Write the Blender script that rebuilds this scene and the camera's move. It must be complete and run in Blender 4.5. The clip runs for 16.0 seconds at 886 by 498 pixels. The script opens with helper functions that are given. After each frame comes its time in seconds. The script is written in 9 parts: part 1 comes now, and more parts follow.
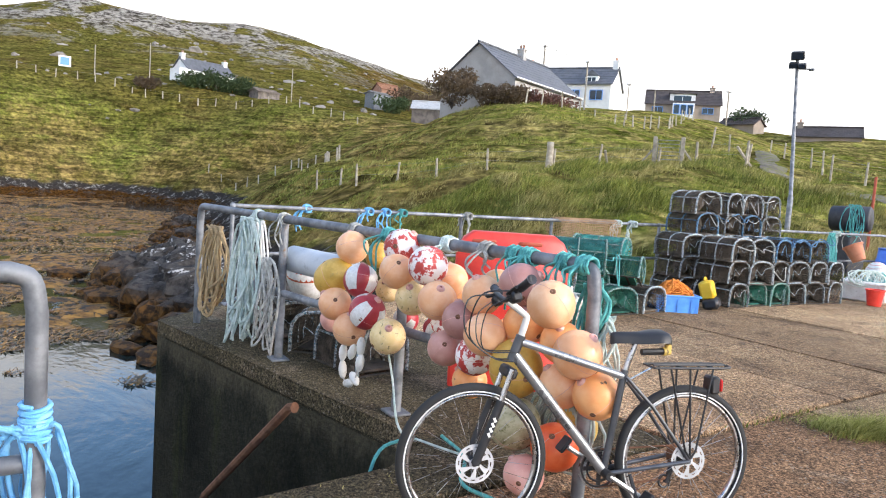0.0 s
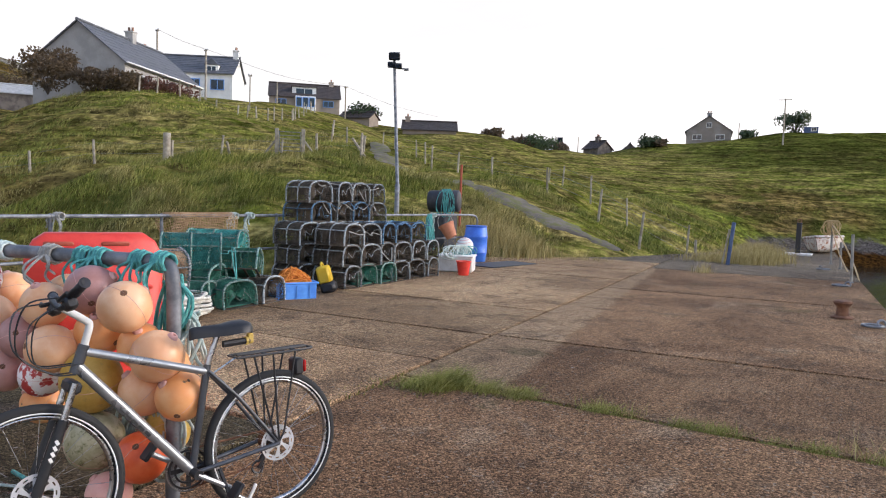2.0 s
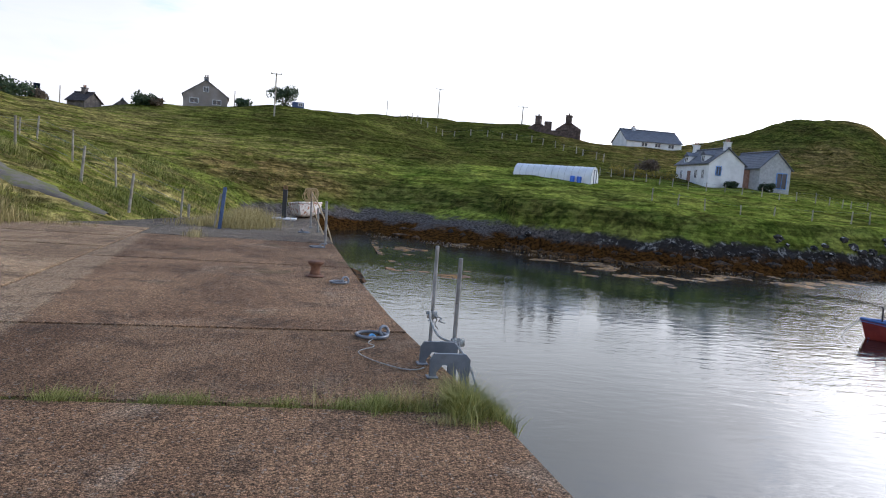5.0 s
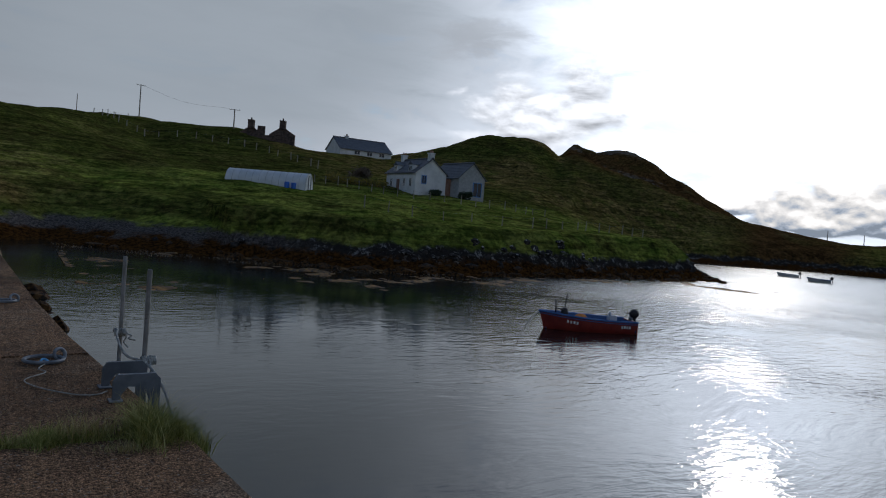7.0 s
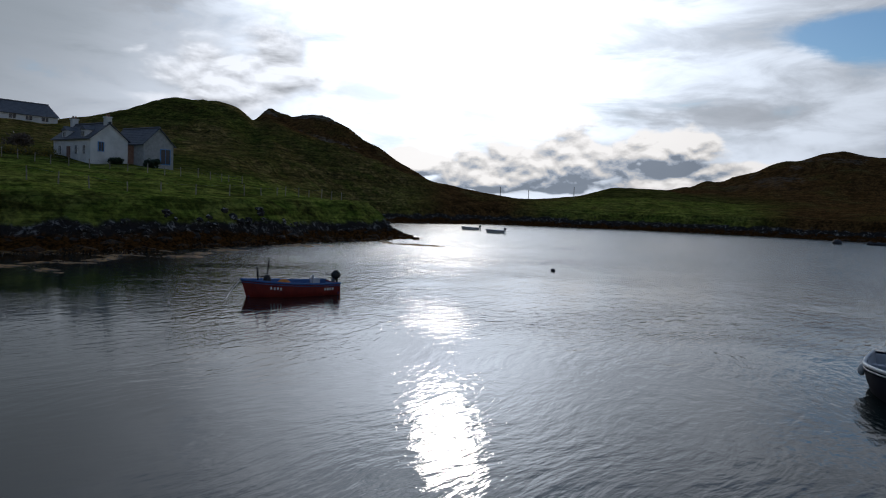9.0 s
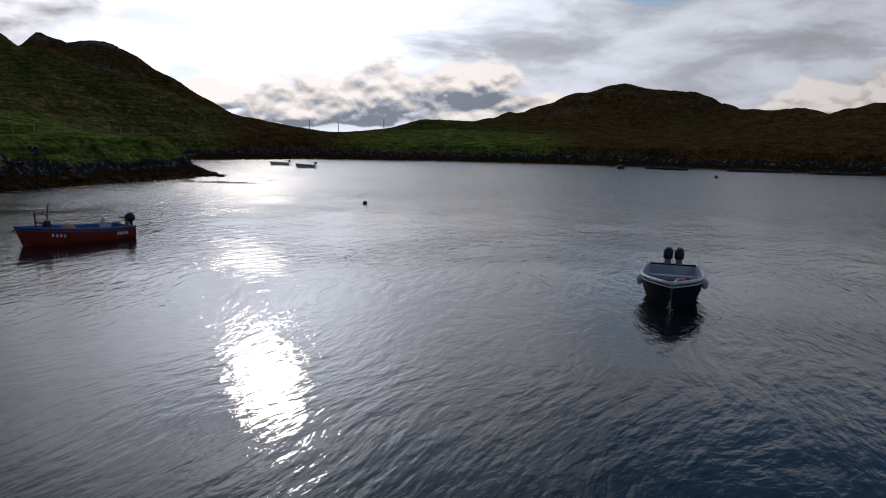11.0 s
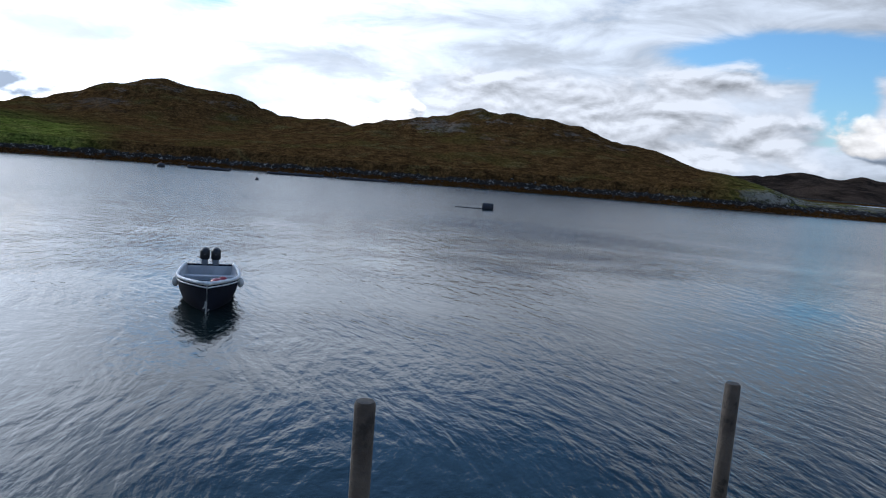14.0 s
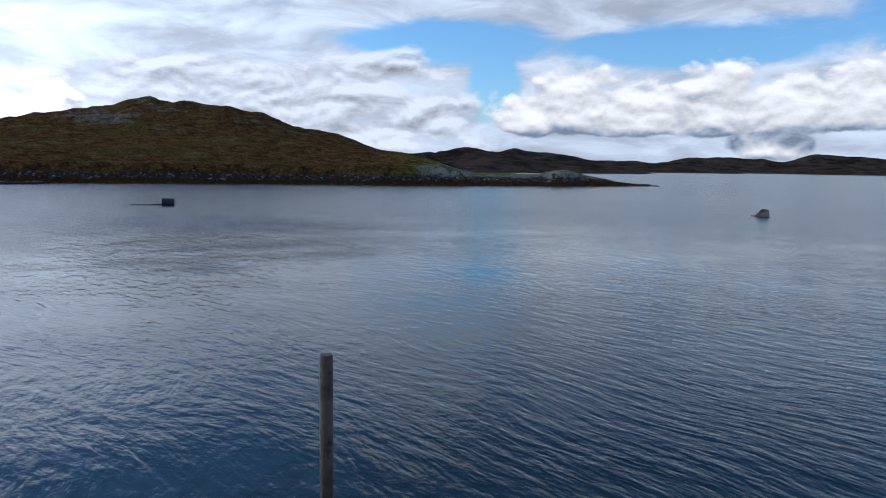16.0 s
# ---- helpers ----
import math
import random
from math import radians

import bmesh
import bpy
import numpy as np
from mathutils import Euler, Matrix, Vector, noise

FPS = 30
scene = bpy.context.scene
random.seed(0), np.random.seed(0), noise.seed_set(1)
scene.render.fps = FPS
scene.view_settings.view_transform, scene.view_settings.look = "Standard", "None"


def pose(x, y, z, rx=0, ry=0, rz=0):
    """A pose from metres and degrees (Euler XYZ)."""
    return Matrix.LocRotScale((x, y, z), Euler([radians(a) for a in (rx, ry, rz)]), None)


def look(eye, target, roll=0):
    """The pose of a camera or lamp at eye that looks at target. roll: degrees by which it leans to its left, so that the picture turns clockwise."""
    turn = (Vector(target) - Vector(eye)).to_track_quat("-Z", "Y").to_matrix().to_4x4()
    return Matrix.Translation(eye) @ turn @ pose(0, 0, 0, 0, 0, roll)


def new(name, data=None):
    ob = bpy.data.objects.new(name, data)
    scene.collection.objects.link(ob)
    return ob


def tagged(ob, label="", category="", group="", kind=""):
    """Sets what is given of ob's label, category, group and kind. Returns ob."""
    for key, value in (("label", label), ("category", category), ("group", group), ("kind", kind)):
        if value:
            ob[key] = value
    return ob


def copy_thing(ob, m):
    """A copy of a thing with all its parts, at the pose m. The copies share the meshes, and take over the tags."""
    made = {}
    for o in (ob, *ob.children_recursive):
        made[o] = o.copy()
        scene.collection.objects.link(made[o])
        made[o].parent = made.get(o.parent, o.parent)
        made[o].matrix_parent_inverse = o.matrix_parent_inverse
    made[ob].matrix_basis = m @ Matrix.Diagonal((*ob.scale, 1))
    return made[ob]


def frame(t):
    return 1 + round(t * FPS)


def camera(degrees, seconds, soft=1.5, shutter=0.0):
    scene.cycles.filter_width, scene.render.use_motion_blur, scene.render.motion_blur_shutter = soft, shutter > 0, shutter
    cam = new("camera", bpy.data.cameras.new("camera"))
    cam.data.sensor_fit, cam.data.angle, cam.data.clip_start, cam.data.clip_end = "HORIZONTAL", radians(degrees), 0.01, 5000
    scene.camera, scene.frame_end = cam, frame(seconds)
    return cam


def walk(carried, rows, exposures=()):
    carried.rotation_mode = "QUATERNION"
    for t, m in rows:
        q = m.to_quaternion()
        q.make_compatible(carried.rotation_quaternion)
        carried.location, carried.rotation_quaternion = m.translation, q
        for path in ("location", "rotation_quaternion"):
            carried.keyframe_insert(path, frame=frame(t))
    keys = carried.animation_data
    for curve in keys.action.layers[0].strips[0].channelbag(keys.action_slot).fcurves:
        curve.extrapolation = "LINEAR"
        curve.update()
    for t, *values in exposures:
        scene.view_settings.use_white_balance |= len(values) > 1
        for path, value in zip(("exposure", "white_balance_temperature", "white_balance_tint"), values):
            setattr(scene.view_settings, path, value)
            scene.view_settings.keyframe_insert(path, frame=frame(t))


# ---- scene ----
cam = camera(64.52, 16.0, soft=1.1)
PATH = [
    (0.0, look((-0.195, -0.274, 1.549), (-8.793, 4.762, 0.703), 3.94)),
    (0.5, look((-0.139, -0.216, 1.550), (-7.971, 5.944, 0.703), 4.21)),
    (1.0, look((-0.092, -0.158, 1.553), (-7.095, 6.931, 0.718), 3.28)),
    (1.5, look((-0.043, -0.115, 1.559), (-6.115, 7.797, 0.829), 2.46)),
    (2.0, look((0.009, -0.077, 1.562), (-5.063, 8.513, 0.860), 1.91)),
    (2.5, look((0.046, -0.041, 1.563), (-4.235, 8.965, 0.811), 1.53)),
    (3.0, look((0.106, 0.016, 1.564), (-3.516, 9.306, 0.811), 1.84)),
    (3.5, look((0.158, 0.063, 1.559), (-2.898, 9.537, 0.608), 1.94)),
    (4.0, look((0.174, 0.125, 1.558), (-1.297, 9.975, 0.651), 2.58)),
    (4.5, look((0.142, 0.175, 1.558), (0.318, 10.133, 0.656), 4.13)),
    (5.0, look((0.144, 0.207, 1.559), (1.688, 10.053, 0.747), 4.55)),
    (5.2, look((0.147, 0.207, 1.559), (2.102, 9.987, 0.825), 4.65)),
    (7.3, look((0.322, 0.129, 1.587), (6.108, 8.277, 1.223), 3.93)),
    (7.5, look((0.334, 0.113, 1.589), (6.483, 7.991, 1.251), 3.26)),
    (8.0, look((0.340, 0.067, 1.590), (7.249, 7.290, 1.290), 2.49)),
    (8.5, look((0.344, 0.042, 1.584), (7.972, 6.488, 1.074), 2.05)),
    (8.7, look((0.356, 0.034, 1.581), (8.262, 6.132, 1.019), 2.18)),
    (10.8, look((0.583, -0.010, 1.521), (9.812, 3.573, 0.114), 1.09)),
    (11.0, look((0.600, -0.014, 1.516), (9.942, 3.224, 0.021), 1.19)),
    (11.5, look((0.629, -0.015, 1.507), (10.250, 2.203, -0.083), 0.96)),
    (12.0, look((0.646, -0.014, 1.494), (10.418, 1.457, -0.040), 2.28)),
    (12.5, look((0.639, -0.035, 1.489), (10.512, 0.298, -0.060), 2.76)),
    (13.0, look((0.591, -0.118, 1.508), (10.438, -1.108, 0.076), 3.70)),
    (13.5, look((0.527, -0.221, 1.527), (10.253, -2.111, 0.180), 5.36)),
    (14.0, look((0.471, -0.319, 1.549), (9.969, -3.220, 0.380), 4.56)),
    (14.5, look((0.413, -0.400, 1.564), (9.493, -4.422, 0.395), 3.41)),
    (15.0, look((0.338, -0.451, 1.572), (9.009, -5.308, 0.465), 1.93)),
    (15.5, look((0.257, -0.511, 1.588), (8.333, -6.296, 0.438), 1.82)),
    (16.0, look((0.173, -0.578, 1.609), (7.607, -7.163, 0.439), 0.91)),
]
EXPOSURES = [(0.0, 1.98, 7500, 15), (2.5, 1.20, 7500, 18), (5.0, 1.12, 6800, 16), (7.3, -1.0, 6300, 11), (8.7, -1.05, 6300, 11), (10.8, -1.05, 6600, 15), (12.0, -0.92, 6400, 13), (13.0, -0.32, 6200, 11), (14.0, 0.17, 6000, 11), (16.0, 0.15, 5700, 11)]
walk(cam, PATH, EXPOSURES)

# ---- daylight: a veiled, low sun over the bay, thin cloud all over ----
SUN_AZ, SUN_EL = radians(56.5), radians(19.2)      # clockwise from +y, above the horizon
SUN_DIR = Vector((math.sin(SUN_AZ) * math.cos(SUN_EL), math.cos(SUN_AZ) * math.cos(SUN_EL), math.sin(SUN_EL)))
sun = new("sun", bpy.data.lights.new("sun", "SUN"))
sun.data.energy, sun.data.angle, sun.data.color = 0.48, radians(4.5), (1.0, 0.93, 0.82)
sun.matrix_world = look(SUN_DIR * 50, (0, 0, 0))


class Nodes:
    """Short hand for wiring a node tree."""

    def __init__(self, tree):
        self.t = tree
        tree.nodes.clear()

    def n(self, kind, **kw):
        node = self.t.nodes.new(kind)
        for k, v in kw.items():
            if k == "ins":
                for key, val in v.items():
                    sock = node.inputs[key]
                    if isinstance(val, bpy.types.NodeSocket):
                        self.t.links.new(val, sock)
                    else:
                        sock.default_value = val
            else:
                setattr(node, k, v)
        return node

    def math(self, op, a, b=0.0, clamp=False):
        node = self.n("ShaderNodeMath", operation=op, use_clamp=clamp)
        for i, v in enumerate((a, b)):
            if isinstance(v, bpy.types.NodeSocket):
                self.t.links.new(v, node.inputs[i])
            else:
                node.inputs[i].default_value = v
        return node.outputs[0]

    def vec(self, op, a, b=(0, 0, 0)):
        node = self.n("ShaderNodeVectorMath", operation=op)
        for i, v in enumerate((a, b)):
            if isinstance(v, bpy.types.NodeSocket):
                self.t.links.new(v, node.inputs[i])
            else:
                node.inputs[i].default_value = v
        return node.outputs["Value"] if op in ("DOT_PRODUCT", "LENGTH") else node.outputs[0]

    def noise(self, vector, scale, detail=4.0, rough=0.55, distortion=0.0):
        return self.n("ShaderNodeTexNoise", ins={"Vector": vector, "Scale": scale, "Detail": detail, "Roughness": rough,
                                                 "Distortion": distortion}).outputs[0]

    def ramp(self, fac, *stops):
        """A map of a value to 0..1: smooth between the two ends given."""
        lo, hi = stops
        return self.n("ShaderNodeMapRange", interpolation_type="SMOOTHSTEP",
                      ins={"Value": fac, "From Min": lo, "From Max": hi}).outputs[0]

    def mixf(self, fac, a, b):
        return self.n("ShaderNodeMix", data_type="FLOAT", ins={0: fac, 2: a, 3: b}).outputs[0]

    def mix(self, fac, a, b, blend="MIX"):
        node = self.n("ShaderNodeMix", data_type="RGBA", blend_type=blend)
        for key, v in ((0, fac), (6, a), (7, b)):
            if isinstance(v, bpy.types.NodeSocket):
                self.t.links.new(v, node.inputs[key])
            else:
                node.inputs[key].default_value = (*v, 1) if isinstance(v, tuple) and len(v) == 3 else v
        return node.outputs[2]


CUMULUS = [  # heaped clouds: degrees clockwise from +y, height of the base, half breadth, height of the top above the base
    (53.0, 2.9, 3.4, 1.6), (61.0, 1.9, 7.0, 3.2), (66.5, 3.0, 5.0, 3.4), (74.0, 2.0, 7.0, 2.2), (73.5, 4.6, 4.2, 1.9), (82.0, 2.3, 6.0, 1.9),
    (99.0, 2.9, 4.0, 2.2), (102.5, 3.4, 2.0, 3.0), (138.6, 3.5, 3.6, 2.7), (141.6, 3.6, 4.4, 4.5), (147.0, 3.4, 5.0, 3.5), (152.2, 3.5, 4.4, 4.9),
    (157.0, 3.5, 5.0, 3.9), (162.5, 3.6, 5.5, 4.4), (170.0, 3.4, 6.0, 3.8), (156.2, 1.6, 3.2, 1.6), (-150.0, 3.0, 14.0, 4.0)]
BANKS = [(110.0, 6.0, 8.0, 2.6), (119.0, 5.0, 12.0, 3.6), (126.0, 7.4, 6.0, 2.4), (129.5, 4.0, 6.0, 2.8), (124.0, 2.4, 11.0, 1.6), (37.5, 8.6, 6.0, 3.6), (41.5, 9.6, 4.5, 3.6)]   # soft grey layer cloud
SHREDS = [(33.5, 14.5, 4.0, 1.6), (76.0, 7.2, 7.0, 1.3), (98.0, 7.4, 8.0, 1.5), (112.0, 9.4, 6.0, 1.0), (145.0, 12.0, 5.0, 0.7), (140.0, 13.5, 9.0, 0.8)]
CLEAR = [(-86.0, 29.0, 45.0, 16.0), (132.0, 9.6, 11.0, 2.2), (152.0, 9.2, 15.0, 2.2), (135.4, 7.0, 2.6, 4.5), (170.0, 10.0, 12.0, 4.0), (86.0, 12.5, 7.0, 2.0), (108.0, 27.0, 26.0, 11.0), (154.0, 28.0, 30.0, 13.0)]


def build_world():
    world = bpy.data.worlds.new("sky")
    scene.world = world
    world.use_nodes = True
    k = Nodes(world.node_tree)
    d = k.n("ShaderNodeTexCoord").outputs["Generated"]
    sky = k.n("ShaderNodeTexSky", sky_type="NISHITA", sun_disc=False, sun_elevation=SUN_EL, sun_rotation=SUN_AZ,
              air_density=1.0, dust_density=0.4, ozone_density=2.0).outputs[0]
    sep = k.n("ShaderNodeSeparateXYZ", ins={0: d})
    up = k.math("MAXIMUM", sep.outputs[2], 0.0)
    az = k.math("DEGREES", k.math("ARCTAN2", sep.outputs[0], sep.outputs[1]))
    el = k.math("DEGREES", k.math("ARCSINE", sep.outputs[2]))
    inv = k.math("DIVIDE", 1.0, k.math("ADD", up, 0.10))
    flat = k.n("ShaderNodeCombineXYZ", ins={0: k.math("MULTIPLY", sep.outputs[0], inv), 1: k.math("MULTIPLY", sep.outputs[1], inv)}).outputs[0]
    toward = k.math("MAXIMUM", k.vec("DOT_PRODUCT", d, tuple(SUN_DIR)), 0.0)
    glow = k.math("POWER", toward, 40.0)
    wide = k.math("POWER", toward, 3.0)

    def hump(a0, e0, wa, we, below, rise):
        """One at the middle of a cloud, nothing at its rim; flat-bottomed if below is small."""
        u = k.math("DIVIDE", k.math("SUBTRACT", az, a0), wa)
        y = k.math("SUBTRACT", el, e0 - rise)
        v = k.math("MAXIMUM", k.math("DIVIDE", y, we), k.math("DIVIDE", y, -below))
        r2 = k.math("ADD", k.math("MULTIPLY", u, u), k.math("MULTIPLY", v, v))
        return k.math("SUBTRACT", 1.0, k.math("SQRT", r2))

    def joined(humps, below, rise=0.0):
        out = -1.0
        for a0, e0, wa, we in humps:
            out = k.math("MAXIMUM", out, hump(a0, e0, wa, we, below or we, rise))
        return k.math("MAXIMUM", out, -1.0)

    plane = k.n("ShaderNodeCombineXYZ", ins={0: k.math("MULTIPLY", az, 0.105), 1: k.math("MULTIPLY", el, 0.175)}).outputs[0]

    def billow(at):
        soft_ = k.noise(at, 3.0, 8.0, 0.52, 0.15)
        cell = k.n("ShaderNodeTexVoronoi", feature="SMOOTH_F1", ins={"Vector": k.vec("ADD", at, (0.31, 0.12, 0.0)), "Scale": 4.2, "Smoothness": 0.35}).outputs["Distance"]
        return k.math("ADD", k.math("MULTIPLY", soft_, 0.85), k.math("MULTIPLY", k.math("SUBTRACT", 0.62, cell), 0.20))

    # the high veil, thinner to the south, where blue shows through in streaks
    streak = k.n("ShaderNodeMapping", ins={"Vector": flat, "Rotation": (0, 0, -0.62), "Scale": (0.30, 1.0, 1.0)}).outputs[0]
    veil_noise = k.noise(streak, 1.3, 9.0, 0.62, 0.9)
    fibre = k.noise(k.n("ShaderNodeMapping", ins={"Vector": plane, "Rotation": (0, 0, -0.30), "Scale": (0.62, 1.25, 1.0)}).outputs[0], 1.9, 9.0, 0.58, 0.5)
    open_sky = k.ramp(joined(CLEAR, 0.0), -0.15, 0.7)
    thin = k.math("ADD", k.math("MULTIPLY", open_sky, 0.42), k.math("MULTIPLY", k.ramp(up, 0.24, 0.62), 0.26))
    veil = k.ramp(k.math("SUBTRACT", k.math("ADD", k.math("MULTIPLY", veil_noise, 0.35), k.math("MULTIPLY", fibre, 0.65)), thin), 0.18, 0.46)
    grey_noise = k.noise(streak, 0.75, 7.0, 0.55, 0.6)
    over_bay = k.ramp(k.vec("DOT_PRODUCT", d, (0.80, -0.60, 0.0)), -0.55, 0.35)
    lit = k.math("ADD", k.math("MULTIPLY", glow, 23.0), k.math("ADD", k.math("MULTIPLY", wide, 6.5), 3.6))
    dapple = k.math("MULTIPLY", k.ramp(k.math("ADD", k.math("MULTIPLY", grey_noise, 0.30), k.math("MULTIPLY", fibre, 0.70)), 0.36, 0.62), k.math("ADD", 0.16, k.math("MULTIPLY", over_bay, 0.42)))
    veil_shade = k.math("MULTIPLY", lit, k.math("ADD", k.math("SUBTRACT", 0.92, k.math("MULTIPLY", over_bay, 0.08)), dapple))
    tint = (0.89, 0.97, 1.075)
    veil_col = k.vec("SCALE", tint)
    k.t.links.new(veil_shade, veil_col.node.inputs["Scale"])
    blue = k.mix(1.0, sky, (0.66, 0.88, 1.06), "MULTIPLY")
    out = k.mix(veil, blue, veil_col)
    # an even grey sheet to the north-east
    sheet = k.ramp(k.math("ADD", joined([(10.0, 14.0, 30.0, 13.0), (-38.0, 17.0, 46.0, 15.0)], 0.0), k.math("MULTIPLY", k.math("SUBTRACT", fibre, 0.5), 0.7)), 0.0, 0.55)
    sheet_col = k.vec("SCALE", (0.86, 0.975, 1.08))
    k.t.links.new(k.math("ADD", k.mixf(k.ramp(az, -18.0, 8.0), 2.5, 4.1), k.math("MULTIPLY", grey_noise, 1.1)), sheet_col.node.inputs["Scale"])
    out = k.mix(k.math("MULTIPLY", sheet, 0.85), out, sheet_col)
    # soft grey shreds under the veil
    shred_noise = k.noise(k.n("ShaderNodeMapping", ins={"Vector": plane, "Rotation": (0, 0, -0.15), "Scale": (0.75, 1.3, 1.0)}).outputs[0], 2.6, 9.0, 0.6, 0.3)
    shred = k.ramp(k.math("ADD", joined(SHREDS, 0.0), k.math("MULTIPLY", k.math("SUBTRACT", shred_noise, 0.5), 3.2)), -0.15, 0.75)
    shred_lit = k.math("MULTIPLY", k.math("ADD", 3.0, k.math("MULTIPLY", wide, 4.2)), k.math("ADD", 0.55, k.math("MULTIPLY", shred_noise, 0.6)))
    shred_col = k.vec("SCALE", (0.90, 0.96, 1.04))
    k.t.links.new(shred_lit, shred_col.node.inputs["Scale"])
    out = k.mix(k.math("MULTIPLY", shred, 0.62), out, shred_col)
    # a bank of soft layer cloud in flat rolls
    roll = k.n("ShaderNodeMapping", ins={"Vector": plane, "Rotation": (0, 0, -0.08), "Scale": (0.85, 1.15, 1.0)}).outputs[0]
    roll_noise = k.noise(roll, 2.4, 7.0, 0.52, 0.25)
    roll_above = k.noise(k.vec("ADD", roll, (0.0, 0.11, 0.0)), 2.4, 7.0, 0.52, 0.25)
    bank = k.ramp(k.math("ADD", joined(BANKS, 0.0), k.math("MULTIPLY", k.math("SUBTRACT", roll_noise, 0.5), 2.2)), -0.05, 0.50)
    bank_lit = k.math("MULTIPLY", k.math("ADD", 5.6, k.math("MULTIPLY", wide, 3.4)), k.math("ADD", 0.80, k.math("MULTIPLY", k.math("SUBTRACT", roll_noise, roll_above), 2.6), True))
    bank_lit = k.math("MULTIPLY", bank_lit, k.math("ADD", 1.0, k.math("MULTIPLY", k.ramp(az, 62.0, 46.0), 0.75)))     # lit through near the sun
    bank_col = k.vec("SCALE", (0.95, 0.98, 1.03))
    k.t.links.new(bank_lit, bank_col.node.inputs["Scale"])
    out = k.mix(k.math("MULTIPLY", bank, 0.92), out, bank_col)
    # heaped cloud low round the horizon: bright crowns, grey undersides
    here = billow(plane)
    above = billow(k.vec("ADD", plane, (0.0, 0.075, 0.0)))
    shape = k.math("ADD", k.math("MULTIPLY", joined(CUMULUS, 0.9), 1.15), k.math("MULTIPLY", k.math("SUBTRACT", here, 0.42), 1.8))
    cover = k.ramp(shape, -0.04, 0.24)
    against = k.ramp(wide, 0.02, 0.35)        # clouds before the sun: dark bodies, bright rims
    relief = k.math("MULTIPLY", k.math("SUBTRACT", here, above), k.math("ADD", 1.9, k.math("MULTIPLY", against, 1.9)))
    slope = k.math("SUBTRACT", joined(CUMULUS, 0.9), joined(CUMULUS, 0.9, 1.5))      # sunlit tops, shaded flat bases
    crown = k.math("ADD", 0.63, k.math("MULTIPLY", slope, 0.72))
    crown = k.mixf(against, crown, k.math("SUBTRACT", k.math("ADD", 0.50, k.math("MULTIPLY", slope, 1.15)), k.math("MULTIPLY", k.ramp(shape, 0.10, 0.6), 0.16)))
    bright = k.math("MAXIMUM", k.math("ADD", crown, relief), k.math("ADD", 0.25, k.math("MULTIPLY", k.ramp(el, 5.6, 7.4), 0.58)))
    heap_lit = k.math("MULTIPLY", k.math("ADD", 6.3, k.math("MULTIPLY", wide, 8.0)), k.math("MINIMUM", bright, 1.05))
    heap_tint = k.mix(k.ramp(bright, 0.25, 0.75), (0.80, 0.95, 1.17), (1.02, 0.985, 0.94))
    heap_col = k.vec("SCALE", heap_tint)
    k.t.links.new(heap_lit, heap_col.node.inputs["Scale"])
    out = k.mix(k.math("MULTIPLY", cover, 0.94), out, heap_col)
    bg = k.n("ShaderNodeBackground", ins={"Color": out, "Strength": 0.14})
    k.n("ShaderNodeOutputWorld", ins={"Surface": bg.outputs[0]})


build_world()

# ---- materials ----


def shader(name):
    m = bpy.data.materials.new(name)
    m.use_nodes = True
    k = Nodes(m.node_tree)
    bsdf = k.n("ShaderNodeBsdfPrincipled")
    k.n("ShaderNodeOutputMaterial", ins={"Surface": bsdf.outputs[0]})
    return m, k, bsdf


def surface(name, a, b, scale=6.0, rough=0.7, bump=0.0, grain=60.0, metal=0.0, wear=None, wear_at=(0.6, 0.72), vary=0.15, spec=0.5, world_space=False):
    """A two-tone surface with fine grain, an optional third tone of wear in patches, and a tint that varies from object to object."""
    m, k, bsdf = shader(name)
    co = k.n("ShaderNodeNewGeometry").outputs["Position"] if world_space else k.n("ShaderNodeTexCoord").outputs["Object"]
    info = k.n("ShaderNodeObjectInfo").outputs["Random"]
    if not world_space:
        shift = k.vec("SCALE", (7.0, 5.0, 3.0))
        k.t.links.new(info, shift.node.inputs["Scale"])
        co = k.vec("ADD", co, shift)
    big = k.noise(co, scale, 4.0, 0.6)
    fine = k.noise(co, grain, 3.0, 0.6)
    col = k.mix(k.ramp(big, 0.35, 0.65), a, b)
    col = k.mix(0.35, col, k.mix(fine, (0.35, 0.35, 0.35), (0.65, 0.65, 0.65)), "OVERLAY")
    if wear:
        patch = k.ramp(k.noise(co, scale * 1.7, 6.0, 0.65), *wear_at)
        col = k.mix(patch, col, wear)
    tint = k.math("ADD", 1.0 - vary, k.math("MULTIPLY", info, 2.0 * vary))
    hsv = k.n("ShaderNodeHueSaturation", ins={"Value": tint, "Color": col})
    k.t.links.new(hsv.outputs[0], bsdf.inputs["Base Color"])
    k.t.links.new(k.math("ADD", rough - 0.12, k.math("MULTIPLY", big, 0.24)), bsdf.inputs["Roughness"])
    bsdf.inputs["Metallic"].default_value = metal
    bsdf.inputs["Specular IOR Level"].default_value = spec
    if bump:
        bp = k.n("ShaderNodeBump", ins={"Strength": min(bump, 1.0), "Distance": 0.01 * max(1.0, bump), "Height": k.math("ADD", fine, big)})
        k.t.links.new(bp.outputs[0], bsdf.inputs["Normal"])
    return m


def plain(name, c, rough=0.5, metal=0.0):
    return surface(name, tuple(x * 0.9 for x in c), tuple(min(1, x * 1.08) for x in c), 9.0, rough, 0.0, 80.0, metal, None, vary=0.05)


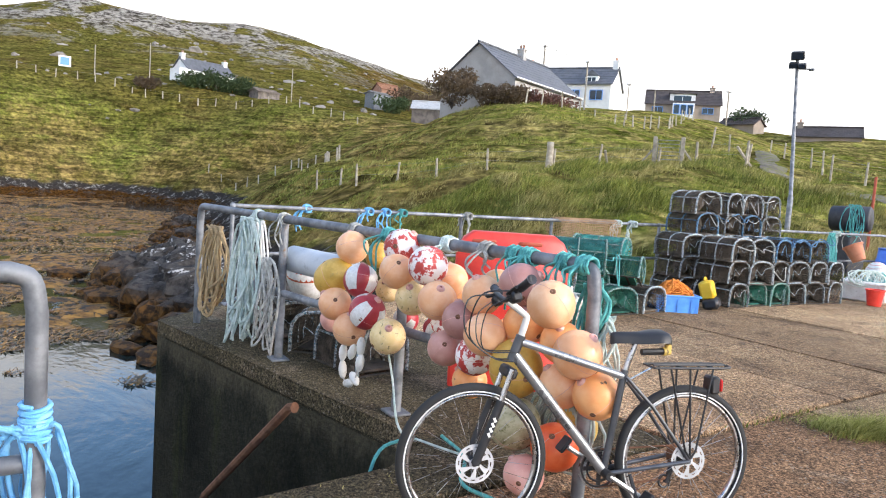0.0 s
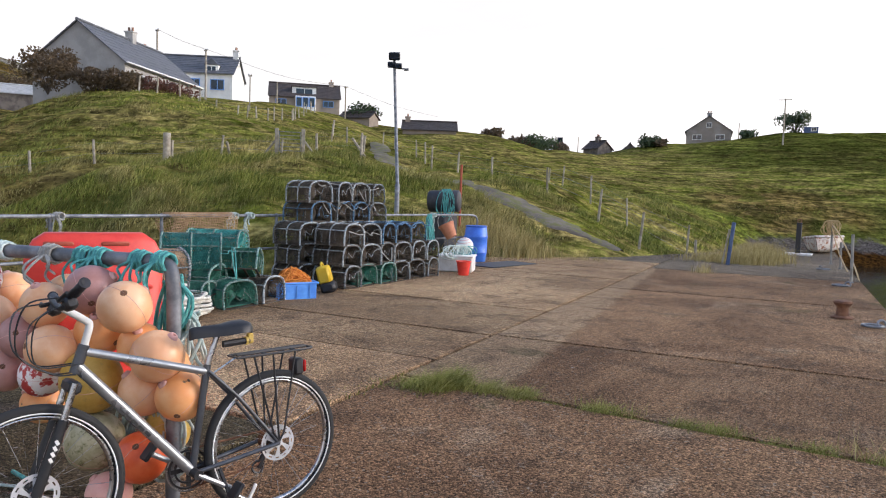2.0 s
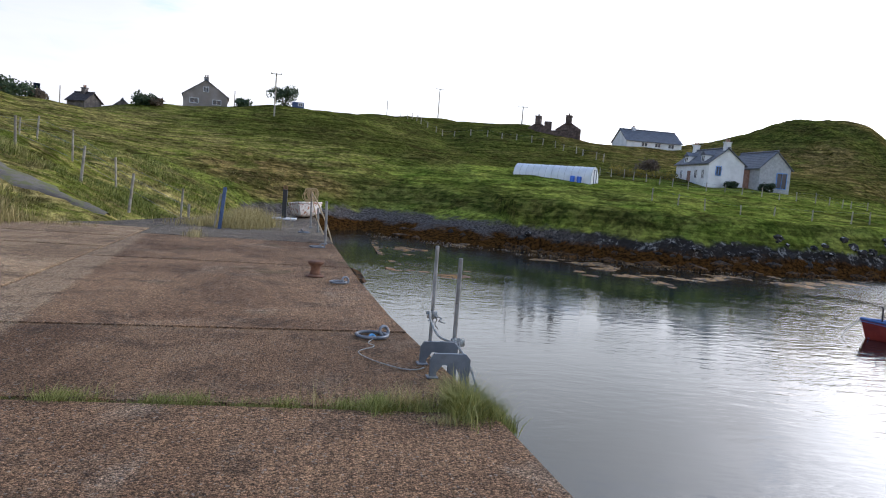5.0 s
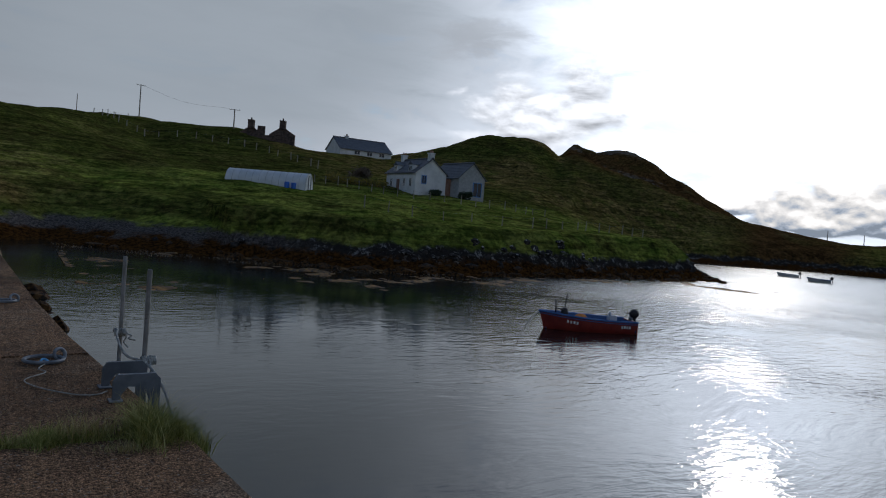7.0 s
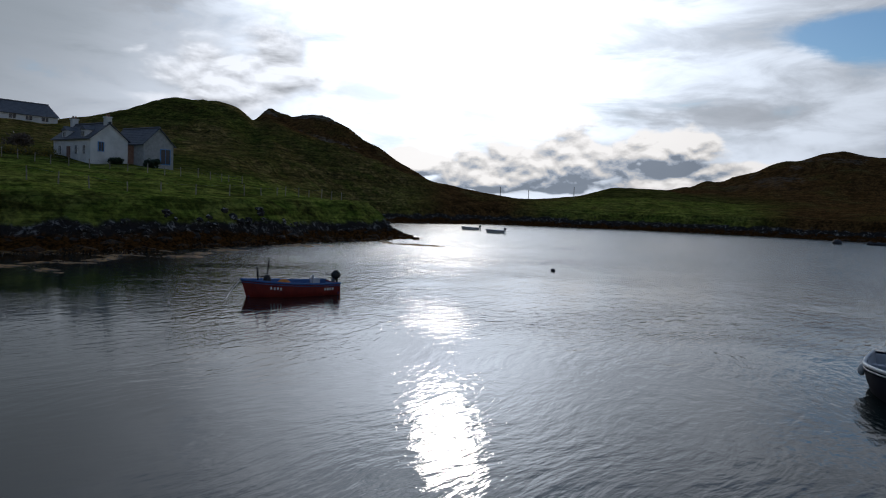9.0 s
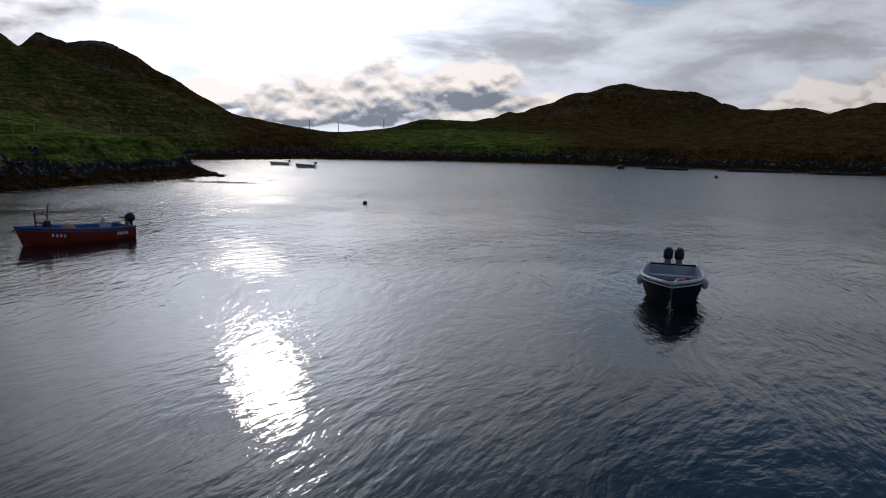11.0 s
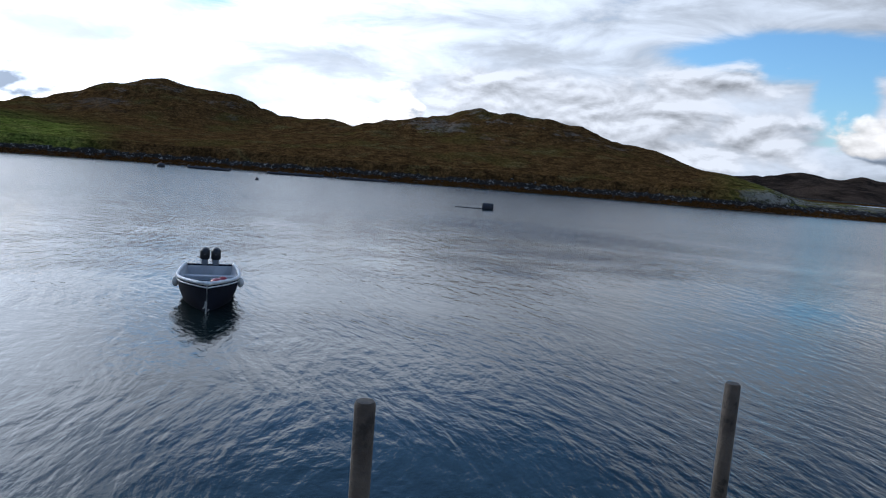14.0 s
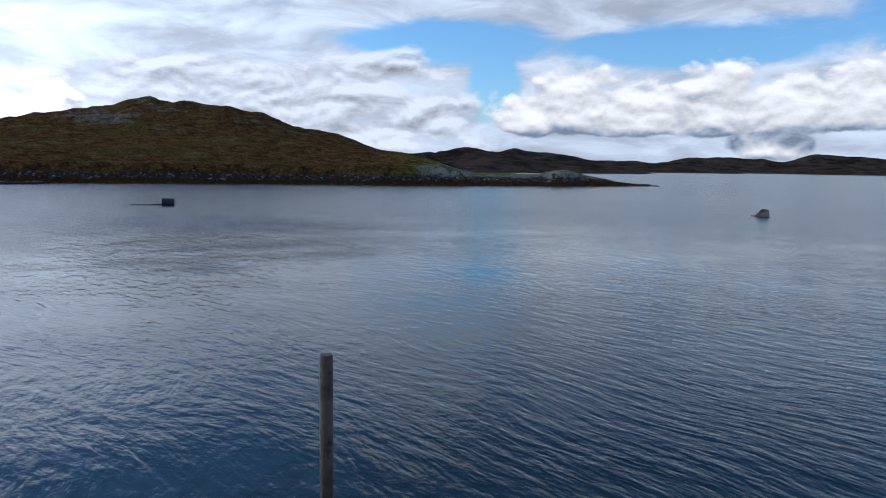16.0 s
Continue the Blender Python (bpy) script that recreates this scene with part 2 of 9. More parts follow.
MAT = {}
def concrete_material(name, low, high):
    """Weathered cast concrete: exposed pebbles, tamped lines, damp stains, gull droppings, a tone of its own for each bay."""
    m, k, bsdf = shader(name)
    pos = k.n("ShaderNodeNewGeometry").outputs["Position"]
    info = k.n("ShaderNodeObjectInfo").outputs["Random"]
    broad, mid = k.noise(pos, 0.30, 6.0, 0.62, 0.6), k.noise(pos, 1.7, 8.0, 0.68, 0.3)
    pebble = k.n("ShaderNodeTexVoronoi", ins={"Vector": pos, "Scale": 68.0, "Randomness": 1.0})
    stone = k.n("ShaderNodeSeparateColor", ins={0: pebble.outputs["Color"]})
    grit = k.noise(pos, 120.0, 3.0, 0.7)
    lines = k.noise(k.n("ShaderNodeMapping", ins={"Vector": pos, "Rotation": (0, 0, 0.06), "Scale": (26.0, 0.8, 1.0)}).outputs[0], 1.5, 5.0, 0.7)
    col = k.mix(k.ramp(broad, 0.34, 0.64), low, high)
    if name == "concrete_brown":           # a paler skim of mortar beside the long joint
        sep = k.n("ShaderNodeSeparateXYZ", ins={0: pos})
        skim = k.ramp(k.math("ADD", k.math("ADD", sep.outputs[0], k.math("MULTIPLY", sep.outputs[1], 0.143)), k.math("MULTIPLY", k.math("SUBTRACT", mid, 0.5), 0.3)), -1.68, -1.80)
        skim = k.math("MULTIPLY", skim, k.math("GREATER_THAN", sep.outputs[1], 5.0))
        col = k.mix(k.math("MULTIPLY", skim, 0.65), col, (0.420, 0.288, 0.182))
    col = k.mix(k.math("MULTIPLY", k.ramp(mid, 0.50, 0.64), 0.55), col, (0.090, 0.058, 0.038))
    col = k.mix(k.math("MULTIPLY", k.ramp(k.noise(pos, 0.8, 8.0, 0.72, 0.8), 0.53, 0.68), 0.42), col, (0.42, 0.315, 0.225))
    col = k.mix(0.75, col, k.mix(stone.outputs[0], (0.12, 0.12, 0.12), (0.84, 0.83, 0.81)), "OVERLAY")
    col = k.mix(0.75, col, k.mix(k.ramp(grit, 0.3, 0.7), (0.15, 0.15, 0.15), (0.85, 0.85, 0.85)), "OVERLAY")
    chip = k.noise(pos, 60.0, 5.0, 0.75, 0.5)
    col = k.mix(0.7, col, k.mix(k.ramp(chip, 0.38, 0.62), (0.12, 0.12, 0.12), (0.90, 0.89, 0.87)), "OVERLAY")
    col = k.mix(0.42, col, k.mix(k.ramp(lines, 0.3, 0.7), (0.28, 0.28, 0.28), (0.72, 0.72, 0.72)), "OVERLAY")
    col = k.mix(k.math("MULTIPLY", k.ramp(stone.outputs[1], 0.965, 0.98), 0.55), col, (0.42, 0.36, 0.29))
    spot = k.ramp(k.noise(pos, 4.6, 5.0, 0.75, 0.4), 0.69, 0.73)
    col = k.mix(k.math("MULTIPLY", spot, 0.8), col, (0.52, 0.50, 0.47))
    moss = k.math("MULTIPLY", k.ramp(k.noise(pos, 0.55, 7.0, 0.72), 0.585, 0.66), 0.55)
    col = k.mix(moss, col, (0.075, 0.072, 0.030))
    hsv = k.n("ShaderNodeHueSaturation", ins={"Value": k.math("ADD", 0.74, k.math("MULTIPLY", info, 0.44)), "Color": col})
    k.t.links.new(hsv.outputs[0], bsdf.inputs["Base Color"])
    bsdf.inputs["Roughness"].default_value = 0.92
    bsdf.inputs["Specular IOR Level"].default_value = 0.15
    h = k.math("ADD", k.math("ADD", k.math("MULTIPLY", chip, 1.2), k.math("MULTIPLY", pebble.outputs["Distance"], -1.0)), k.math("ADD", k.math("MULTIPLY", grit, 0.6), k.math("ADD", k.math("MULTIPLY", lines, 0.55), k.math("MULTIPLY", mid, 0.9))))
    bp = k.n("ShaderNodeBump", ins={"Strength": 1.0, "Distance": 0.015, "Height": h})
    k.t.links.new(bp.outputs[0], bsdf.inputs["Normal"])
    return m


def tide_wall_material():
    """The damp quay wall: black below, algae streaks, a paler salt-bleached rim."""
    m, k, bsdf = shader("concrete_dark")
    pos = k.n("ShaderNodeNewGeometry").outputs["Position"]
    z = k.n("ShaderNodeSeparateXYZ", ins={0: pos}).outputs[2]
    run = k.noise(k.n("ShaderNodeMapping", ins={"Vector": pos, "Scale": (1.0, 1.0, 0.18)}).outputs[0], 3.2, 7.0, 0.7)
    blot, fine = k.noise(pos, 1.3, 7.0, 0.68), k.noise(pos, 26.0, 4.0, 0.65)
    col = k.mix(k.ramp(blot, 0.35, 0.65), (0.007, 0.007, 0.005), (0.026, 0.025, 0.017))
    col = k.mix(k.math("MULTIPLY", k.ramp(run, 0.52, 0.66), 0.6), col, (0.030, 0.036, 0.012))
    edge = k.ramp(k.math("ADD", z, k.math("MULTIPLY", k.math("SUBTRACT", run, 0.5), 0.9)), -0.42, -0.20)
    col = k.mix(k.math("MULTIPLY", edge, 0.75), col, k.mix(blot, (0.045, 0.040, 0.024), (0.100, 0.085, 0.058)))
    col = k.mix(0.6, col, k.mix(k.ramp(fine, 0.3, 0.7), (0.22, 0.22, 0.22), (0.78, 0.78, 0.78)), "OVERLAY")
    k.t.links.new(col, bsdf.inputs["Base Color"])
    bsdf.inputs["Roughness"].default_value = 0.85
    bsdf.inputs["Specular IOR Level"].default_value = 0.12
    bp = k.n("ShaderNodeBump", ins={"Strength": 0.9, "Distance": 0.02, "Height": k.math("ADD", fine, k.math("MULTIPLY", blot, 1.5))})
    k.t.links.new(bp.outputs[0], bsdf.inputs["Normal"])
    return m


MAT["concrete"] = concrete_material("concrete", (0.290, 0.178, 0.102), (0.530, 0.345, 0.205))
MAT["concrete_brown"] = concrete_material("concrete_brown", (0.170, 0.094, 0.052), (0.320, 0.186, 0.104))
MAT["concrete_mossy"] = concrete_material("concrete_mossy", (0.050, 0.042, 0.024), (0.120, 0.096, 0.058))
MAT["concrete_asphalt"] = concrete_material("concrete_asphalt", (0.105, 0.083, 0.064), (0.180, 0.145, 0.112))
MAT["concrete_dark"] = tide_wall_material()
MAT["galvanised"] = surface("galvanised", (0.125, 0.135, 0.15), (0.26, 0.27, 0.285), 8.0, 0.58, 0.1, 90.0, 0.35, (0.22, 0.14, 0.09), (0.62, 0.72))
MAT["render_white"] = surface("render_white", (0.70, 0.70, 0.68), (0.82, 0.82, 0.80), 0.8, 0.9, 0.3, 12.0)
MAT["render_grey"] = surface("render_grey", (0.33, 0.32, 0.30), (0.42, 0.40, 0.38), 0.7, 0.95, 0.4, 14.0)
MAT["pebble_dash"] = surface("pebble_dash", (0.25, 0.215, 0.185), (0.33, 0.29, 0.255), 0.7, 0.95, 0.4, 14.0)
MAT["harling"] = surface("harling", (0.29, 0.235, 0.19), (0.37, 0.30, 0.245), 0.7, 0.95, 0.4, 14.0)
MAT["slate"] = surface("slate", (0.075, 0.08, 0.09), (0.12, 0.125, 0.14), 1.5, 0.6, 0.3, 20.0)
MAT["brown_roof"] = surface("brown_roof", (0.035, 0.026, 0.023), (0.065, 0.05, 0.045), 1.5, 0.75, 0.3, 20.0)
MAT["stone"] = surface("stone", (0.10, 0.085, 0.075), (0.20, 0.17, 0.15), 1.2, 0.95, 0.6, 9.0)
MAT["pane"] = plain("pane", (0.02, 0.03, 0.045), 0.1)
MAT["blue_paint"] = plain("blue_paint", (0.10, 0.28, 0.62), 0.45)
MAT["white_paint"] = plain("white_paint", (0.78, 0.78, 0.76), 0.5)
MAT["old_wood"] = surface("old_wood", (0.26, 0.22, 0.17), (0.42, 0.37, 0.30), 5.0, 0.9, 0.5, 40.0)
MAT["boards"] = surface("boards", (0.40, 0.41, 0.41), (0.52, 0.53, 0.53), 3.0, 0.85, 0.4, 30.0)
MAT["rust_boards"] = surface("rust_boards", (0.28, 0.15, 0.10), (0.38, 0.22, 0.16), 3.0, 0.85, 0.4, 30.0)

# ---- mesh building ----


class Shape:
    """Vertices and faces of one mesh, gathered from simple solids."""

    def __init__(self):
        self.v, self.f = [], []

    def add(self, verts, faces):
        o = len(self.v)
        self.v.extend(tuple(p) for p in verts)
        self.f.extend(tuple(i + o for i in q) for q in faces)
        return self

    def box(self, size, at=(0, 0, 0), turn=None, chamfer=0.0):
        h = [s / 2 for s in size]
        c = min(chamfer, *[x * 0.9 for x in h])
        m = turn.to_matrix() if turn else Matrix.Identity(3)
        at = Vector(at)
        if c <= 0:
            vs = [(x * h[0], y * h[1], z * h[2]) for x in (-1, 1) for y in (-1, 1) for z in (-1, 1)]
            fs = [(0, 1, 3, 2), (4, 6, 7, 5), (0, 4, 5, 1), (2, 3, 7, 6), (0, 2, 6, 4), (1, 5, 7, 3)]
        else:
            idx, vs = {}, []
            for sx in (-1, 1):
                for sy in (-1, 1):
                    for sz in (-1, 1):
                        s = (sx, sy, sz)
                        for a in range(3):
                            idx[s, a] = len(vs)
                            vs.append(tuple(s[i] * (h[i] if i == a else h[i] - c) for i in range(3)))
            fs = []
            for a in range(3):
                b, d = (a + 1) % 3, (a + 2) % 3
                for sa in (-1, 1):
                    q = []
                    for sb, sd in ((-1, -1), (1, -1), (1, 1), (-1, 1)):
                        s = [0, 0, 0]
                        s[a], s[b], s[d] = sa, sb, sd
                        q.append(idx[tuple(s), a])
                    fs.append(q if sa > 0 else q[::-1])
                    for sb in (-1, 1):
                        s1, s2 = [0, 0, 0], [0, 0, 0]
                        s1[a], s1[b], s1[d] = sa, sb, -1
                        s2[a], s2[b], s2[d] = sa, sb, 1
                        q = [idx[tuple(s1), a], idx[tuple(s1), b], idx[tuple(s2), b], idx[tuple(s2), a]]
                        fs.append(q if sa * sb > 0 else q[::-1])
            for sx in (-1, 1):
                for sy in (-1, 1):
                    for sz in (-1, 1):
                        q = [idx[(sx, sy, sz), a] for a in range(3)]
                        fs.append(q if sx * sy * sz > 0 else q[::-1])
        return self.add([at + m @ Vector(p) for p in vs], fs)

    def tube(self, pts, r, n=8, closed=False, caps=True):
        """A round bar along a line of points; r is one radius or one for each point."""
        P = [Vector(p) for p in pts]
        L = len(P)
        rs = list(r) if isinstance(r, (list, tuple)) else [r] * L
        side, vs, fs = None, [], []
        for i, p in enumerate(P):
            a = P[(i - 1) % L] if closed or i else P[0]
            b = P[(i + 1) % L] if closed or i < L - 1 else P[-1]
            t = (b - a).normalized() if (b - a).length > 1e-9 else Vector((0, 0, 1))
            if side is None:
                side = t.orthogonal().normalized()
            side = side - t * side.dot(t)
            side = side.normalized() if side.length > 1e-6 else t.orthogonal().normalized()
            up = t.cross(side)
            vs += [p + (side * math.cos(2 * math.pi * j / n) + up * math.sin(2 * math.pi * j / n)) * rs[i] for j in range(n)]
        for i in range(L if closed else L - 1):
            k = (i + 1) % L
            fs += [(i * n + j, i * n + (j + 1) % n, k * n + (j + 1) % n, k * n + j) for j in range(n)]
        if caps and not closed:
            fs += [tuple(range(n))[::-1], tuple((L - 1) * n + j for j in range(n))]
        return self.add(vs, fs)

    def lathe(self, profile, n=16, at=(0, 0, 0), turn=None):
        """A profile of (radius, height) turned round z."""
        m = turn.to_matrix() if turn else Matrix.Identity(3)
        at = Vector(at)
        vs = [at + m @ Vector((r * math.cos(2 * math.pi * j / n), r * math.sin(2 * math.pi * j / n), z)) for r, z in profile for j in range(n)]
        fs = [(i * n + j, i * n + (j + 1) % n, (i + 1) * n + (j + 1) % n, (i + 1) * n + j) for i in range(len(profile) - 1) for j in range(n)]
        fs += [tuple(range(n))[::-1], tuple((len(profile) - 1) * n + j for j in range(n))]
        return self.add(vs, fs)

    def ball(self, r, at=(0, 0, 0), scale=(1, 1, 1), n=16, rings=10, turn=None):
        prof = [(max(r * math.sin(math.pi * i / rings), 1e-4), -r * math.cos(math.pi * i / rings)) for i in range(rings + 1)]
        o = len(self.v)
        self.lathe(prof, n)
        m = (turn.to_matrix() if turn else Matrix.Identity(3)) @ Matrix.Diagonal(scale)
        for i in range(o, len(self.v)):
            self.v[i] = tuple(Vector(at) + m @ Vector(self.v[i]))
        return self

    def ring(self, R, r, at=(0, 0, 0), turn=None, n=24, k=8):
        m = turn.to_matrix() if turn else Matrix.Identity(3)
        return self.tube([Vector(at) + m @ Vector((R * math.cos(2 * math.pi * i / n), R * math.sin(2 * math.pi * i / n), 0)) for i in range(n)], r, k, closed=True)

    def slab(self, outline, z0, z1):
        n = len(outline)
        area = sum(outline[i][0] * outline[(i + 1) % n][1] - outline[(i + 1) % n][0] * outline[i][1] for i in range(n))
        o = outline if area > 0 else outline[::-1]
        vs = [(x, y, z0) for x, y in o] + [(x, y, z1) for x, y in o]
        fs = [tuple(range(n))[::-1], tuple(range(n, 2 * n))] + [(i, (i + 1) % n, n + (i + 1) % n, n + i) for i in range(n)]
        return self.add(vs, fs)

    def mesh(self, name, smooth=None):
        me = bpy.data.meshes.new(name)
        me.from_pydata(self.v, [], self.f)
        if smooth is not None:
            me.shade_smooth()
            if smooth < 180:
                me.set_sharp_from_angle(angle=radians(smooth))
        me.update()
        return me


def part(name, shape, material, parent=None, label="", smooth=40, at=None):
    """Links one mesh, under a thing or a part if there is one."""
    ob = new(name, shape.mesh(name, smooth) if isinstance(shape, Shape) else shape)
    if material and not ob.data.materials:
        ob.data.materials.append(material)
    if at is not None:
        ob.matrix_basis = at if isinstance(at, Matrix) else Matrix.Translation(at)
    if parent:
        ob.parent = parent
    return tagged(ob, label)


def thing(name, label, category, at=None, group="", kind=""):
    ob = new(name)
    ob.empty_display_size = 0.2
    if at is not None:
        ob.matrix_basis = at if isinstance(at, Matrix) else Matrix.Translation(at)
    return tagged(ob, label, category, group, kind)


# ---- the lie of the land ----
WATER = -2.81
BAY = [(-3.0, -5.6), (-3.0, 1.2), (-9.0, 2.6), (-14.0, 3.6), (-20.0, 3.0), (-30.0, 2.6), (-37.0, 5.0), (-60.0, 10.0), (-92.0, 17.0),
       (-103.0, 8.0), (-98.0, -15.0), (-110.0, -60.0), (-60.0, -160.0), (20.0, -420.0), (300.0, -2900.0), (2600.0, -2900.0), (1500.0, -1500.0),
       (700.0, -640.0), (330.0, -300.0), (180.0, -205.0), (135.0, -178.0), (103.0, -170.0), (106.0, -150.0), (120.0, -113.0), (137.0, -86.0),
       (150.0, -56.0), (160.0, -30.0), (168.0, 0.0), (171.0, 30.0), (166.0, 60.0), (150.0, 84.0), (118.0, 95.0), (98.0, 86.0), (84.0, 72.0),
       (75.0, 59.0), (69.0, 51.5), (51.0, 51.0), (28.0, 49.0), (22.0, 51.5), (15.0, 58.0), (9.0, 62.0), (3.0, 68.0), (-3.0, 64.0),
       (-2.0, 52.0), (-1.0, 44.0), (0.5, 30.0), (0.5, 10.0), (1.4, -2.7)]


def shore_distance(x, y):
    """Signed metres from the tide line: positive on land."""
    best = np.full(x.shape, 1e18)
    inside = np.zeros(x.shape, bool)
    for (ax, ay), (bx, by) in zip(BAY, BAY[1:] + BAY[:1]):
        dx, dy = bx - ax, by - ay
        t = np.clip(((x - ax) * dx + (y - ay) * dy) / (dx * dx + dy * dy), 0, 1)
        best = np.minimum(best, (x - ax - t * dx) ** 2 + (y - ay - t * dy) ** 2)
        if ay != by:
            inside ^= ((ay > y) != (by > y)) & (x < ax + (y - ay) / dy * dx)
    return np.where(inside, -1.0, 1.0) * np.sqrt(best)


def ridge(x, y, width, power, crest):
    """The height that one hill lends, from its crest line and the breadth of its flanks."""
    out = np.zeros(x.shape)
    for (ax, ay, az), (bx, by, bz) in zip(crest, crest[1:]):
        dx, dy = bx - ax, by - ay
        t = np.clip(((x - ax) * dx + (y - ay) * dy) / (dx * dx + dy * dy), 0, 1)
        d2 = (x - ax - t * dx) ** 2 + (y - ay - t * dy) ** 2
        out = np.maximum(out, (az + t * (bz - az) - 1.4) * np.exp(-((np.sqrt(d2 + 64.0) - 8.0) / width) ** power))
    return out


def smooth(a, b, v):
    t = np.clip((v - a) / (b - a), 0, 1)
    return t * t * (3 - 2 * t)


def value_noise(x, y, seed):
    """Smooth random heights on a unit grid, from -1 to 1."""
    xi, yi = np.floor(x).astype(np.int64), np.floor(y).astype(np.int64)
    fx, fy = x - xi, y - yi
    fx, fy = fx * fx * (3 - 2 * fx), fy * fy * (3 - 2 * fy)

    def h(a, b):
        n = (a * 374761393 + b * 668265263 + seed * 1442695041) & 0xFFFFFFFF
        n = ((n ^ (n >> 13)) * 1274126177) & 0xFFFFFFFF
        return ((n ^ (n >> 16)) & 0xFFFF) / 32767.5 - 1.0

    return (h(xi, yi) * (1 - fx) + h(xi + 1, yi) * fx) * (1 - fy) + (h(xi, yi + 1) * (1 - fx) + h(xi + 1, yi + 1) * fx) * fy


def fbm(x, y, scale, octaves, seed):
    out, amp = 0.0, 1.0
    for i in range(octaves):
        out = out + amp * value_noise(x / scale * 2 ** i + 17.3 * i, y / scale * 2 ** i - 9.1 * i, seed + i)
        amp *= 0.5
    return out


HILLS = {
    "rocky_hill": (78, 1.1, [(-229.6, -122.1, 38.1), (-236.4, -41.7, 43.9), (-229.9, -8.0, 42.9), (-224.7, 11.8, 46.9), (-217.6, 32.5, 44.7), (-218.8, 52.5, 46.9), (-223.0, 74.2, 45.1), (-235.4, 110.3, 42.3), (-237.5, 128.4, 40.5), (-240.4, 162.2, 34.6)]),
    "house_knoll": (25, 1.5, [(-64, 28, 8.0), (-59, 37, 9.9), (-70, 62, 13.4), (-80, 90, 15.2), (-58, 95, 12.2), (-45, 104, 9.8), (-39, 103, 8.0)]),
    "north_ridge": (40, 1.1, [(-39, 103, 7.5), (-29, 137, 13.8), (-9, 140, 15.6), (27, 193, 21.8), (41, 160, 18.5), (50, 146, 14.2), (73, 146, 14.2)]),
    "house_hill": (44, 1.1, [(100.9, 189.8, 16.2), (104.0, 176.6, 21.3), (114.7, 163.8, 26.1), (124.8, 162.6, 26.7), (132.8, 165.2, 23.8)]),
    "dark_knoll": (30, 1.1, [(174.3, 195.6, 31.9), (178.3, 189.2, 29.3), (180.9, 179.7, 29.7), (182.5, 170.8, 27.4), (182.6, 158.8, 16.4), (183.7, 146.6, 8.9), (183.3, 135.6, 3.1)]),
    "far_gap": (220, 1.1, [(1228.7, 860.4, 22.5), (1299.0, 750.0, 21.2), (1370.3, 610.1, 14.6), (1426.6, 463.5, 12.0)]),
    "green_rise": (40, 1.1, [(230.1, 97.7, 5.0), (238.9, 89.3, 9.6), (260.8, 69.9, 8.6), (283.1, 62.8, 9.1)]),
    "moor_top": (52, 1.1, [(329.2, 62.2, 13.2), (336.3, 50.3, 24.1), (338.7, 30.2, 28.3), (334.8, 11.7, 26.2), (329.9, -5.8, 19.4), (319.4, -19.5, 13.8)]),
    "moor_saddle": (45, 1.1, [(319.2, -22.3, 15.0), (287.8, -35.3, 15.2), (275.2, -51.5, 11.8), (263.1, -60.7, 10.5)]),
    "moor_head": (42, 1.1, [(256.1, -68.1, 13.6), (251.6, -73.1, 20.8), (247.3, -80.3, 22.0), (242.4, -88.2, 21.9), (231.6, -99.3, 20.9), (224.2, -106.0, 18.2), (208.9, -118.2, 15.4), (200.4, -122.8, 11.4), (191.0, -126.4, 6.7), (177.3, -133.6, 3.1), (165.5, -138.8, 1.2)]),
    "far_isle": (80, 1.1, [(678.4, -423.9, 14.1), (638.9, -481.5, 14.1), (610.5, -501.4, 16.7), (582.4, -518.9, 21.3), (565.8, -536.9, 26.7), (553.5, -549.6, 20.6), (543.8, -573.0, 15.3), (530.1, -599.2, 7.1)]),
    "middle_isle": (85, 1.1, [(914.2, -852.5, 25.6), (868.3, -899.2, 29.9), (849.3, -917.2, 36.5), (820.1, -943.4, 32.1), (790.0, -968.7, 29.9), (752.3, -998.3, 22.3), (699.0, -1036.3, 19.0), (662.4, -1060.1, 12.5)]),
    "outer_isle": (120, 1.1, [(1108.2, -1418.4, 20.4), (940.5, -1534.8, 18.8), (861.6, -1580.4, 33.0), (740.7, -1640.5, 36.7), (685.9, -1664.2, 28.3), (633.3, -1684.9, 44.0), (562.2, -1709.9, 37.7), (520.3, -1723.2, 32.3), (250.5, -1782.5, 29.8)]),
}


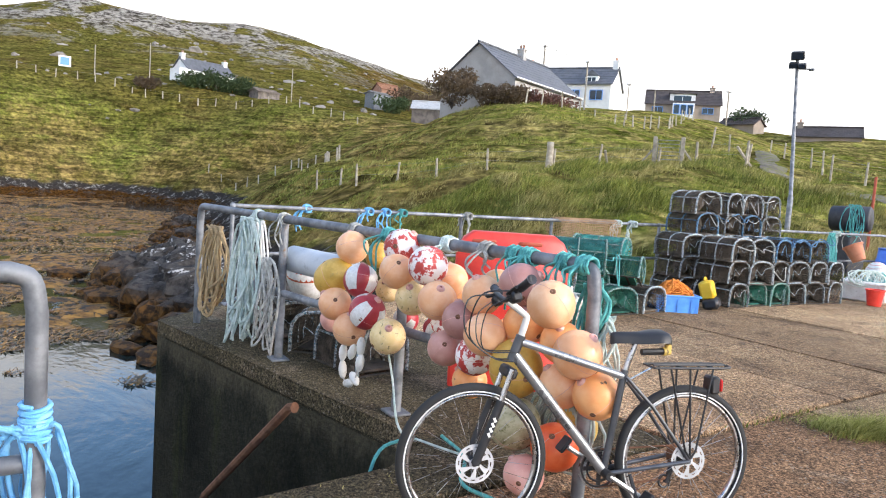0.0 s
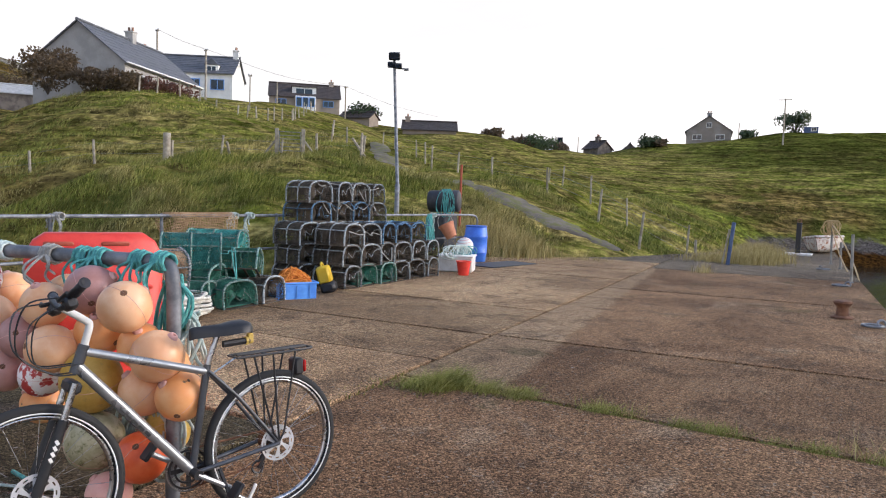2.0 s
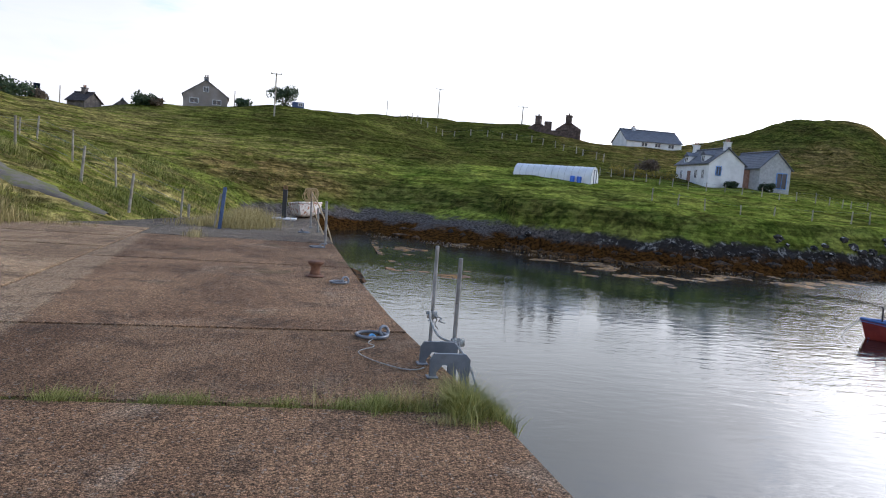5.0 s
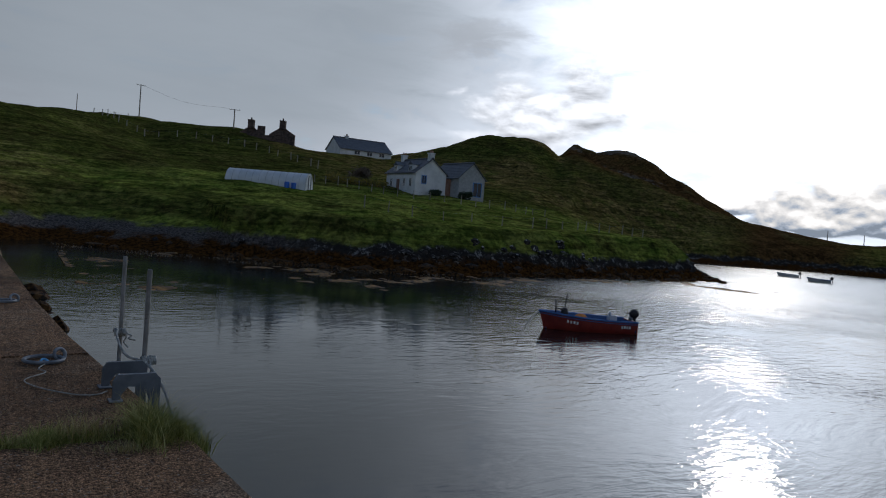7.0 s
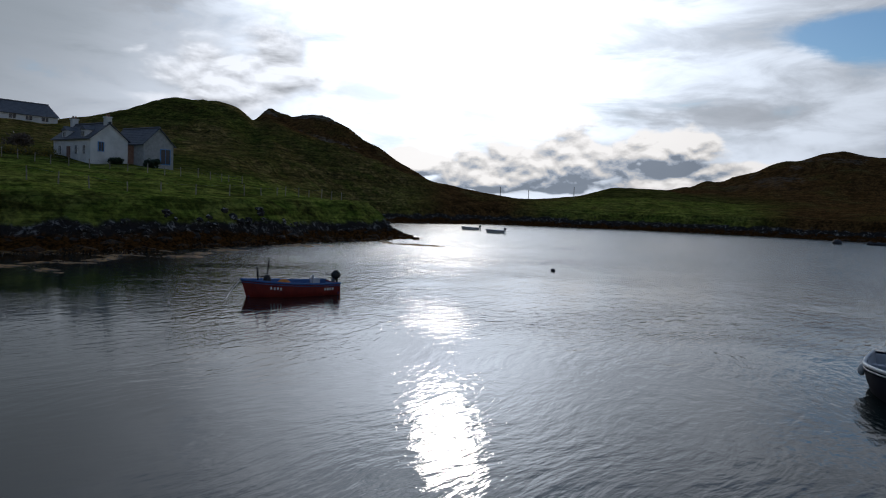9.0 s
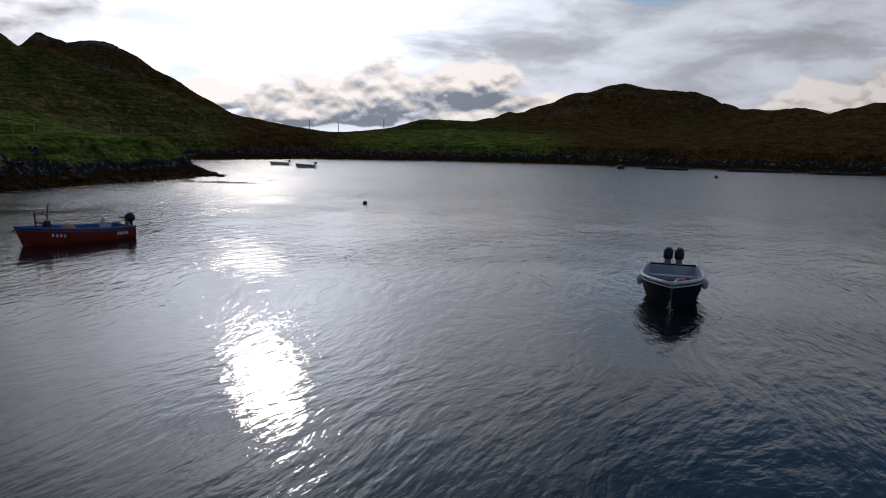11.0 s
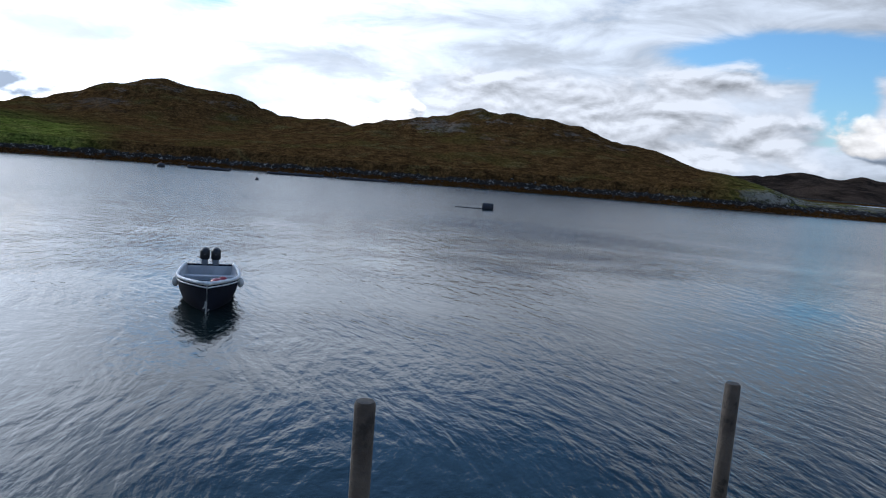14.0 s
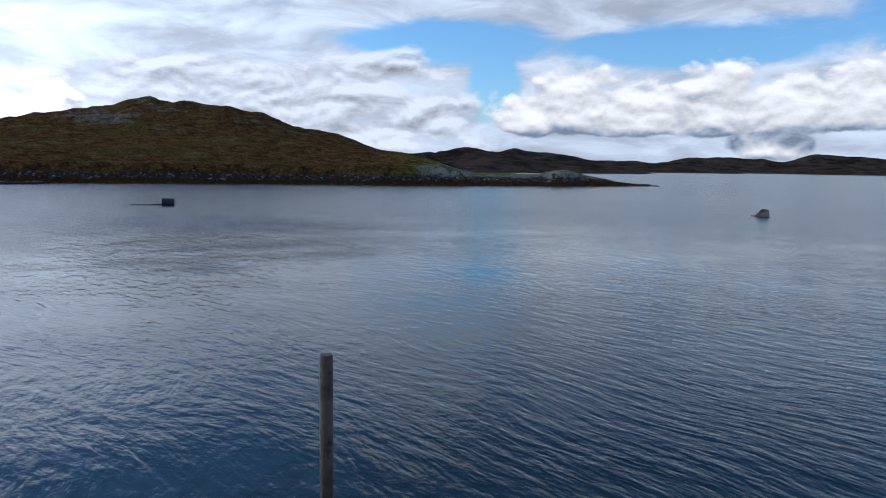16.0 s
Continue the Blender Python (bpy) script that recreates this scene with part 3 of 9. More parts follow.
def land(x, y, rough=True):
    """The height of the ground at x, y (arrays or numbers)."""
    x, y = np.asarray(x, float), np.asarray(y, float)
    sd = shore_distance(x, y) + (1.2 * fbm(x, y, 9.0, 3, 5) if rough else 0.0)
    far = np.hypot(x, y)
    acc = 0.0
    for hill in HILLS.values():
        acc = acc + ridge(x, y, *hill) ** 8
    hill = acc ** 0.125
    az = np.degrees(np.arctan2(-x, y))
    # hills scaled by bearing at the knoll and headland, to fit the camera's skyline
    skyline_trim = 0.13 * smooth(-46.3, -49, az) + 0.15 * smooth(-49.5, -55, az) - 0.28 * smooth(-66, -69.5, az) + 0.10 * smooth(-76, -77.5, az) - 0.10 * smooth(-78, -81, az)
    skyline_trim = skyline_trim + 0.10 * smooth(-101, -103, az) - 0.10 * smooth(-106, -108, az) + 0.14 * smooth(-117, -121, az) + 0.22 * smooth(-122, -127, az)
    hill = hill * (1 - 0.92 * smooth(-128, -133.5, az) * smooth(420, 380, far))
    hill = hill * (1 - skyline_trim * smooth(170, 205, far) * smooth(420, 380, far))
    flat = np.where(x > 16, 4.1 * smooth(0, 5, sd), 3.9 * smooth(-1, 12, sd))
    # the low spit off the headland, shaped by bearing to fit the camera's view: a saddle, a last knoll, a tail of rock
    spit = 1 - 0.5 * smooth(-131, -134.5, az) + 0.42 * np.exp(-((az + 141.2) / 1.5) ** 2) - 0.35 * smooth(-143, -146.5, az)
    flat = np.where(far < 420, flat * np.where(x > 16, spit, 1.0), flat)
    isle = np.maximum(np.maximum(ridge(x, y, *HILLS["far_isle"]), ridge(x, y, *HILLS["middle_isle"])), ridge(x, y, *HILLS["outer_isle"]))
    z = WATER + flat + hill * smooth(2, 30, sd)
    z = np.where(sd < 0, WATER + np.maximum(0.10 * sd, -2.5), z)
    z = np.maximum(z, WATER - 3 + isle + 4.4 * smooth(1.5, 5, isle))
    z = z - 2.4 * np.exp(-((az + 40.35) / 0.8) ** 2) * smooth(150, 190, far) * smooth(330, 280, far)     # the gully between two hills, cut along one bearing to fit the camera's view
    if rough:
        amount = smooth(0.5, 10, sd)
        z = z + amount * (0.25 * fbm(x, y, 7.0, 4, 11) * smooth(12, 40, far) + np.clip(hill, 0, 25) * np.where(x > 100, 0.075, 0.035) * fbm(x, y, 38.0, 5, 23))
        z = z + 0.22 * smooth(-1.5, 0.5, sd) * (1 - smooth(3, 8, sd)) * fbm(x, y, 2.2, 3, 31) * smooth(9, 14, far)
        z = z + amount * 0.33 * fbm(x, y, 3.4, 3, 13) * smooth(14, 22, far) * smooth(90, 60, far)
        z = z + smooth(450, 600, far) * smooth(1.0, 4.0, isle) * (4.6 * fbm(x, y, 90.0, 6, 87) + 2.2 * (0.5 - np.abs(fbm(x, y, 60.0, 4, 89))) + 0.6)
        # crags on the moor
        crag = smooth(4, 14, np.where((x > 100) | (az < -40.5), hill, 0.0)) * amount * smooth(520, 420, far)
        steps = np.abs(fbm(x, y, 17.0, 4, 91))
        z = z + crag * (1.5 * (0.45 - steps) + 0.8 * np.maximum(fbm(x, y, 7.0, 3, 97), 0))
    return z


PIER = [(1.95, -2.6), (1.75, 0.0), (1.5, 3.64), (1.38, 4.95), (1.22, 6.0), (0.88, 8.65), (0.6, 11.8), (0.22, 17.3), (-0.3, 24.4), (-0.75, 32.0),
        (-2.7, 32.4), (-6.2, 21.0), (-8.4, 17.8), (-9.1, 17.4), (-9.1, 10.0), (-8.95, 4.6), (-8.6, 1.6), (-7.85, 0.85), (-5.2, 1.50), (-3.85, 1.84),
        (-3.55, 1.45), (-3.4, 0.4), (-3.25, -2.3), (-3.1, -5.8)]


def inside(x, y, outline):
    hit = np.zeros(np.shape(x), bool)
    for (ax, ay), (bx, by) in zip(outline, outline[1:] + outline[:1]):
        if ay != by:
            hit ^= ((ay > y) != (by > y)) & (x < ax + (y - ay) / (by - ay) * (bx - ax))
    return hit


def edge_distance(x, y, outline):
    best = np.full(np.shape(x), 1e18)
    for (ax, ay), (bx, by) in zip(outline, outline[1:] + outline[:1]):
        dx, dy = bx - ax, by - ay
        t = np.clip(((x - ax) * dx + (y - ay) * dy) / (dx * dx + dy * dy), 0, 1)
        best = np.minimum(best, (x - ax - t * dx) ** 2 + (y - ay - t * dy) ** 2)
    return np.sqrt(best)


def ground(x, y):
    """Land height with the ground dug away under the pier."""
    x, y = np.asarray(x, float), np.asarray(y, float)
    z = land(x, y)
    z = np.where(inside(x, y, PIER), np.minimum(z, -0.25), z)
    off = edge_distance(x, y, PIER)
    return np.where((y > 2) & ~inside(x, y, PIER), np.minimum(z, -0.02 + 0.30 * off), z)


def gz(x, y):
    return float(ground(x, y))


def grid_mesh(name, P, faces_shape, closed):
    """A mesh from a regular net of points, rows by columns."""
    rows, cols = faces_shape
    me = bpy.data.meshes.new(name)
    i = np.arange(rows * cols).reshape(rows, cols)
    nxt = np.roll(i, -1, 1) if closed else i[:, 1:]
    cur = i if closed else i[:, :-1]
    q = np.stack([cur[:-1], nxt[:-1], nxt[1:], cur[1:]], -1).reshape(-1, 4)
    me.vertices.add(rows * cols)
    me.vertices.foreach_set("co", np.ascontiguousarray(P, np.float32).ravel())
    me.loops.add(q.size)
    me.loops.foreach_set("vertex_index", q.ravel().astype(np.int32))
    me.polygons.add(len(q))
    me.polygons.foreach_set("loop_start", np.arange(0, q.size, 4, dtype=np.int32))
    me.update(calc_edges=True)
    me.shade_smooth()
    return me


def soil_material():
    """Turf, moor grass, bare rock and, at the tide line, dark rock and wrack."""
    m, k, bsdf = shader("turf_and_rock")
    geo = k.n("ShaderNodeNewGeometry")
    pos, nor = geo.outputs["Position"], geo.outputs["Normal"]
    moor = k.n("ShaderNodeAttribute", attribute_name="moor").outputs["Fac"]
    rocky = k.n("ShaderNodeAttribute", attribute_name="rocky").outputs["Fac"]
    sep = k.n("ShaderNodeSeparateXYZ", ins={0: pos})
    big, mid, fine = k.noise(pos, 0.045, 5.0, 0.6), k.noise(pos, 0.35, 6.0, 0.62), k.noise(pos, 3.5, 5.0, 0.65)
    streak = k.noise(k.n("ShaderNodeMapping", ins={"Vector": pos, "Rotation": (0, 0, 0.6), "Scale": (0.35, 1.4, 1.6)}).outputs[0], 1.1, 5.0, 0.6)
    clump = k.noise(pos, 0.9, 6.0, 0.68, 0.6)
    grazed = k.n("ShaderNodeAttribute", attribute_name="grazed").outputs["Fac"]
    green = k.mix(k.ramp(mid, 0.3, 0.7), (0.085, 0.105, 0.016), (0.215, 0.225, 0.045))
    short = k.mix(k.ramp(mid, 0.35, 0.65), (0.062, 0.090, 0.015), (0.185, 0.222, 0.038))
    straw = k.mix(k.ramp(fine, 0.3, 0.7), (0.22, 0.165, 0.058), (0.40, 0.31, 0.13))
    turf = k.mix(k.math("MULTIPLY", k.ramp(streak, 0.42, 0.62), 0.8), green, straw)
    tawny = k.ramp(k.noise(pos, 0.16, 6.0, 0.66, 0.7), 0.50, 0.60)
    turf = k.mix(k.math("MULTIPLY", tawny, 0.6), turf, straw)
    turf = k.mix(k.math("MULTIPLY", k.ramp(big, 0.52, 0.66), 0.55), turf, (0.135, 0.110, 0.038))
    turf = k.mix(grazed, turf, k.mix(k.math("MULTIPLY", k.ramp(k.noise(pos, 0.11, 6.0, 0.64, 0.5), 0.48, 0.60), 0.6), short, (0.21, 0.175, 0.058)))
    slope_up = k.ramp(k.math("ADD", sep.outputs[2], k.math("MULTIPLY", k.math("SUBTRACT", k.noise(pos, 0.06, 6.0, 0.62, 0.6), 0.5), 5.5)), 4.5, 6.0)
    turf = k.mix(k.math("MULTIPLY", k.math("MULTIPLY", slope_up, grazed), 0.72), turf, k.mix(k.ramp(clump, 0.40, 0.62), (0.098, 0.092, 0.026), (0.034, 0.042, 0.010)))
    turf = k.mix(k.math("MULTIPLY", k.math("MULTIPLY", k.math("SUBTRACT", 1.0, slope_up), grazed), 0.55), turf, k.mix(k.ramp(mid, 0.35, 0.65), (0.150, 0.205, 0.034), (0.270, 0.290, 0.060)))
    # darker tone in a band low on the shore bank, by height
    bank_band = k.n("ShaderNodeAttribute", attribute_name="bank_band").outputs["Fac"]
    turf = k.mix(bank_band, turf, k.mix(k.ramp(clump, 0.38, 0.62), (0.135, 0.120, 0.038), (0.030, 0.040, 0.010)))
    heath = k.mix(k.ramp(mid, 0.35, 0.65), (0.064, 0.034, 0.013), (0.150, 0.080, 0.030))
    heath = k.mix(k.math("MULTIPLY", k.ramp(big, 0.52, 0.64), 0.6), heath, (0.100, 0.076, 0.022))
    heath = k.mix(k.math("MULTIPLY", k.ramp(k.noise(pos, 0.09, 6.0, 0.65, 0.5), 0.56, 0.64), 0.6), heath, (0.15, 0.115, 0.045))
    rush = k.ramp(k.noise(k.n("ShaderNodeMapping", ins={"Vector": pos, "Scale": (1.0, 1.0, 2.5)}).outputs[0], 0.20, 8.0, 0.68, 0.9), 0.53, 0.62)
    turf = k.mix(k.math("MULTIPLY", rush, 0.65), turf, k.mix(fine, (0.030, 0.024, 0.008), (0.085, 0.065, 0.024)))
    col = k.mix(moor, turf, heath)
    sere = k.n("ShaderNodeAttribute", attribute_name="sere").outputs["Fac"]
    bent = k.mix(k.ramp(k.noise(pos, 0.5, 6.0, 0.68, 0.8), 0.40, 0.62), (0.135, 0.100, 0.030), (0.300, 0.205, 0.082))
    bent = k.mix(k.math("MULTIPLY", k.ramp(k.noise(pos, 0.22, 5.0, 0.62), 0.50, 0.60), 0.7), bent, (0.115, 0.130, 0.026))
    bent = k.mix(k.math("MULTIPLY", k.ramp(k.noise(pos, 0.26, 8.0, 0.70, 1.0), 0.50, 0.57), 0.75), bent, k.mix(fine, (0.030, 0.026, 0.008), (0.090, 0.070, 0.026)))
    col = k.mix(sere, col, bent)
    # land past 430 m darkened in its colour, for the isles' shade and distance
    far_shade = k.n("ShaderNodeAttribute", attribute_name="far_shade").outputs["Fac"]
    col = k.mix(far_shade, col, k.mix(k.ramp(k.noise(pos, 0.03, 7.0, 0.7), 0.38, 0.60), (0.026, 0.019, 0.016), (0.088, 0.060, 0.044)))
    # near-black patches in the colour stand in for shade among the tussocks
    col = k.mix(k.ramp(clump, 0.52, 0.70), col, k.mix(0.45, col, (0.016, 0.020, 0.005)))
    col = k.mix(0.7, col, k.mix(fine, (0.20, 0.20, 0.20), (0.80, 0.80, 0.80)), "OVERLAY")
    ledge = k.noise(k.n("ShaderNodeMapping", ins={"Vector": pos, "Scale": (0.16, 0.16, 2.2)}).outputs[0], 1.0, 6.0, 0.62, 0.7)
    tuft = k.noise(pos, 1.5, 5.0, 0.7, 0.3)
    col = k.mix(k.math("SUBTRACT", 0.62, k.math("MULTIPLY", moor, 0.38)), col, k.mix(k.ramp(ledge, 0.36, 0.64), (0.16, 0.16, 0.16), (0.80, 0.79, 0.74)), "OVERLAY")
    col = k.mix(0.75, col, k.mix(k.ramp(tuft, 0.34, 0.66), (0.14, 0.14, 0.14), (0.82, 0.81, 0.76)), "OVERLAY")
    # rock shows where the hill is craggy
    crag = k.ramp(k.math("ADD", k.noise(k.n("ShaderNodeMapping", ins={"Vector": pos, "Rotation": (0.35, 0.2, 0.4), "Scale": (0.8, 0.8, 2.2)}).outputs[0], 0.055, 10.0, 0.72, 0.5), k.math("MULTIPLY", rocky, 0.13)), 0.570, 0.615)
    stone = k.mix(k.ramp(k.noise(pos, 0.55, 8.0, 0.72, 0.6), 0.40, 0.58), (0.045, 0.036, 0.027), (0.37, 0.335, 0.285))
    col = k.mix(k.math("MULTIPLY", crag, rocky), col, stone)
    # the shore: pale-flecked rock above, black rock and brown wrack below
    h = k.math("ADD", sep.outputs[2], k.math("MULTIPLY", k.math("SUBTRACT", mid, 0.5), 2.2))
    dark = k.mix(k.ramp(k.noise(pos, 1.3, 7.0, 0.75, 0.5), 0.52, 0.66), k.mix(fine, (0.012, 0.011, 0.010), (0.070, 0.060, 0.052)), (0.38, 0.36, 0.33))
    shingle = k.math("MULTIPLY", k.ramp(sep.outputs[0], 24.0, 16.0), k.ramp(sep.outputs[1], 34.0, 40.0))
    dark = k.mix(shingle, dark, k.mix(k.ramp(k.noise(pos, 4.5, 5.0, 0.75), 0.4, 0.62), (0.060, 0.050, 0.044), (0.200, 0.172, 0.150)))
    col = k.mix(k.math("SUBTRACT", 1.0, k.ramp(h, WATER + 1.7, WATER + 2.2)), col, dark)
    wrack = k.mix(k.ramp(fine, 0.35, 0.65), (0.022, 0.011, 0.005), (0.120, 0.052, 0.014))
    col = k.mix(k.math("SUBTRACT", 1.0, k.ramp(h, WATER + 0.75, WATER + 1.25)), col, wrack)
    k.t.links.new(col, bsdf.inputs["Base Color"])
    bsdf.inputs["Roughness"].default_value = 1.0
    bsdf.inputs["Specular IOR Level"].default_value = 0.0
    bp = k.n("ShaderNodeBump", ins={"Strength": 1.0, "Distance": 0.45, "Height": k.math("ADD", k.math("MULTIPLY", tuft, 0.9), k.math("ADD", k.math("MULTIPLY", ledge, 1.0), k.math("MULTIPLY", clump, 0.7)))})
    k.t.links.new(bp.outputs[0], bsdf.inputs["Normal"])
    return m


def build_ground():
    rings = np.concatenate([np.geomspace(2.5, 60, 110)[:-1], np.geomspace(60, 420, 190)[:-1], np.geomspace(420, 3400, 95)])
    cols = 1200
    a = np.linspace(0, 2 * np.pi, cols, endpoint=False)
    X, Y = rings[:, None] * np.cos(a), rings[:, None] * np.sin(a)
    Z = ground(X, Y)
    me = grid_mesh("ground", np.stack([X, Y, Z], -1), X.shape, True)
    az, far = np.degrees(np.arctan2(-X, Y)), np.hypot(X, Y)
    edge = 7.0 * fbm(X, Y, 30.0, 3, 71)
    moor = smooth(-50, -56, az) * smooth(92, 122, far + edge) * smooth(700, 500, far) + smooth(-100, -104, az) * smooth(500, 700, far)
    moor = moor * (1 - 0.55 * smooth(-126, -132, az) * smooth(300, 260, far))
    moor = moor * (1 - 0.85 * smooth(-82, -77.5, az + 0.12 * edge) * smooth(-60, -66, az) * smooth(290, 240, far + edge))
    moor = np.maximum(moor, smooth(-40.2, -41.2, az + 0.05 * edge) * smooth(0.5, 3, ridge(X, Y, *HILLS["dark_knoll"])) * smooth(170, 200, far))
    sere = 0.85 * smooth(2, 8, ridge(X, Y, *HILLS["house_hill"])) * smooth(-0.7, 0.2, fbm(X, Y, 26.0, 3, 73)) * (1 - moor)
    moor = np.maximum(moor, 0.75 * smooth(-0.1, 0.45, fbm(X, Y, 45.0, 3, 77)) * smooth(-125, -165, X))
    band = far + 9 * fbm(X, Y, 18.0, 3, 83)
    west = smooth(55, 64, az)
    moor = np.maximum(moor, 0.38 * west * smooth(112, 125, band))
    sere = np.maximum(sere, 0.95 * smooth(9.0, 4.0, np.hypot((X + 6.0) / 1.3, Y - 77.5) + 4.0 * fbm(X, Y, 5.0, 3, 95)))
    sere = np.maximum(sere, 0.9 * west * smooth(116, 106, band) * smooth(-0.9, -0.1, fbm(X, Y, 16.0, 3, 85)))
    grazed = smooth(16, -4, az + 12 * fbm(X, Y, 22.0, 3, 79)) * smooth(35, 50, far)
    grazed = np.maximum(grazed, 0.62 * west * smooth(108, 116, band) * smooth(300, 250, band))
    bank_band = 0.68 * smooth(-0.4, 0.2, Z) * smooth(2.7, 1.5, Z + 1.0 * fbm(X, Y, 9.0, 3, 97) + 0.06 * np.maximum(X - 8, 0)) * smooth(-13, -6, X) * smooth(34, 22, X) * smooth(44, 50, Y)
    A = HILLS["rocky_hill"]
    rocky = smooth(18, 40, ridge(X, Y, *A)) + 0.45 * smooth(8, 22, ridge(X, Y, *HILLS["dark_knoll"])) + 0.42 * smooth(5, 15, ridge(X, Y, *HILLS["moor_head"])) + 0.8 * smooth(-127, -132, az) * smooth(-165, -150, az) * smooth(300, 250, far) + 0.3 * smooth(8, 18, ridge(X, Y, *HILLS["moor_top"]))
    for name, data in (("moor", np.clip(moor, 0, 1)), ("grazed", grazed), ("bank_band", bank_band), ("sere", np.clip(sere, 0, 1)), ("far_shade", smooth(430, 560, far)), ("rocky", np.clip(rocky, 0, 1))):
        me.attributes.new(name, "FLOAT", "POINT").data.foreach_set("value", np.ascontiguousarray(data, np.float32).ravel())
    me.materials.append(soil_material())
    tagged(new("ground", me), "rough green and tawny hill ground sloping to rocky shore", "ground", kind="structure")


build_ground()


def water_material():
    """Sheltered water: long low ripples, glassy under the landward shore, ruffled by a breeze farther out."""
    m, k, bsdf = shader("sea_water")
    pos = k.n("ShaderNodeNewGeometry").outputs["Position"]
    warp = k.vec("SCALE", k.n("ShaderNodeTexNoise", ins={"Vector": pos, "Scale": 0.07, "Detail": 2.0}).outputs["Color"])
    warp.node.inputs["Scale"].default_value = 7.0
    bend = k.vec("ADD", pos, warp)
    wave = k.noise(k.n("ShaderNodeMapping", ins={"Vector": bend, "Rotation": (0, 0, 0.12), "Scale": (0.36, 1.0, 1.0)}).outputs[0], 2.7, 2.0, 0.5, 0.25)
    ripple = k.noise(k.n("ShaderNodeMapping", ins={"Vector": bend, "Rotation": (0, 0, 0.02), "Scale": (0.45, 1.0, 1.0)}).outputs[0], 8.0, 3.0, 0.6, 0.3)
    cross = k.noise(k.n("ShaderNodeMapping", ins={"Vector": bend, "Rotation": (0, 0, -0.75), "Scale": (0.30, 1.0, 1.0)}).outputs[0], 3.4, 2.0, 0.5, 0.4)
    sep = k.n("ShaderNodeSeparateXYZ", ins={0: pos})
    patch = k.ramp(k.noise(pos, 0.05, 4.0, 0.55, 0.6), 0.36, 0.62)

    def gust(x, y, r):
        """One where a cat's-paw of wind ruffles the water."""
        d = k.vec("LENGTH", k.vec("SUBTRACT", pos, (x, y, WATER)))
        d = k.math("ADD", d, k.math("MULTIPLY", k.math("SUBTRACT", k.noise(pos, 0.11, 4.0, 0.6), 0.5), r * 1.6))
        return k.ramp(d, r * 1.25, r * 0.45)

    paws = k.math("MAXIMUM", gust(56.0, 42.0, 24.0), gust(46.0, -19.0, 16.0))
    # the breeze comes in from the open bay
    fetch = k.math("ADD", k.math("MULTIPLY", sep.outputs[0], 0.014), k.math("MULTIPLY", sep.outputs[1], -0.004))
    lee = k.ramp(k.math("ADD", k.math("MULTIPLY", sep.outputs[0], 0.018), k.math("MULTIPLY", sep.outputs[1], -0.010)), -0.04, 0.22)
    amp = k.math("MULTIPLY", k.math("ADD", 0.50, k.math("MULTIPLY", patch, 0.50)), k.math("ADD", 0.28, k.math("MULTIPLY", lee, 0.72)))
    amp = k.math("MULTIPLY", amp, k.math("ADD", 1.0, k.math("MULTIPLY", paws, 1.6)))
    height = k.math("ADD", k.math("MULTIPLY", k.math("MULTIPLY", wave, amp), 0.040),
                    k.math("ADD", k.math("MULTIPLY", k.math("MULTIPLY", ripple, amp), 0.014), k.math("MULTIPLY", k.math("MULTIPLY", cross, amp), 0.022)))
    bp = k.n("ShaderNodeBump", ins={"Strength": 1.0, "Distance": 1.0, "Height": height})
    k.t.links.new(bp.outputs[0], bsdf.inputs["Normal"])
    depth = k.mix(k.ramp(k.noise(pos, 0.12, 3.0), 0.35, 0.65), (0.007, 0.015, 0.015), (0.012, 0.022, 0.020))
    k.t.links.new(depth, bsdf.inputs["Base Color"])
    # rougher with distance from the camera's place, for ripples too fine to tell apart
    far_out = k.math("MULTIPLY", k.ramp(k.vec("LENGTH", pos), 18.0, 70.0), k.ramp(fetch, 0.06, 0.42))
    k.t.links.new(k.math("ADD", 0.012, k.math("MULTIPLY", far_out, 0.22)), bsdf.inputs["Roughness"])
    bsdf.inputs["IOR"].default_value = 1.36
    return m


part("water", Shape().add([(-3600, -3600, WATER), (3600, -3600, WATER), (3600, 3600, WATER), (-3600, 3600, WATER)], [(0, 1, 2, 3)]), water_material(), smooth=None)
tagged(bpy.data.objects["water"], "calm rippled grey-green sea water of the bay", "water", kind="structure")


# ---- the pier ----
pier = thing("pier", "weathered concrete pier with dark tide-stained walls", "pier", kind="structure")
part("pier_wall", Shape().slab(PIER, -4.5, -0.14), MAT["concrete_dark"], pier, "damp dark concrete wall with algae", smooth=None)


def clip_poly(poly, nx, ny, c):
    """The part of a convex-ish outline where nx*x + ny*y <= c."""
    out = []
    for (ax, ay), (bx, by) in zip(poly, poly[1:] + poly[:1]):
        da, db = nx * ax + ny * ay - c, nx * bx + ny * by - c
        if da <= 0:
            out.append((ax, ay))
        if (da < 0) != (db < 0):
            t = da / (da - db)
            out.append((ax + t * (bx - ax), ay + t * (by - ay)))
    return out


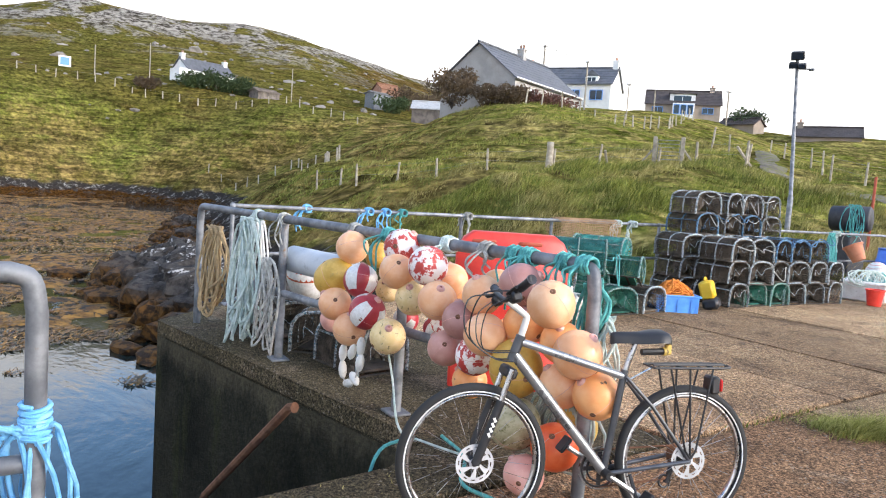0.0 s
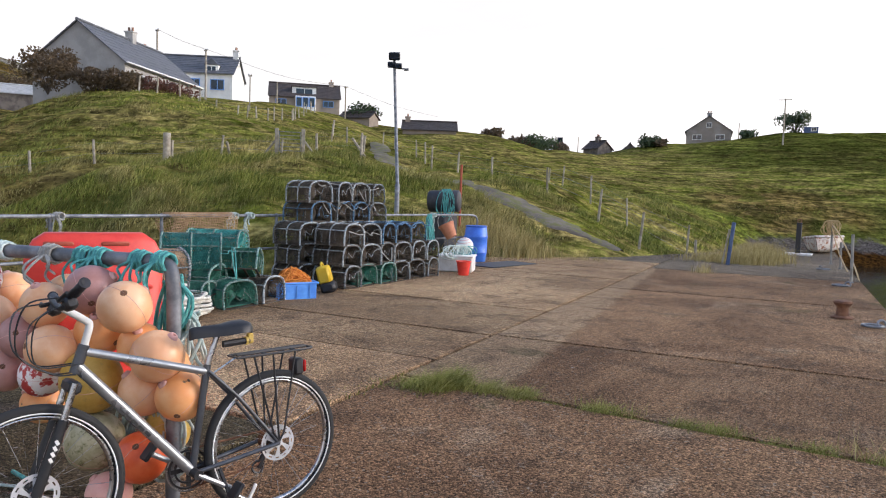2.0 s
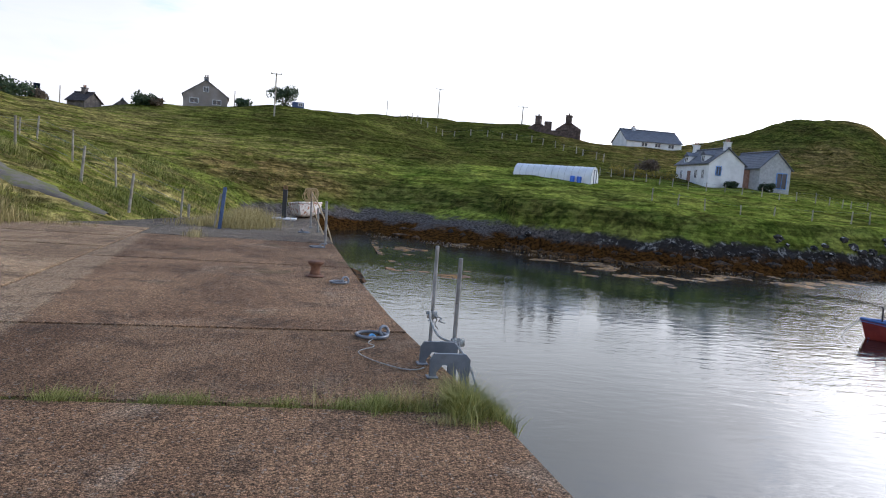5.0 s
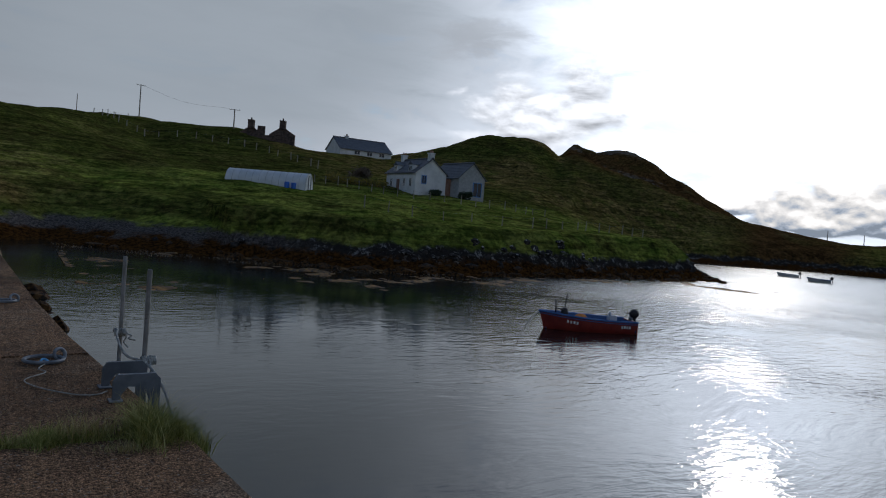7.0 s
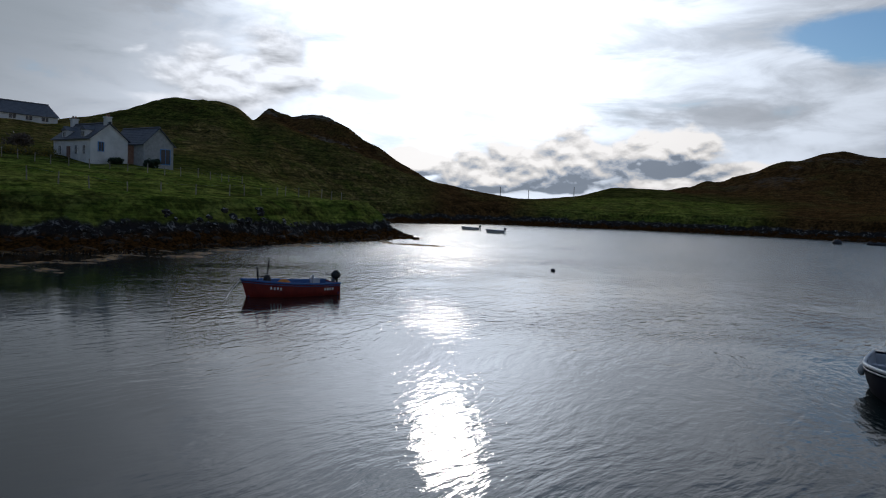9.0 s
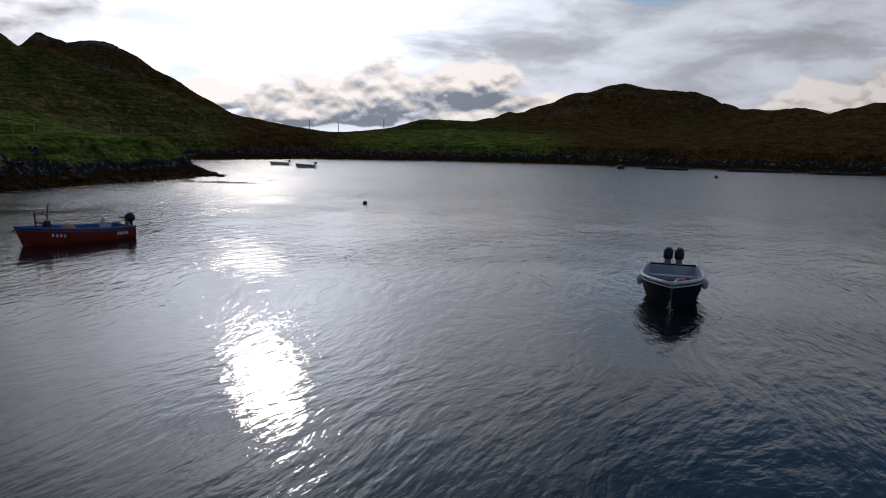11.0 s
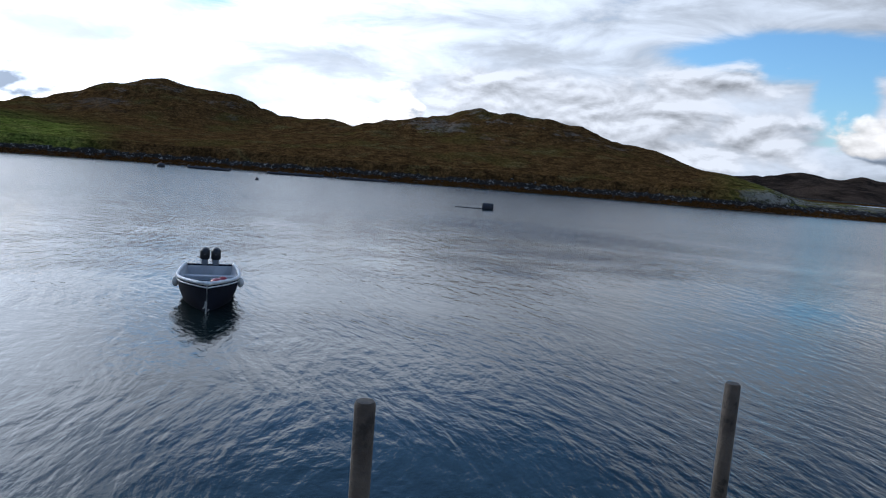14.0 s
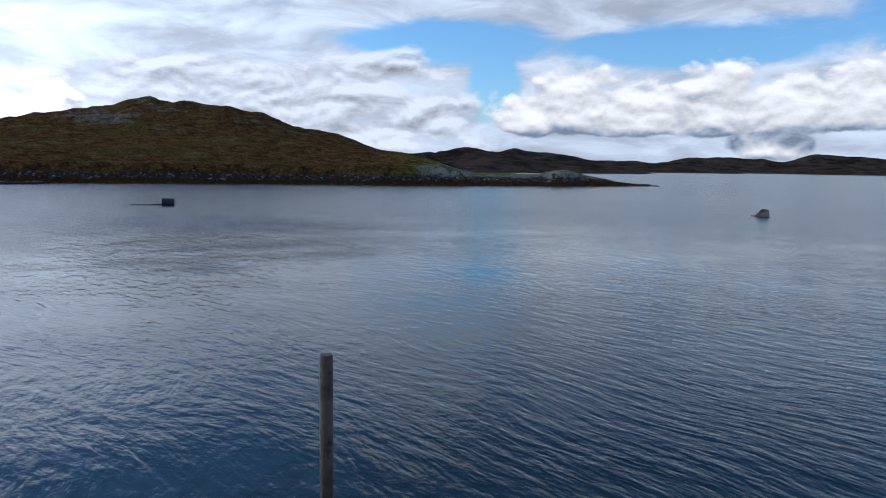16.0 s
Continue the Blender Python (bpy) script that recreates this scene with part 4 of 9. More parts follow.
def build_slabs():
    """Cast bays of concrete, with open joints between them."""
    gap = 0.024
    long_n = (1.0, 0.085)                       # the joint that runs along the pier
    c_long = -3.32 + 0.085 * 3.9
    west = clip_poly(PIER, *long_n, c_long - gap)
    east = clip_poly(PIER, -long_n[0], -long_n[1], -(c_long + gap))
    rows_e = [-9.0, 5.06, 7.62, 10.6, 13.4, 18.4, 24.2, 33.0]
    rows_w = [-9.0, 3.6, 5.95, 7.45, 9.6, 12.0, 14.8, 17.2, 20.0, 33.0]
    k = 0
    for side, rows, tilt in ((east, rows_e, 0.10), (west, rows_w, 0.06)):
        for a, b in zip(rows, rows[1:]):
            # only the inner rows lean
            ta, tb = (0.0 if v in (-9.0, 5.06) else tilt for v in (a, b))
            bay = clip_poly(side, ta, -1.0, -(a + gap))
            bay = clip_poly(bay, -tb, 1.0, b - gap)
            if len(bay) < 3:
                continue
            n = len(bay)
            cx, cy = sum(p[0] for p in bay) / n, sum(p[1] for p in bay) / n
            rim = [(p[0] + (cx - p[0]) * 0.004, p[1] + (cy - p[1]) * 0.004) for p in bay]
            lift = 0.004 * ((k * 7) % 3) - 0.004
            s = Shape().slab(bay, -0.16, lift - 0.012)
            s.f.pop(1)
            o = len(s.v)
            area = sum(bay[i][0] * bay[(i + 1) % n][1] - bay[(i + 1) % n][0] * bay[i][1] for i in range(n))
            rim = rim if area > 0 else rim[::-1]
            s.v += [(x, y, lift) for x, y in rim]
            s.f += [(n + i, n + (i + 1) % n, o + (i + 1) % n, o + i) for i in range(n)] + [tuple(range(o, o + n))]
            part("slab", s, MAT["concrete_asphalt" if a > 18 else "concrete_brown" if side is east else "concrete_mossy" if side is west and a < 3 else "concrete"], pier, smooth=None)
            k += 1


build_slabs()


# ---- houses ----


def window(parent, at, w, h, frame_mat, bars=1):
    """A window set in a wall that faces -y of its matrix."""
    win = part("window", Shape().box((w, 0.08, h), (0, 0.02, 0), chamfer=0.01), MAT["pane"], parent, smooth=None, at=at)
    s = Shape()
    t = 0.09
    for z in (-h / 2, h / 2):
        s.box((w + t, 0.12, t), (0, -0.02, z))
    for i in range(bars + 2):
        s.box((t * (1 if i in (0, bars + 1) else 0.7), 0.11, h), (-w / 2 + w * i / (bars + 1), -0.02, 0))
    part("frame", s, frame_mat, win, smooth=None)
    return win


def gable_house(label, at, yaw, width, length, eaves, ridge_h, wall_mat, roof_mat, chimneys=(), name="house", overhang=0.25):
    """A gabled house: x across the gable, y along the ridge from the gable at y=0; origin at ground level."""
    ob = thing(name, label, "house", pose(*at, 0, 0, yaw))
    hw = width / 2
    v = [(-hw, 0, -2.5), (hw, 0, -2.5), (hw, 0, eaves), (0, 0, ridge_h), (-hw, 0, eaves)]
    v += [(x, length, z) for x, _, z in v]
    s = Shape().add(v, [(0, 1, 2, 3, 4), (9, 8, 7, 6, 5), (1, 0, 5, 6), (2, 1, 6, 7), (0, 4, 9, 5), (3, 2, 7, 8), (4, 3, 8, 9)])
    part("wall", s, wall_mat, ob, smooth=None)
    slope = math.atan2(ridge_h - eaves, hw)
    for side in (-1, 1):
        run = (hw + 0.3) / math.cos(slope)
        r = Shape()
        courses, y0, y1 = 9, -overhang, length + overhang
        prof = []
        for c in range(courses + 1):          # stepped courses of slates
            u = run * c / courses
            px_, pz = side * u * math.cos(slope), ridge_h - u * math.sin(slope) + 0.06
            if c:
                prof.append((px_, pz + 0.035))
            prof.append((px_, pz))
        low = [(px_, pz - 0.10) for px_, pz in (prof[-1], prof[0])]
        loop = prof + low
        n = len(loop)
        r.v += [(px_, y0, pz) for px_, pz in loop] + [(px_, y1, pz) for px_, pz in loop]
        fs = [tuple(range(n)), tuple(range(2 * n - 1, n - 1, -1))] + [(i, n + i, n + (i + 1) % n, (i + 1) % n) for i in range(n)]
        r.f += fs if side > 0 else [q[::-1] for q in fs]
        part("roof", r, roof_mat, ob, smooth=None)
    part("ridge_tile", Shape().tube([(0, -overhang, ridge_h + 0.12), (0, length + overhang, ridge_h + 0.12)], 0.13, 8), roof_mat, ob)
    for cy, ch, cmat in chimneys:
        s = Shape().box((0.8, 0.7, ch + 1.0), (0, cy, ridge_h + ch / 2 - 0.5), chamfer=0.02).box((0.95, 0.85, 0.14), (0, cy, ridge_h + ch))
        c = part("chimney", s, cmat, ob, smooth=None)
        part("chimney_pot", Shape().lathe([(0.13, 0), (0.11, 0.4), (0.13, 0.42)], 10, (-0.17, cy, ridge_h + ch + 0.05)), MAT["rust_boards"], c)
        part("chimney_pot", Shape().lathe([(0.13, 0), (0.11, 0.4), (0.13, 0.42)], 10, (0.2, cy, ridge_h + ch + 0.05)), MAT["rust_boards"], c)
    return ob


def dormer(parent, y, side, width, base, height, depth, wall_mat, roof_mat, frame_mat, hw, flat=False):
    """A dormer on the roof slope of side -1 or 1."""
    d = part("dormer", Shape().box((depth, width, height), (side * (hw - depth / 2), y, base + height / 2)), wall_mat, parent, smooth=None)
    if flat:
        part("dormer_roof", Shape().box((depth + 0.3, width + 0.3, 0.12), (side * (hw - depth / 2 + 0.1), y, base + height + 0.06)), roof_mat, d, smooth=None)
    else:
        x0, x1 = side * (hw - depth - 0.8), side * (hw + 0.15)
        w2, z0, z1 = width / 2 + 0.15, base + height - 0.05, base + height + width * 0.45
        v = [(x0, y - w2, z0), (x0, y, z1), (x0, y + w2, z0), (x1, y - w2, z0), (x1, y, z1), (x1, y + w2, z0)]
        f = [(0, 1, 4, 3), (1, 2, 5, 4), (3, 4, 5), (2, 1, 0), (0, 3, 5, 2)]
        part("dormer_roof", Shape().add(v, f), roof_mat, d, smooth=None)
    window(d, pose(side * (hw + 0.02), y, base + height * 0.52, 0, 0, 90 * side), width * 0.7, height * 0.62, frame_mat)


# the grey gabled house on the knoll
h = gable_house("grey rendered gabled house with slate roof on the knoll", (-59.3, 36.9, 9.7), 24.0, 8.6, 14.0, 2.9, 6.3, MAT["render_grey"], MAT["slate"],
                ((8.2, 0.9, MAT["render_grey"]),))
window(h, pose(0.9, -0.03, 1.3), 1.0, 1.5, MAT["white_paint"])
for y in (3.5, 7.0, 10.5):
    window(h, pose(4.32, y, 1.5, 0, 0, 90), 1.2, 1.1, MAT["white_paint"])
part("gutter", Shape().tube([(4.65, -0.2, 2.78), (4.65, 14.2, 2.78)], 0.08, 6), MAT["white_paint"], h)

# the white house behind it
h = gable_house("white rendered house with dark slate roof and dormers", (-69.8, 65.0, 13.4), 125.0, 7.0, 12.0, 2.9, 5.3, MAT["render_white"], MAT["slate"],
                ((0.3, 0.9, MAT["render_white"]), (11.7, 0.8, MAT["render_white"])))
for y, w in ((1.8, 1.6), (4.6, 1.3), (9.3, 1.6)):
    window(h, pose(-3.53, y, 1.4, 0, 0, -90), w, 1.2, MAT["blue_paint"])
dormer(h, 2.6, -1, 1.6, 2.6, 1.3, 2.2, MAT["render_white"], MAT["slate"], MAT["white_paint"], 3.2)
part("porch", Shape().box((2.2, 2.4, 2.4), (-4.6, 7.2, 1.2)).add([(-5.9, 5.8, 2.4), (-5.9, 8.6, 2.4), (-5.9, 7.2, 3.7), (-3.0, 5.8, 2.4), (-3.0, 8.6, 2.4), (-3.0, 7.2, 3.7)],
     [(0, 2, 1), (3, 4, 5), (0, 3, 5, 2), (1, 2, 5, 4)]), MAT["render_white"], h, smooth=None)

# the brown-roofed house with a wide dormer
h = gable_house("beige harled house with brown roof and wide white dormer", (-75.8, 92.4, 14.9), 133.0, 7.4, 11.0, 2.3, 4.7, MAT["harling"], MAT["brown_roof"],
                ((1.2, 0.6, MAT["harling"]),))
dormer(h, 5.6, -1, 3.8, 2.5, 1.4, 2.2, MAT["white_paint"], MAT["brown_roof"], MAT["white_paint"], 2.9, True)
bay = part("bay_window", Shape().box((0.9, 3.2, 2.3), (-4.1, 5.4, 1.15), chamfer=0.05), MAT["white_paint"], h, smooth=None)
for y in (4.4, 5.4, 6.4):
    window(bay, pose(-4.57, y, 1.35, 0, 0, -90), 0.8, 1.4, MAT["blue_paint"], 0)
for y in (1.8, 9.2):
    window(h, pose(-3.73, y, 1.3, 0, 0, -90), 1.6, 0.9, MAT["blue_paint"])
window(h, pose(0, -0.03, 3.2), 0.8, 0.9, MAT["white_paint"])

# the long low brown roof
h = gable_house("low house with long dark brown roof behind the hill", (-58.2, 86.0, 10.1), -58.0, 6.4, 7.6, 1.3, 2.7, MAT["harling"], MAT["brown_roof"], ((0.6, 0.6, MAT["harling"]),))

# the grey-brown gable on the ridge
h = gable_house("grey-brown pebble-dashed gabled house on the ridge", (-25.0, 137.5, 13.5), 10.0, 7.8, 10.0, 2.4, 5.1, MAT["pebble_dash"], MAT["slate"], ((0.4, 0.5, MAT["render_grey"]),))
for x, z in ((-2.0, 1.2), (2.0, 1.2), (0, 3.4)):
    window(h, pose(x, -0.03, z), 1.5 if z < 2 else 0.9, 0.9, MAT["white_paint"])

# the house with the grey roof behind the field
h = gable_house("long white house with grey slate roof", (60.9, 149.3, 13.9), -92.0, 9.0, 12.4, 1.9, 4.5, MAT["render_white"], MAT["slate"], ((3.0, 0.5, MAT["render_white"]),))
for y in (4, 7, 10):
    window(h, pose(4.53, y, 1.2, 0, 0, 90), 1.3, 0.9, MAT["white_paint"])

# the white cottage over the bay
h = gable_house("white harled two-storey cottage with slate roof and two chimneys", (52.95, 90.8, 5.4), 0.0, 5.25, 9.4, 3.1, 5.15, MAT["render_white"], MAT["slate"],
                ((0.45, 0.85, MAT["render_white"]), (8.95, 0.85, MAT["render_white"])))
window(h, pose(-1.2, -0.03, 2.0), 0.75, 1.2, MAT["blue_paint"])
for y in (1.4, 3.4, 7.6):
    window(h, pose(-2.65, y, 1.5, 0, 0, -90), 0.7, 1.2, MAT["white_paint"])
part("door", Shape().box((0.08, 0.9, 2.0), (-2.66, 5.4, 1.0), chamfer=0.02), MAT["rust_boards"], h, smooth=None)
for y in (2.0, 6.8):
    dormer(h, y, -1, 1.2, 3.0, 1.2, 1.6, MAT["render_white"], MAT["slate"], MAT["white_paint"], 2.45)

# its boarded annexe
h = gable_house("grey boarded annexe with slate roof and blue doors", (58.85, 88.6, 5.4), 0.0, 4.6, 8.5, 2.9, 5.1, MAT["boards"], MAT["slate"])
d = window(h, pose(1.0, -0.03, 1.2), 1.5, 2.1, MAT["blue_paint"])
part("link_wall", Shape().box((3.0, 4.5, 2.6), (-3.1, 4.6, 1.2)), MAT["rust_boards"], h, smooth=None)

# the far cottage below the rocky hill
h = gable_house("small white cottage with grey roof under the rocky hill", (-133.6, 21.5, 17.2), 22.0, 5.0, 9.5, 2.4, 4.3, MAT["render_white"], MAT["slate"],
                ((0.4, 0.8, MAT["render_white"]), (9.1, 0.7, MAT["render_white"])))
part("lean_to", Shape().box((3.0, 3.4, 2.0), (2.9, -1.0, 0.9)), MAT["render_white"], h, smooth=None)
for y in (2.5, 6.0):
    window(h, pose(2.53, y, 1.4, 0, 0, 90), 0.8, 0.9, MAT["white_paint"])


# ---- more materials ----
MAT["tyre"] = plain("tyre", (0.018, 0.018, 0.018), 0.8)
MAT["steel"] = surface("steel", (0.32, 0.32, 0.33), (0.48, 0.48, 0.49), 20.0, 0.28, 0, 90.0, 1.0)
MAT["frame_grey"] = surface("frame_grey", (0.060, 0.065, 0.075), (0.085, 0.09, 0.10), 10.0, 0.35, 0, 90.0, 0.4)
MAT["disc"] = plain("disc", (0.55, 0.55, 0.55), 0.35, 0.2)
MAT["black"] = plain("black", (0.016, 0.016, 0.018), 0.5)
MAT["frame_silver"] = plain("frame_silver", (0.33, 0.34, 0.35), 0.30, 0.6)
MAT["red_lens"] = plain("red_lens", (0.65, 0.02, 0.015), 0.2)
MAT["amber"] = plain("amber", (0.55, 0.36, 0.08), 0.5)
MAT["rope_teal"] = surface("rope_teal", (0.05, 0.30, 0.29), (0.10, 0.45, 0.42), 30.0, 0.85, 0.6, 220.0)
MAT["rope_pale"] = surface("rope_pale", (0.40, 0.50, 0.46), (0.62, 0.70, 0.66), 20.0, 0.9, 0.6, 220.0)
MAT["rope_blue"] = surface("rope_blue", (0.10, 0.38, 0.68), (0.22, 0.55, 0.82), 20.0, 0.85, 0.6, 200.0)
MAT["rope_tan"] = surface("rope_tan", (0.40, 0.27, 0.14), (0.56, 0.40, 0.22), 20.0, 0.9, 0.6, 200.0)
MAT["rope_grey"] = surface("rope_grey", (0.30, 0.29, 0.26), (0.50, 0.49, 0.45), 20.0, 0.9, 0.6, 200.0)
MAT["rope_orange"] = surface("rope_orange", (0.72, 0.20, 0.03), (0.85, 0.32, 0.06), 20.0, 0.85, 0.6, 200.0)
MAT["pink"] = surface("buoy_pink", (0.62, 0.30, 0.25), (0.70, 0.38, 0.32), 1.2, 0.42, 0.05, 40.0, 0, (0.50, 0.30, 0.25), (0.66, 0.80))
MAT["peach"] = surface("buoy_peach", (0.84, 0.40, 0.20), (0.90, 0.52, 0.30), 1.2, 0.38, 0.04, 40.0, 0, (0.66, 0.36, 0.20), (0.68, 0.82), 0.08)
MAT["orange"] = surface("buoy_orange", (0.78, 0.30, 0.10), (0.85, 0.40, 0.17), 1.2, 0.40, 0.05, 40.0, 0, (0.10, 0.06, 0.04), (0.66, 0.70), 0.12)
MAT["mauve"] = surface("buoy_mauve", (0.44, 0.20, 0.17), (0.52, 0.27, 0.24), 1.2, 0.42, 0.05, 40.0)
MAT["mustard"] = surface("buoy_mustard", (0.55, 0.32, 0.05), (0.68, 0.42, 0.10), 1.6, 0.5, 0.05, 40.0, 0, (0.30, 0.23, 0.08), (0.55, 0.79))
MAT["stained"] = surface("buoy_stained", (0.66, 0.48, 0.22), (0.74, 0.57, 0.32), 2.4, 0.5, 0.05, 40.0, 0, (0.20, 0.15, 0.06), (0.58, 0.66))
MAT["mossy"] = surface("buoy_mossy", (0.40, 0.36, 0.20), (0.58, 0.52, 0.34), 2.0, 0.65, 0.1, 40.0, 0, (0.20, 0.20, 0.08), (0.52, 0.66))
MAT["red_orange"] = surface("buoy_red_orange", (0.82, 0.11, 0.03), (0.88, 0.17, 0.06), 1.5, 0.36, 0.0, 40.0)
MAT["red_white"] = surface("buoy_red_white", (0.80, 0.72, 0.66), (0.86, 0.80, 0.79), 1.1, 0.5, 0.1, 40.0, 0, (0.50, 0.05, 0.04), (0.50, 0.53))
MAT["maroon"] = surface("buoy_maroon", (0.36, 0.025, 0.035), (0.45, 0.045, 0.055), 1.5, 0.42, 0.05, 40.0)
MAT["float_white"] = surface("float_white", (0.66, 0.64, 0.60), (0.78, 0.77, 0.74), 6.0, 0.6, 0.1, 70.0, 0, (0.45, 0.42, 0.36), (0.6, 0.72))
MAT["red_plastic"] = surface("red_plastic", (0.70, 0.035, 0.025), (0.78, 0.06, 0.04), 5.0, 0.42, 0.05, 80.0)
MAT["blue_plastic"] = surface("blue_plastic", (0.025, 0.13, 0.58), (0.04, 0.19, 0.68), 5.0, 0.42, 0.05, 80.0)
MAT["fish_blue"] = surface("fish_blue", (0.05, 0.24, 0.68), (0.08, 0.32, 0.79), 5.0, 0.5, 0.05, 80.0)
MAT["yellow_plastic"] = surface("yellow_plastic", (0.75, 0.45, 0.02), (0.82, 0.54, 0.04), 5.0, 0.5, 0.05, 80.0)
MAT["terracotta"] = surface("terracotta", (0.48, 0.16, 0.08), (0.58, 0.22, 0.12), 5.0, 0.7, 0.1, 80.0)
MAT["net_dark"] = surface("net_dark", (0.045, 0.036, 0.028), (0.115, 0.092, 0.070), 9.0, 0.95, 0.0, 80.0, vary=0.4)
MAT["net_green"] = surface("net_green", (0.012, 0.095, 0.070), (0.04, 0.22, 0.155), 9.0, 0.9, 0.0, 80.0, vary=0.4)
MAT["net_teal"] = surface("net_teal", (0.010, 0.15, 0.14), (0.04, 0.34, 0.31), 9.0, 0.9, 0.0, 80.0, vary=0.4)
MAT["lashing"] = surface("lashing", (0.07, 0.07, 0.068), (0.50, 0.52, 0.52), 42.0, 0.9, 0.3, 120.0, 0, (0.05, 0.20, 0.27), (0.54, 0.62), 0.45)
MAT["net_brown"] = surface("net_brown", (0.30, 0.18, 0.10), (0.42, 0.27, 0.16), 9.0, 0.95, 0.0, 80.0)
MAT["rust"] = surface("rust", (0.13, 0.055, 0.03), (0.24, 0.11, 0.06), 7.0, 0.9, 0.6, 60.0)
MAT["dark_rubber"] = surface("dark_rubber", (0.02, 0.022, 0.03), (0.04, 0.042, 0.05), 7.0, 0.6, 0.2, 60.0)
MAT["plate_grey"] = surface("plate_grey", (0.13, 0.15, 0.17), (0.19, 0.21, 0.23), 5.0, 0.6, 0.2, 60.0, 0.3, (0.20, 0.13, 0.09), (0.66, 0.74))
MAT["post_blue"] = surface("post_blue", (0.04, 0.07, 0.15), (0.07, 0.11, 0.20), 8.0, 0.7, 0.2, 60.0)
MAT["red_paint"] = surface("red_paint", (0.34, 0.06, 0.03), (0.44, 0.09, 0.05), 8.0, 0.7, 0.2, 60.0)
MAT["kelp"] = surface("kelp", (0.085, 0.036, 0.007), (0.330, 0.165, 0.034), 1.8, 0.7, 3.0, 11.0, world_space=True, wear=(0.014, 0.009, 0.004), wear_at=(0.50, 0.58), spec=0.2)
MAT["leaf_dark"] = surface("leaf_dark", (0.020, 0.040, 0.012), (0.045, 0.075, 0.022), 3.0, 0.7, 0, 40.0, vary=0.2)
MAT["leaf_brown"] = surface("leaf_brown", (0.075, 0.050, 0.028), (0.13, 0.085, 0.045), 3.0, 0.8, 0, 40.0, vary=0.2)
MAT["leaf_red"] = surface("leaf_red", (0.10, 0.035, 0.025), (0.15, 0.06, 0.04), 3.0, 0.8, 0, 40.0, vary=0.2)
MAT["bark"] = surface("bark", (0.06, 0.045, 0.035), (0.12, 0.09, 0.07), 5.0, 0.95, 0.5, 40.0)


def smooth_line(pts, steps=6, closed=False):
    """A curve through points (Catmull-Rom)."""
    P = [Vector(p) for p in pts]
    n = len(P)
    out = []
    for i in range(n if closed else n - 1):
        a = P[(i - 1) % n] if closed or i else P[0] * 2 - P[1]
        b, c = P[i], P[(i + 1) % n]
        d = P[(i + 2) % n] if closed or i + 2 < n else P[-1] * 2 - P[-2]
        for j in range(steps):
            t = j / steps
            out.append(0.5 * ((2 * b) + (c - a) * t + (2 * a - 5 * b + 4 * c - d) * t * t + (3 * b - a - 3 * c + d) * t ** 3))
    if not closed:
        out.append(P[-1])
    return out


def hank(label, top, drop, width, turns, r, mat, along=(1, 0.2), seed=0, lean=0.0):
    """A rope hung in loops over a rail."""
    rnd = random.Random(seed)
    ax = Vector((*along, 0)).normalized()
    out = Vector((ax.y, -ax.x, 0))
    pts = []
    turns, r = turns * 2, r * 0.68
    for k in range(turns):
        w, dr = width * rnd.uniform(0.35, 1.0), drop * rnd.uniform(0.72, 1.08)
        o, sh = out * rnd.uniform(-0.06, 0.08), ax * rnd.uniform(-0.4, 0.4) * width
        wob, ph = rnd.uniform(0.0, 0.05), rnd.uniform(0, 6.28)
        for j in range(10):
            a = 2 * math.pi * j / 10
            s = math.sin(a)
            pts.append(Vector(top) + sh + ax * (s * w / 2 * (0.55 + 0.45 * math.sin(a / 2))) + o * (1 - math.cos(a)) * 0.8
                       + Vector((0, 0, -dr * (1 - math.cos(a)) / 2)) + ax * (lean * (1 - math.cos(a)) * 0.5 + wob * math.sin(2 * a + ph)) + out * wob * 0.6 * math.cos(3 * a + ph))
    s = Shape().tube(smooth_line(pts, 2), r, 6)
    ob = thing("rope_coil", label, "rope", group="ropes on the railing")
    part("rope", s, mat, ob)
    return ob


def cord(label, pts, r, mat, name="rope"):
    return tagged(part(name, Shape().tube(smooth_line(pts, 6), r, 6), mat), label, "rope")


def knot(at, mat, r=0.012, size=0.06, turns=4, seed=0, tails=2, drop=0.25):
    """Turns of rope round a rail that runs roughly along x, with loose tails."""
    rnd = random.Random(seed)
    r *= 0.62
    turns += 3
    pts = []
    for i in range(turns * 8):
        a = 2 * math.pi * i / 8
        q = size * 0.9 + (0.006 if (i // 8) % 3 == 1 else 0.0)
        pts.append(Vector(at) + Vector(((i / 8 - turns / 2) * r * 2.0 + rnd.uniform(-0.004, 0.004), math.cos(a) * q, math.sin(a) * q)))
    ob = thing("rope_knot", "rope hitch tied round the galvanised rail", "rope", group="rope hitches")
    s = Shape().tube(pts, r, 6)
    for k in range(tails + 2):
        dx, dy = rnd.uniform(-0.12, 0.12), rnd.uniform(-0.10, 0.03)
        e = rnd.uniform(0.3, 1.1)
        s.tube(smooth_line([Vector(at) + Vector((dx * 0.2, -size, 0)), Vector(at) + Vector((dx * 0.9, dy - size, -drop * 0.3 * e)), Vector(at) + Vector((dx * 0.6, dy * 1.2 - size, -drop * 0.65 * e)),
                            Vector(at) + Vector((dx * 1.3, dy * 0.6 - size, -drop * e))], 4), r * 0.9, 6)
    part("rope", s, mat, ob)
    return ob


# ---- railings ----


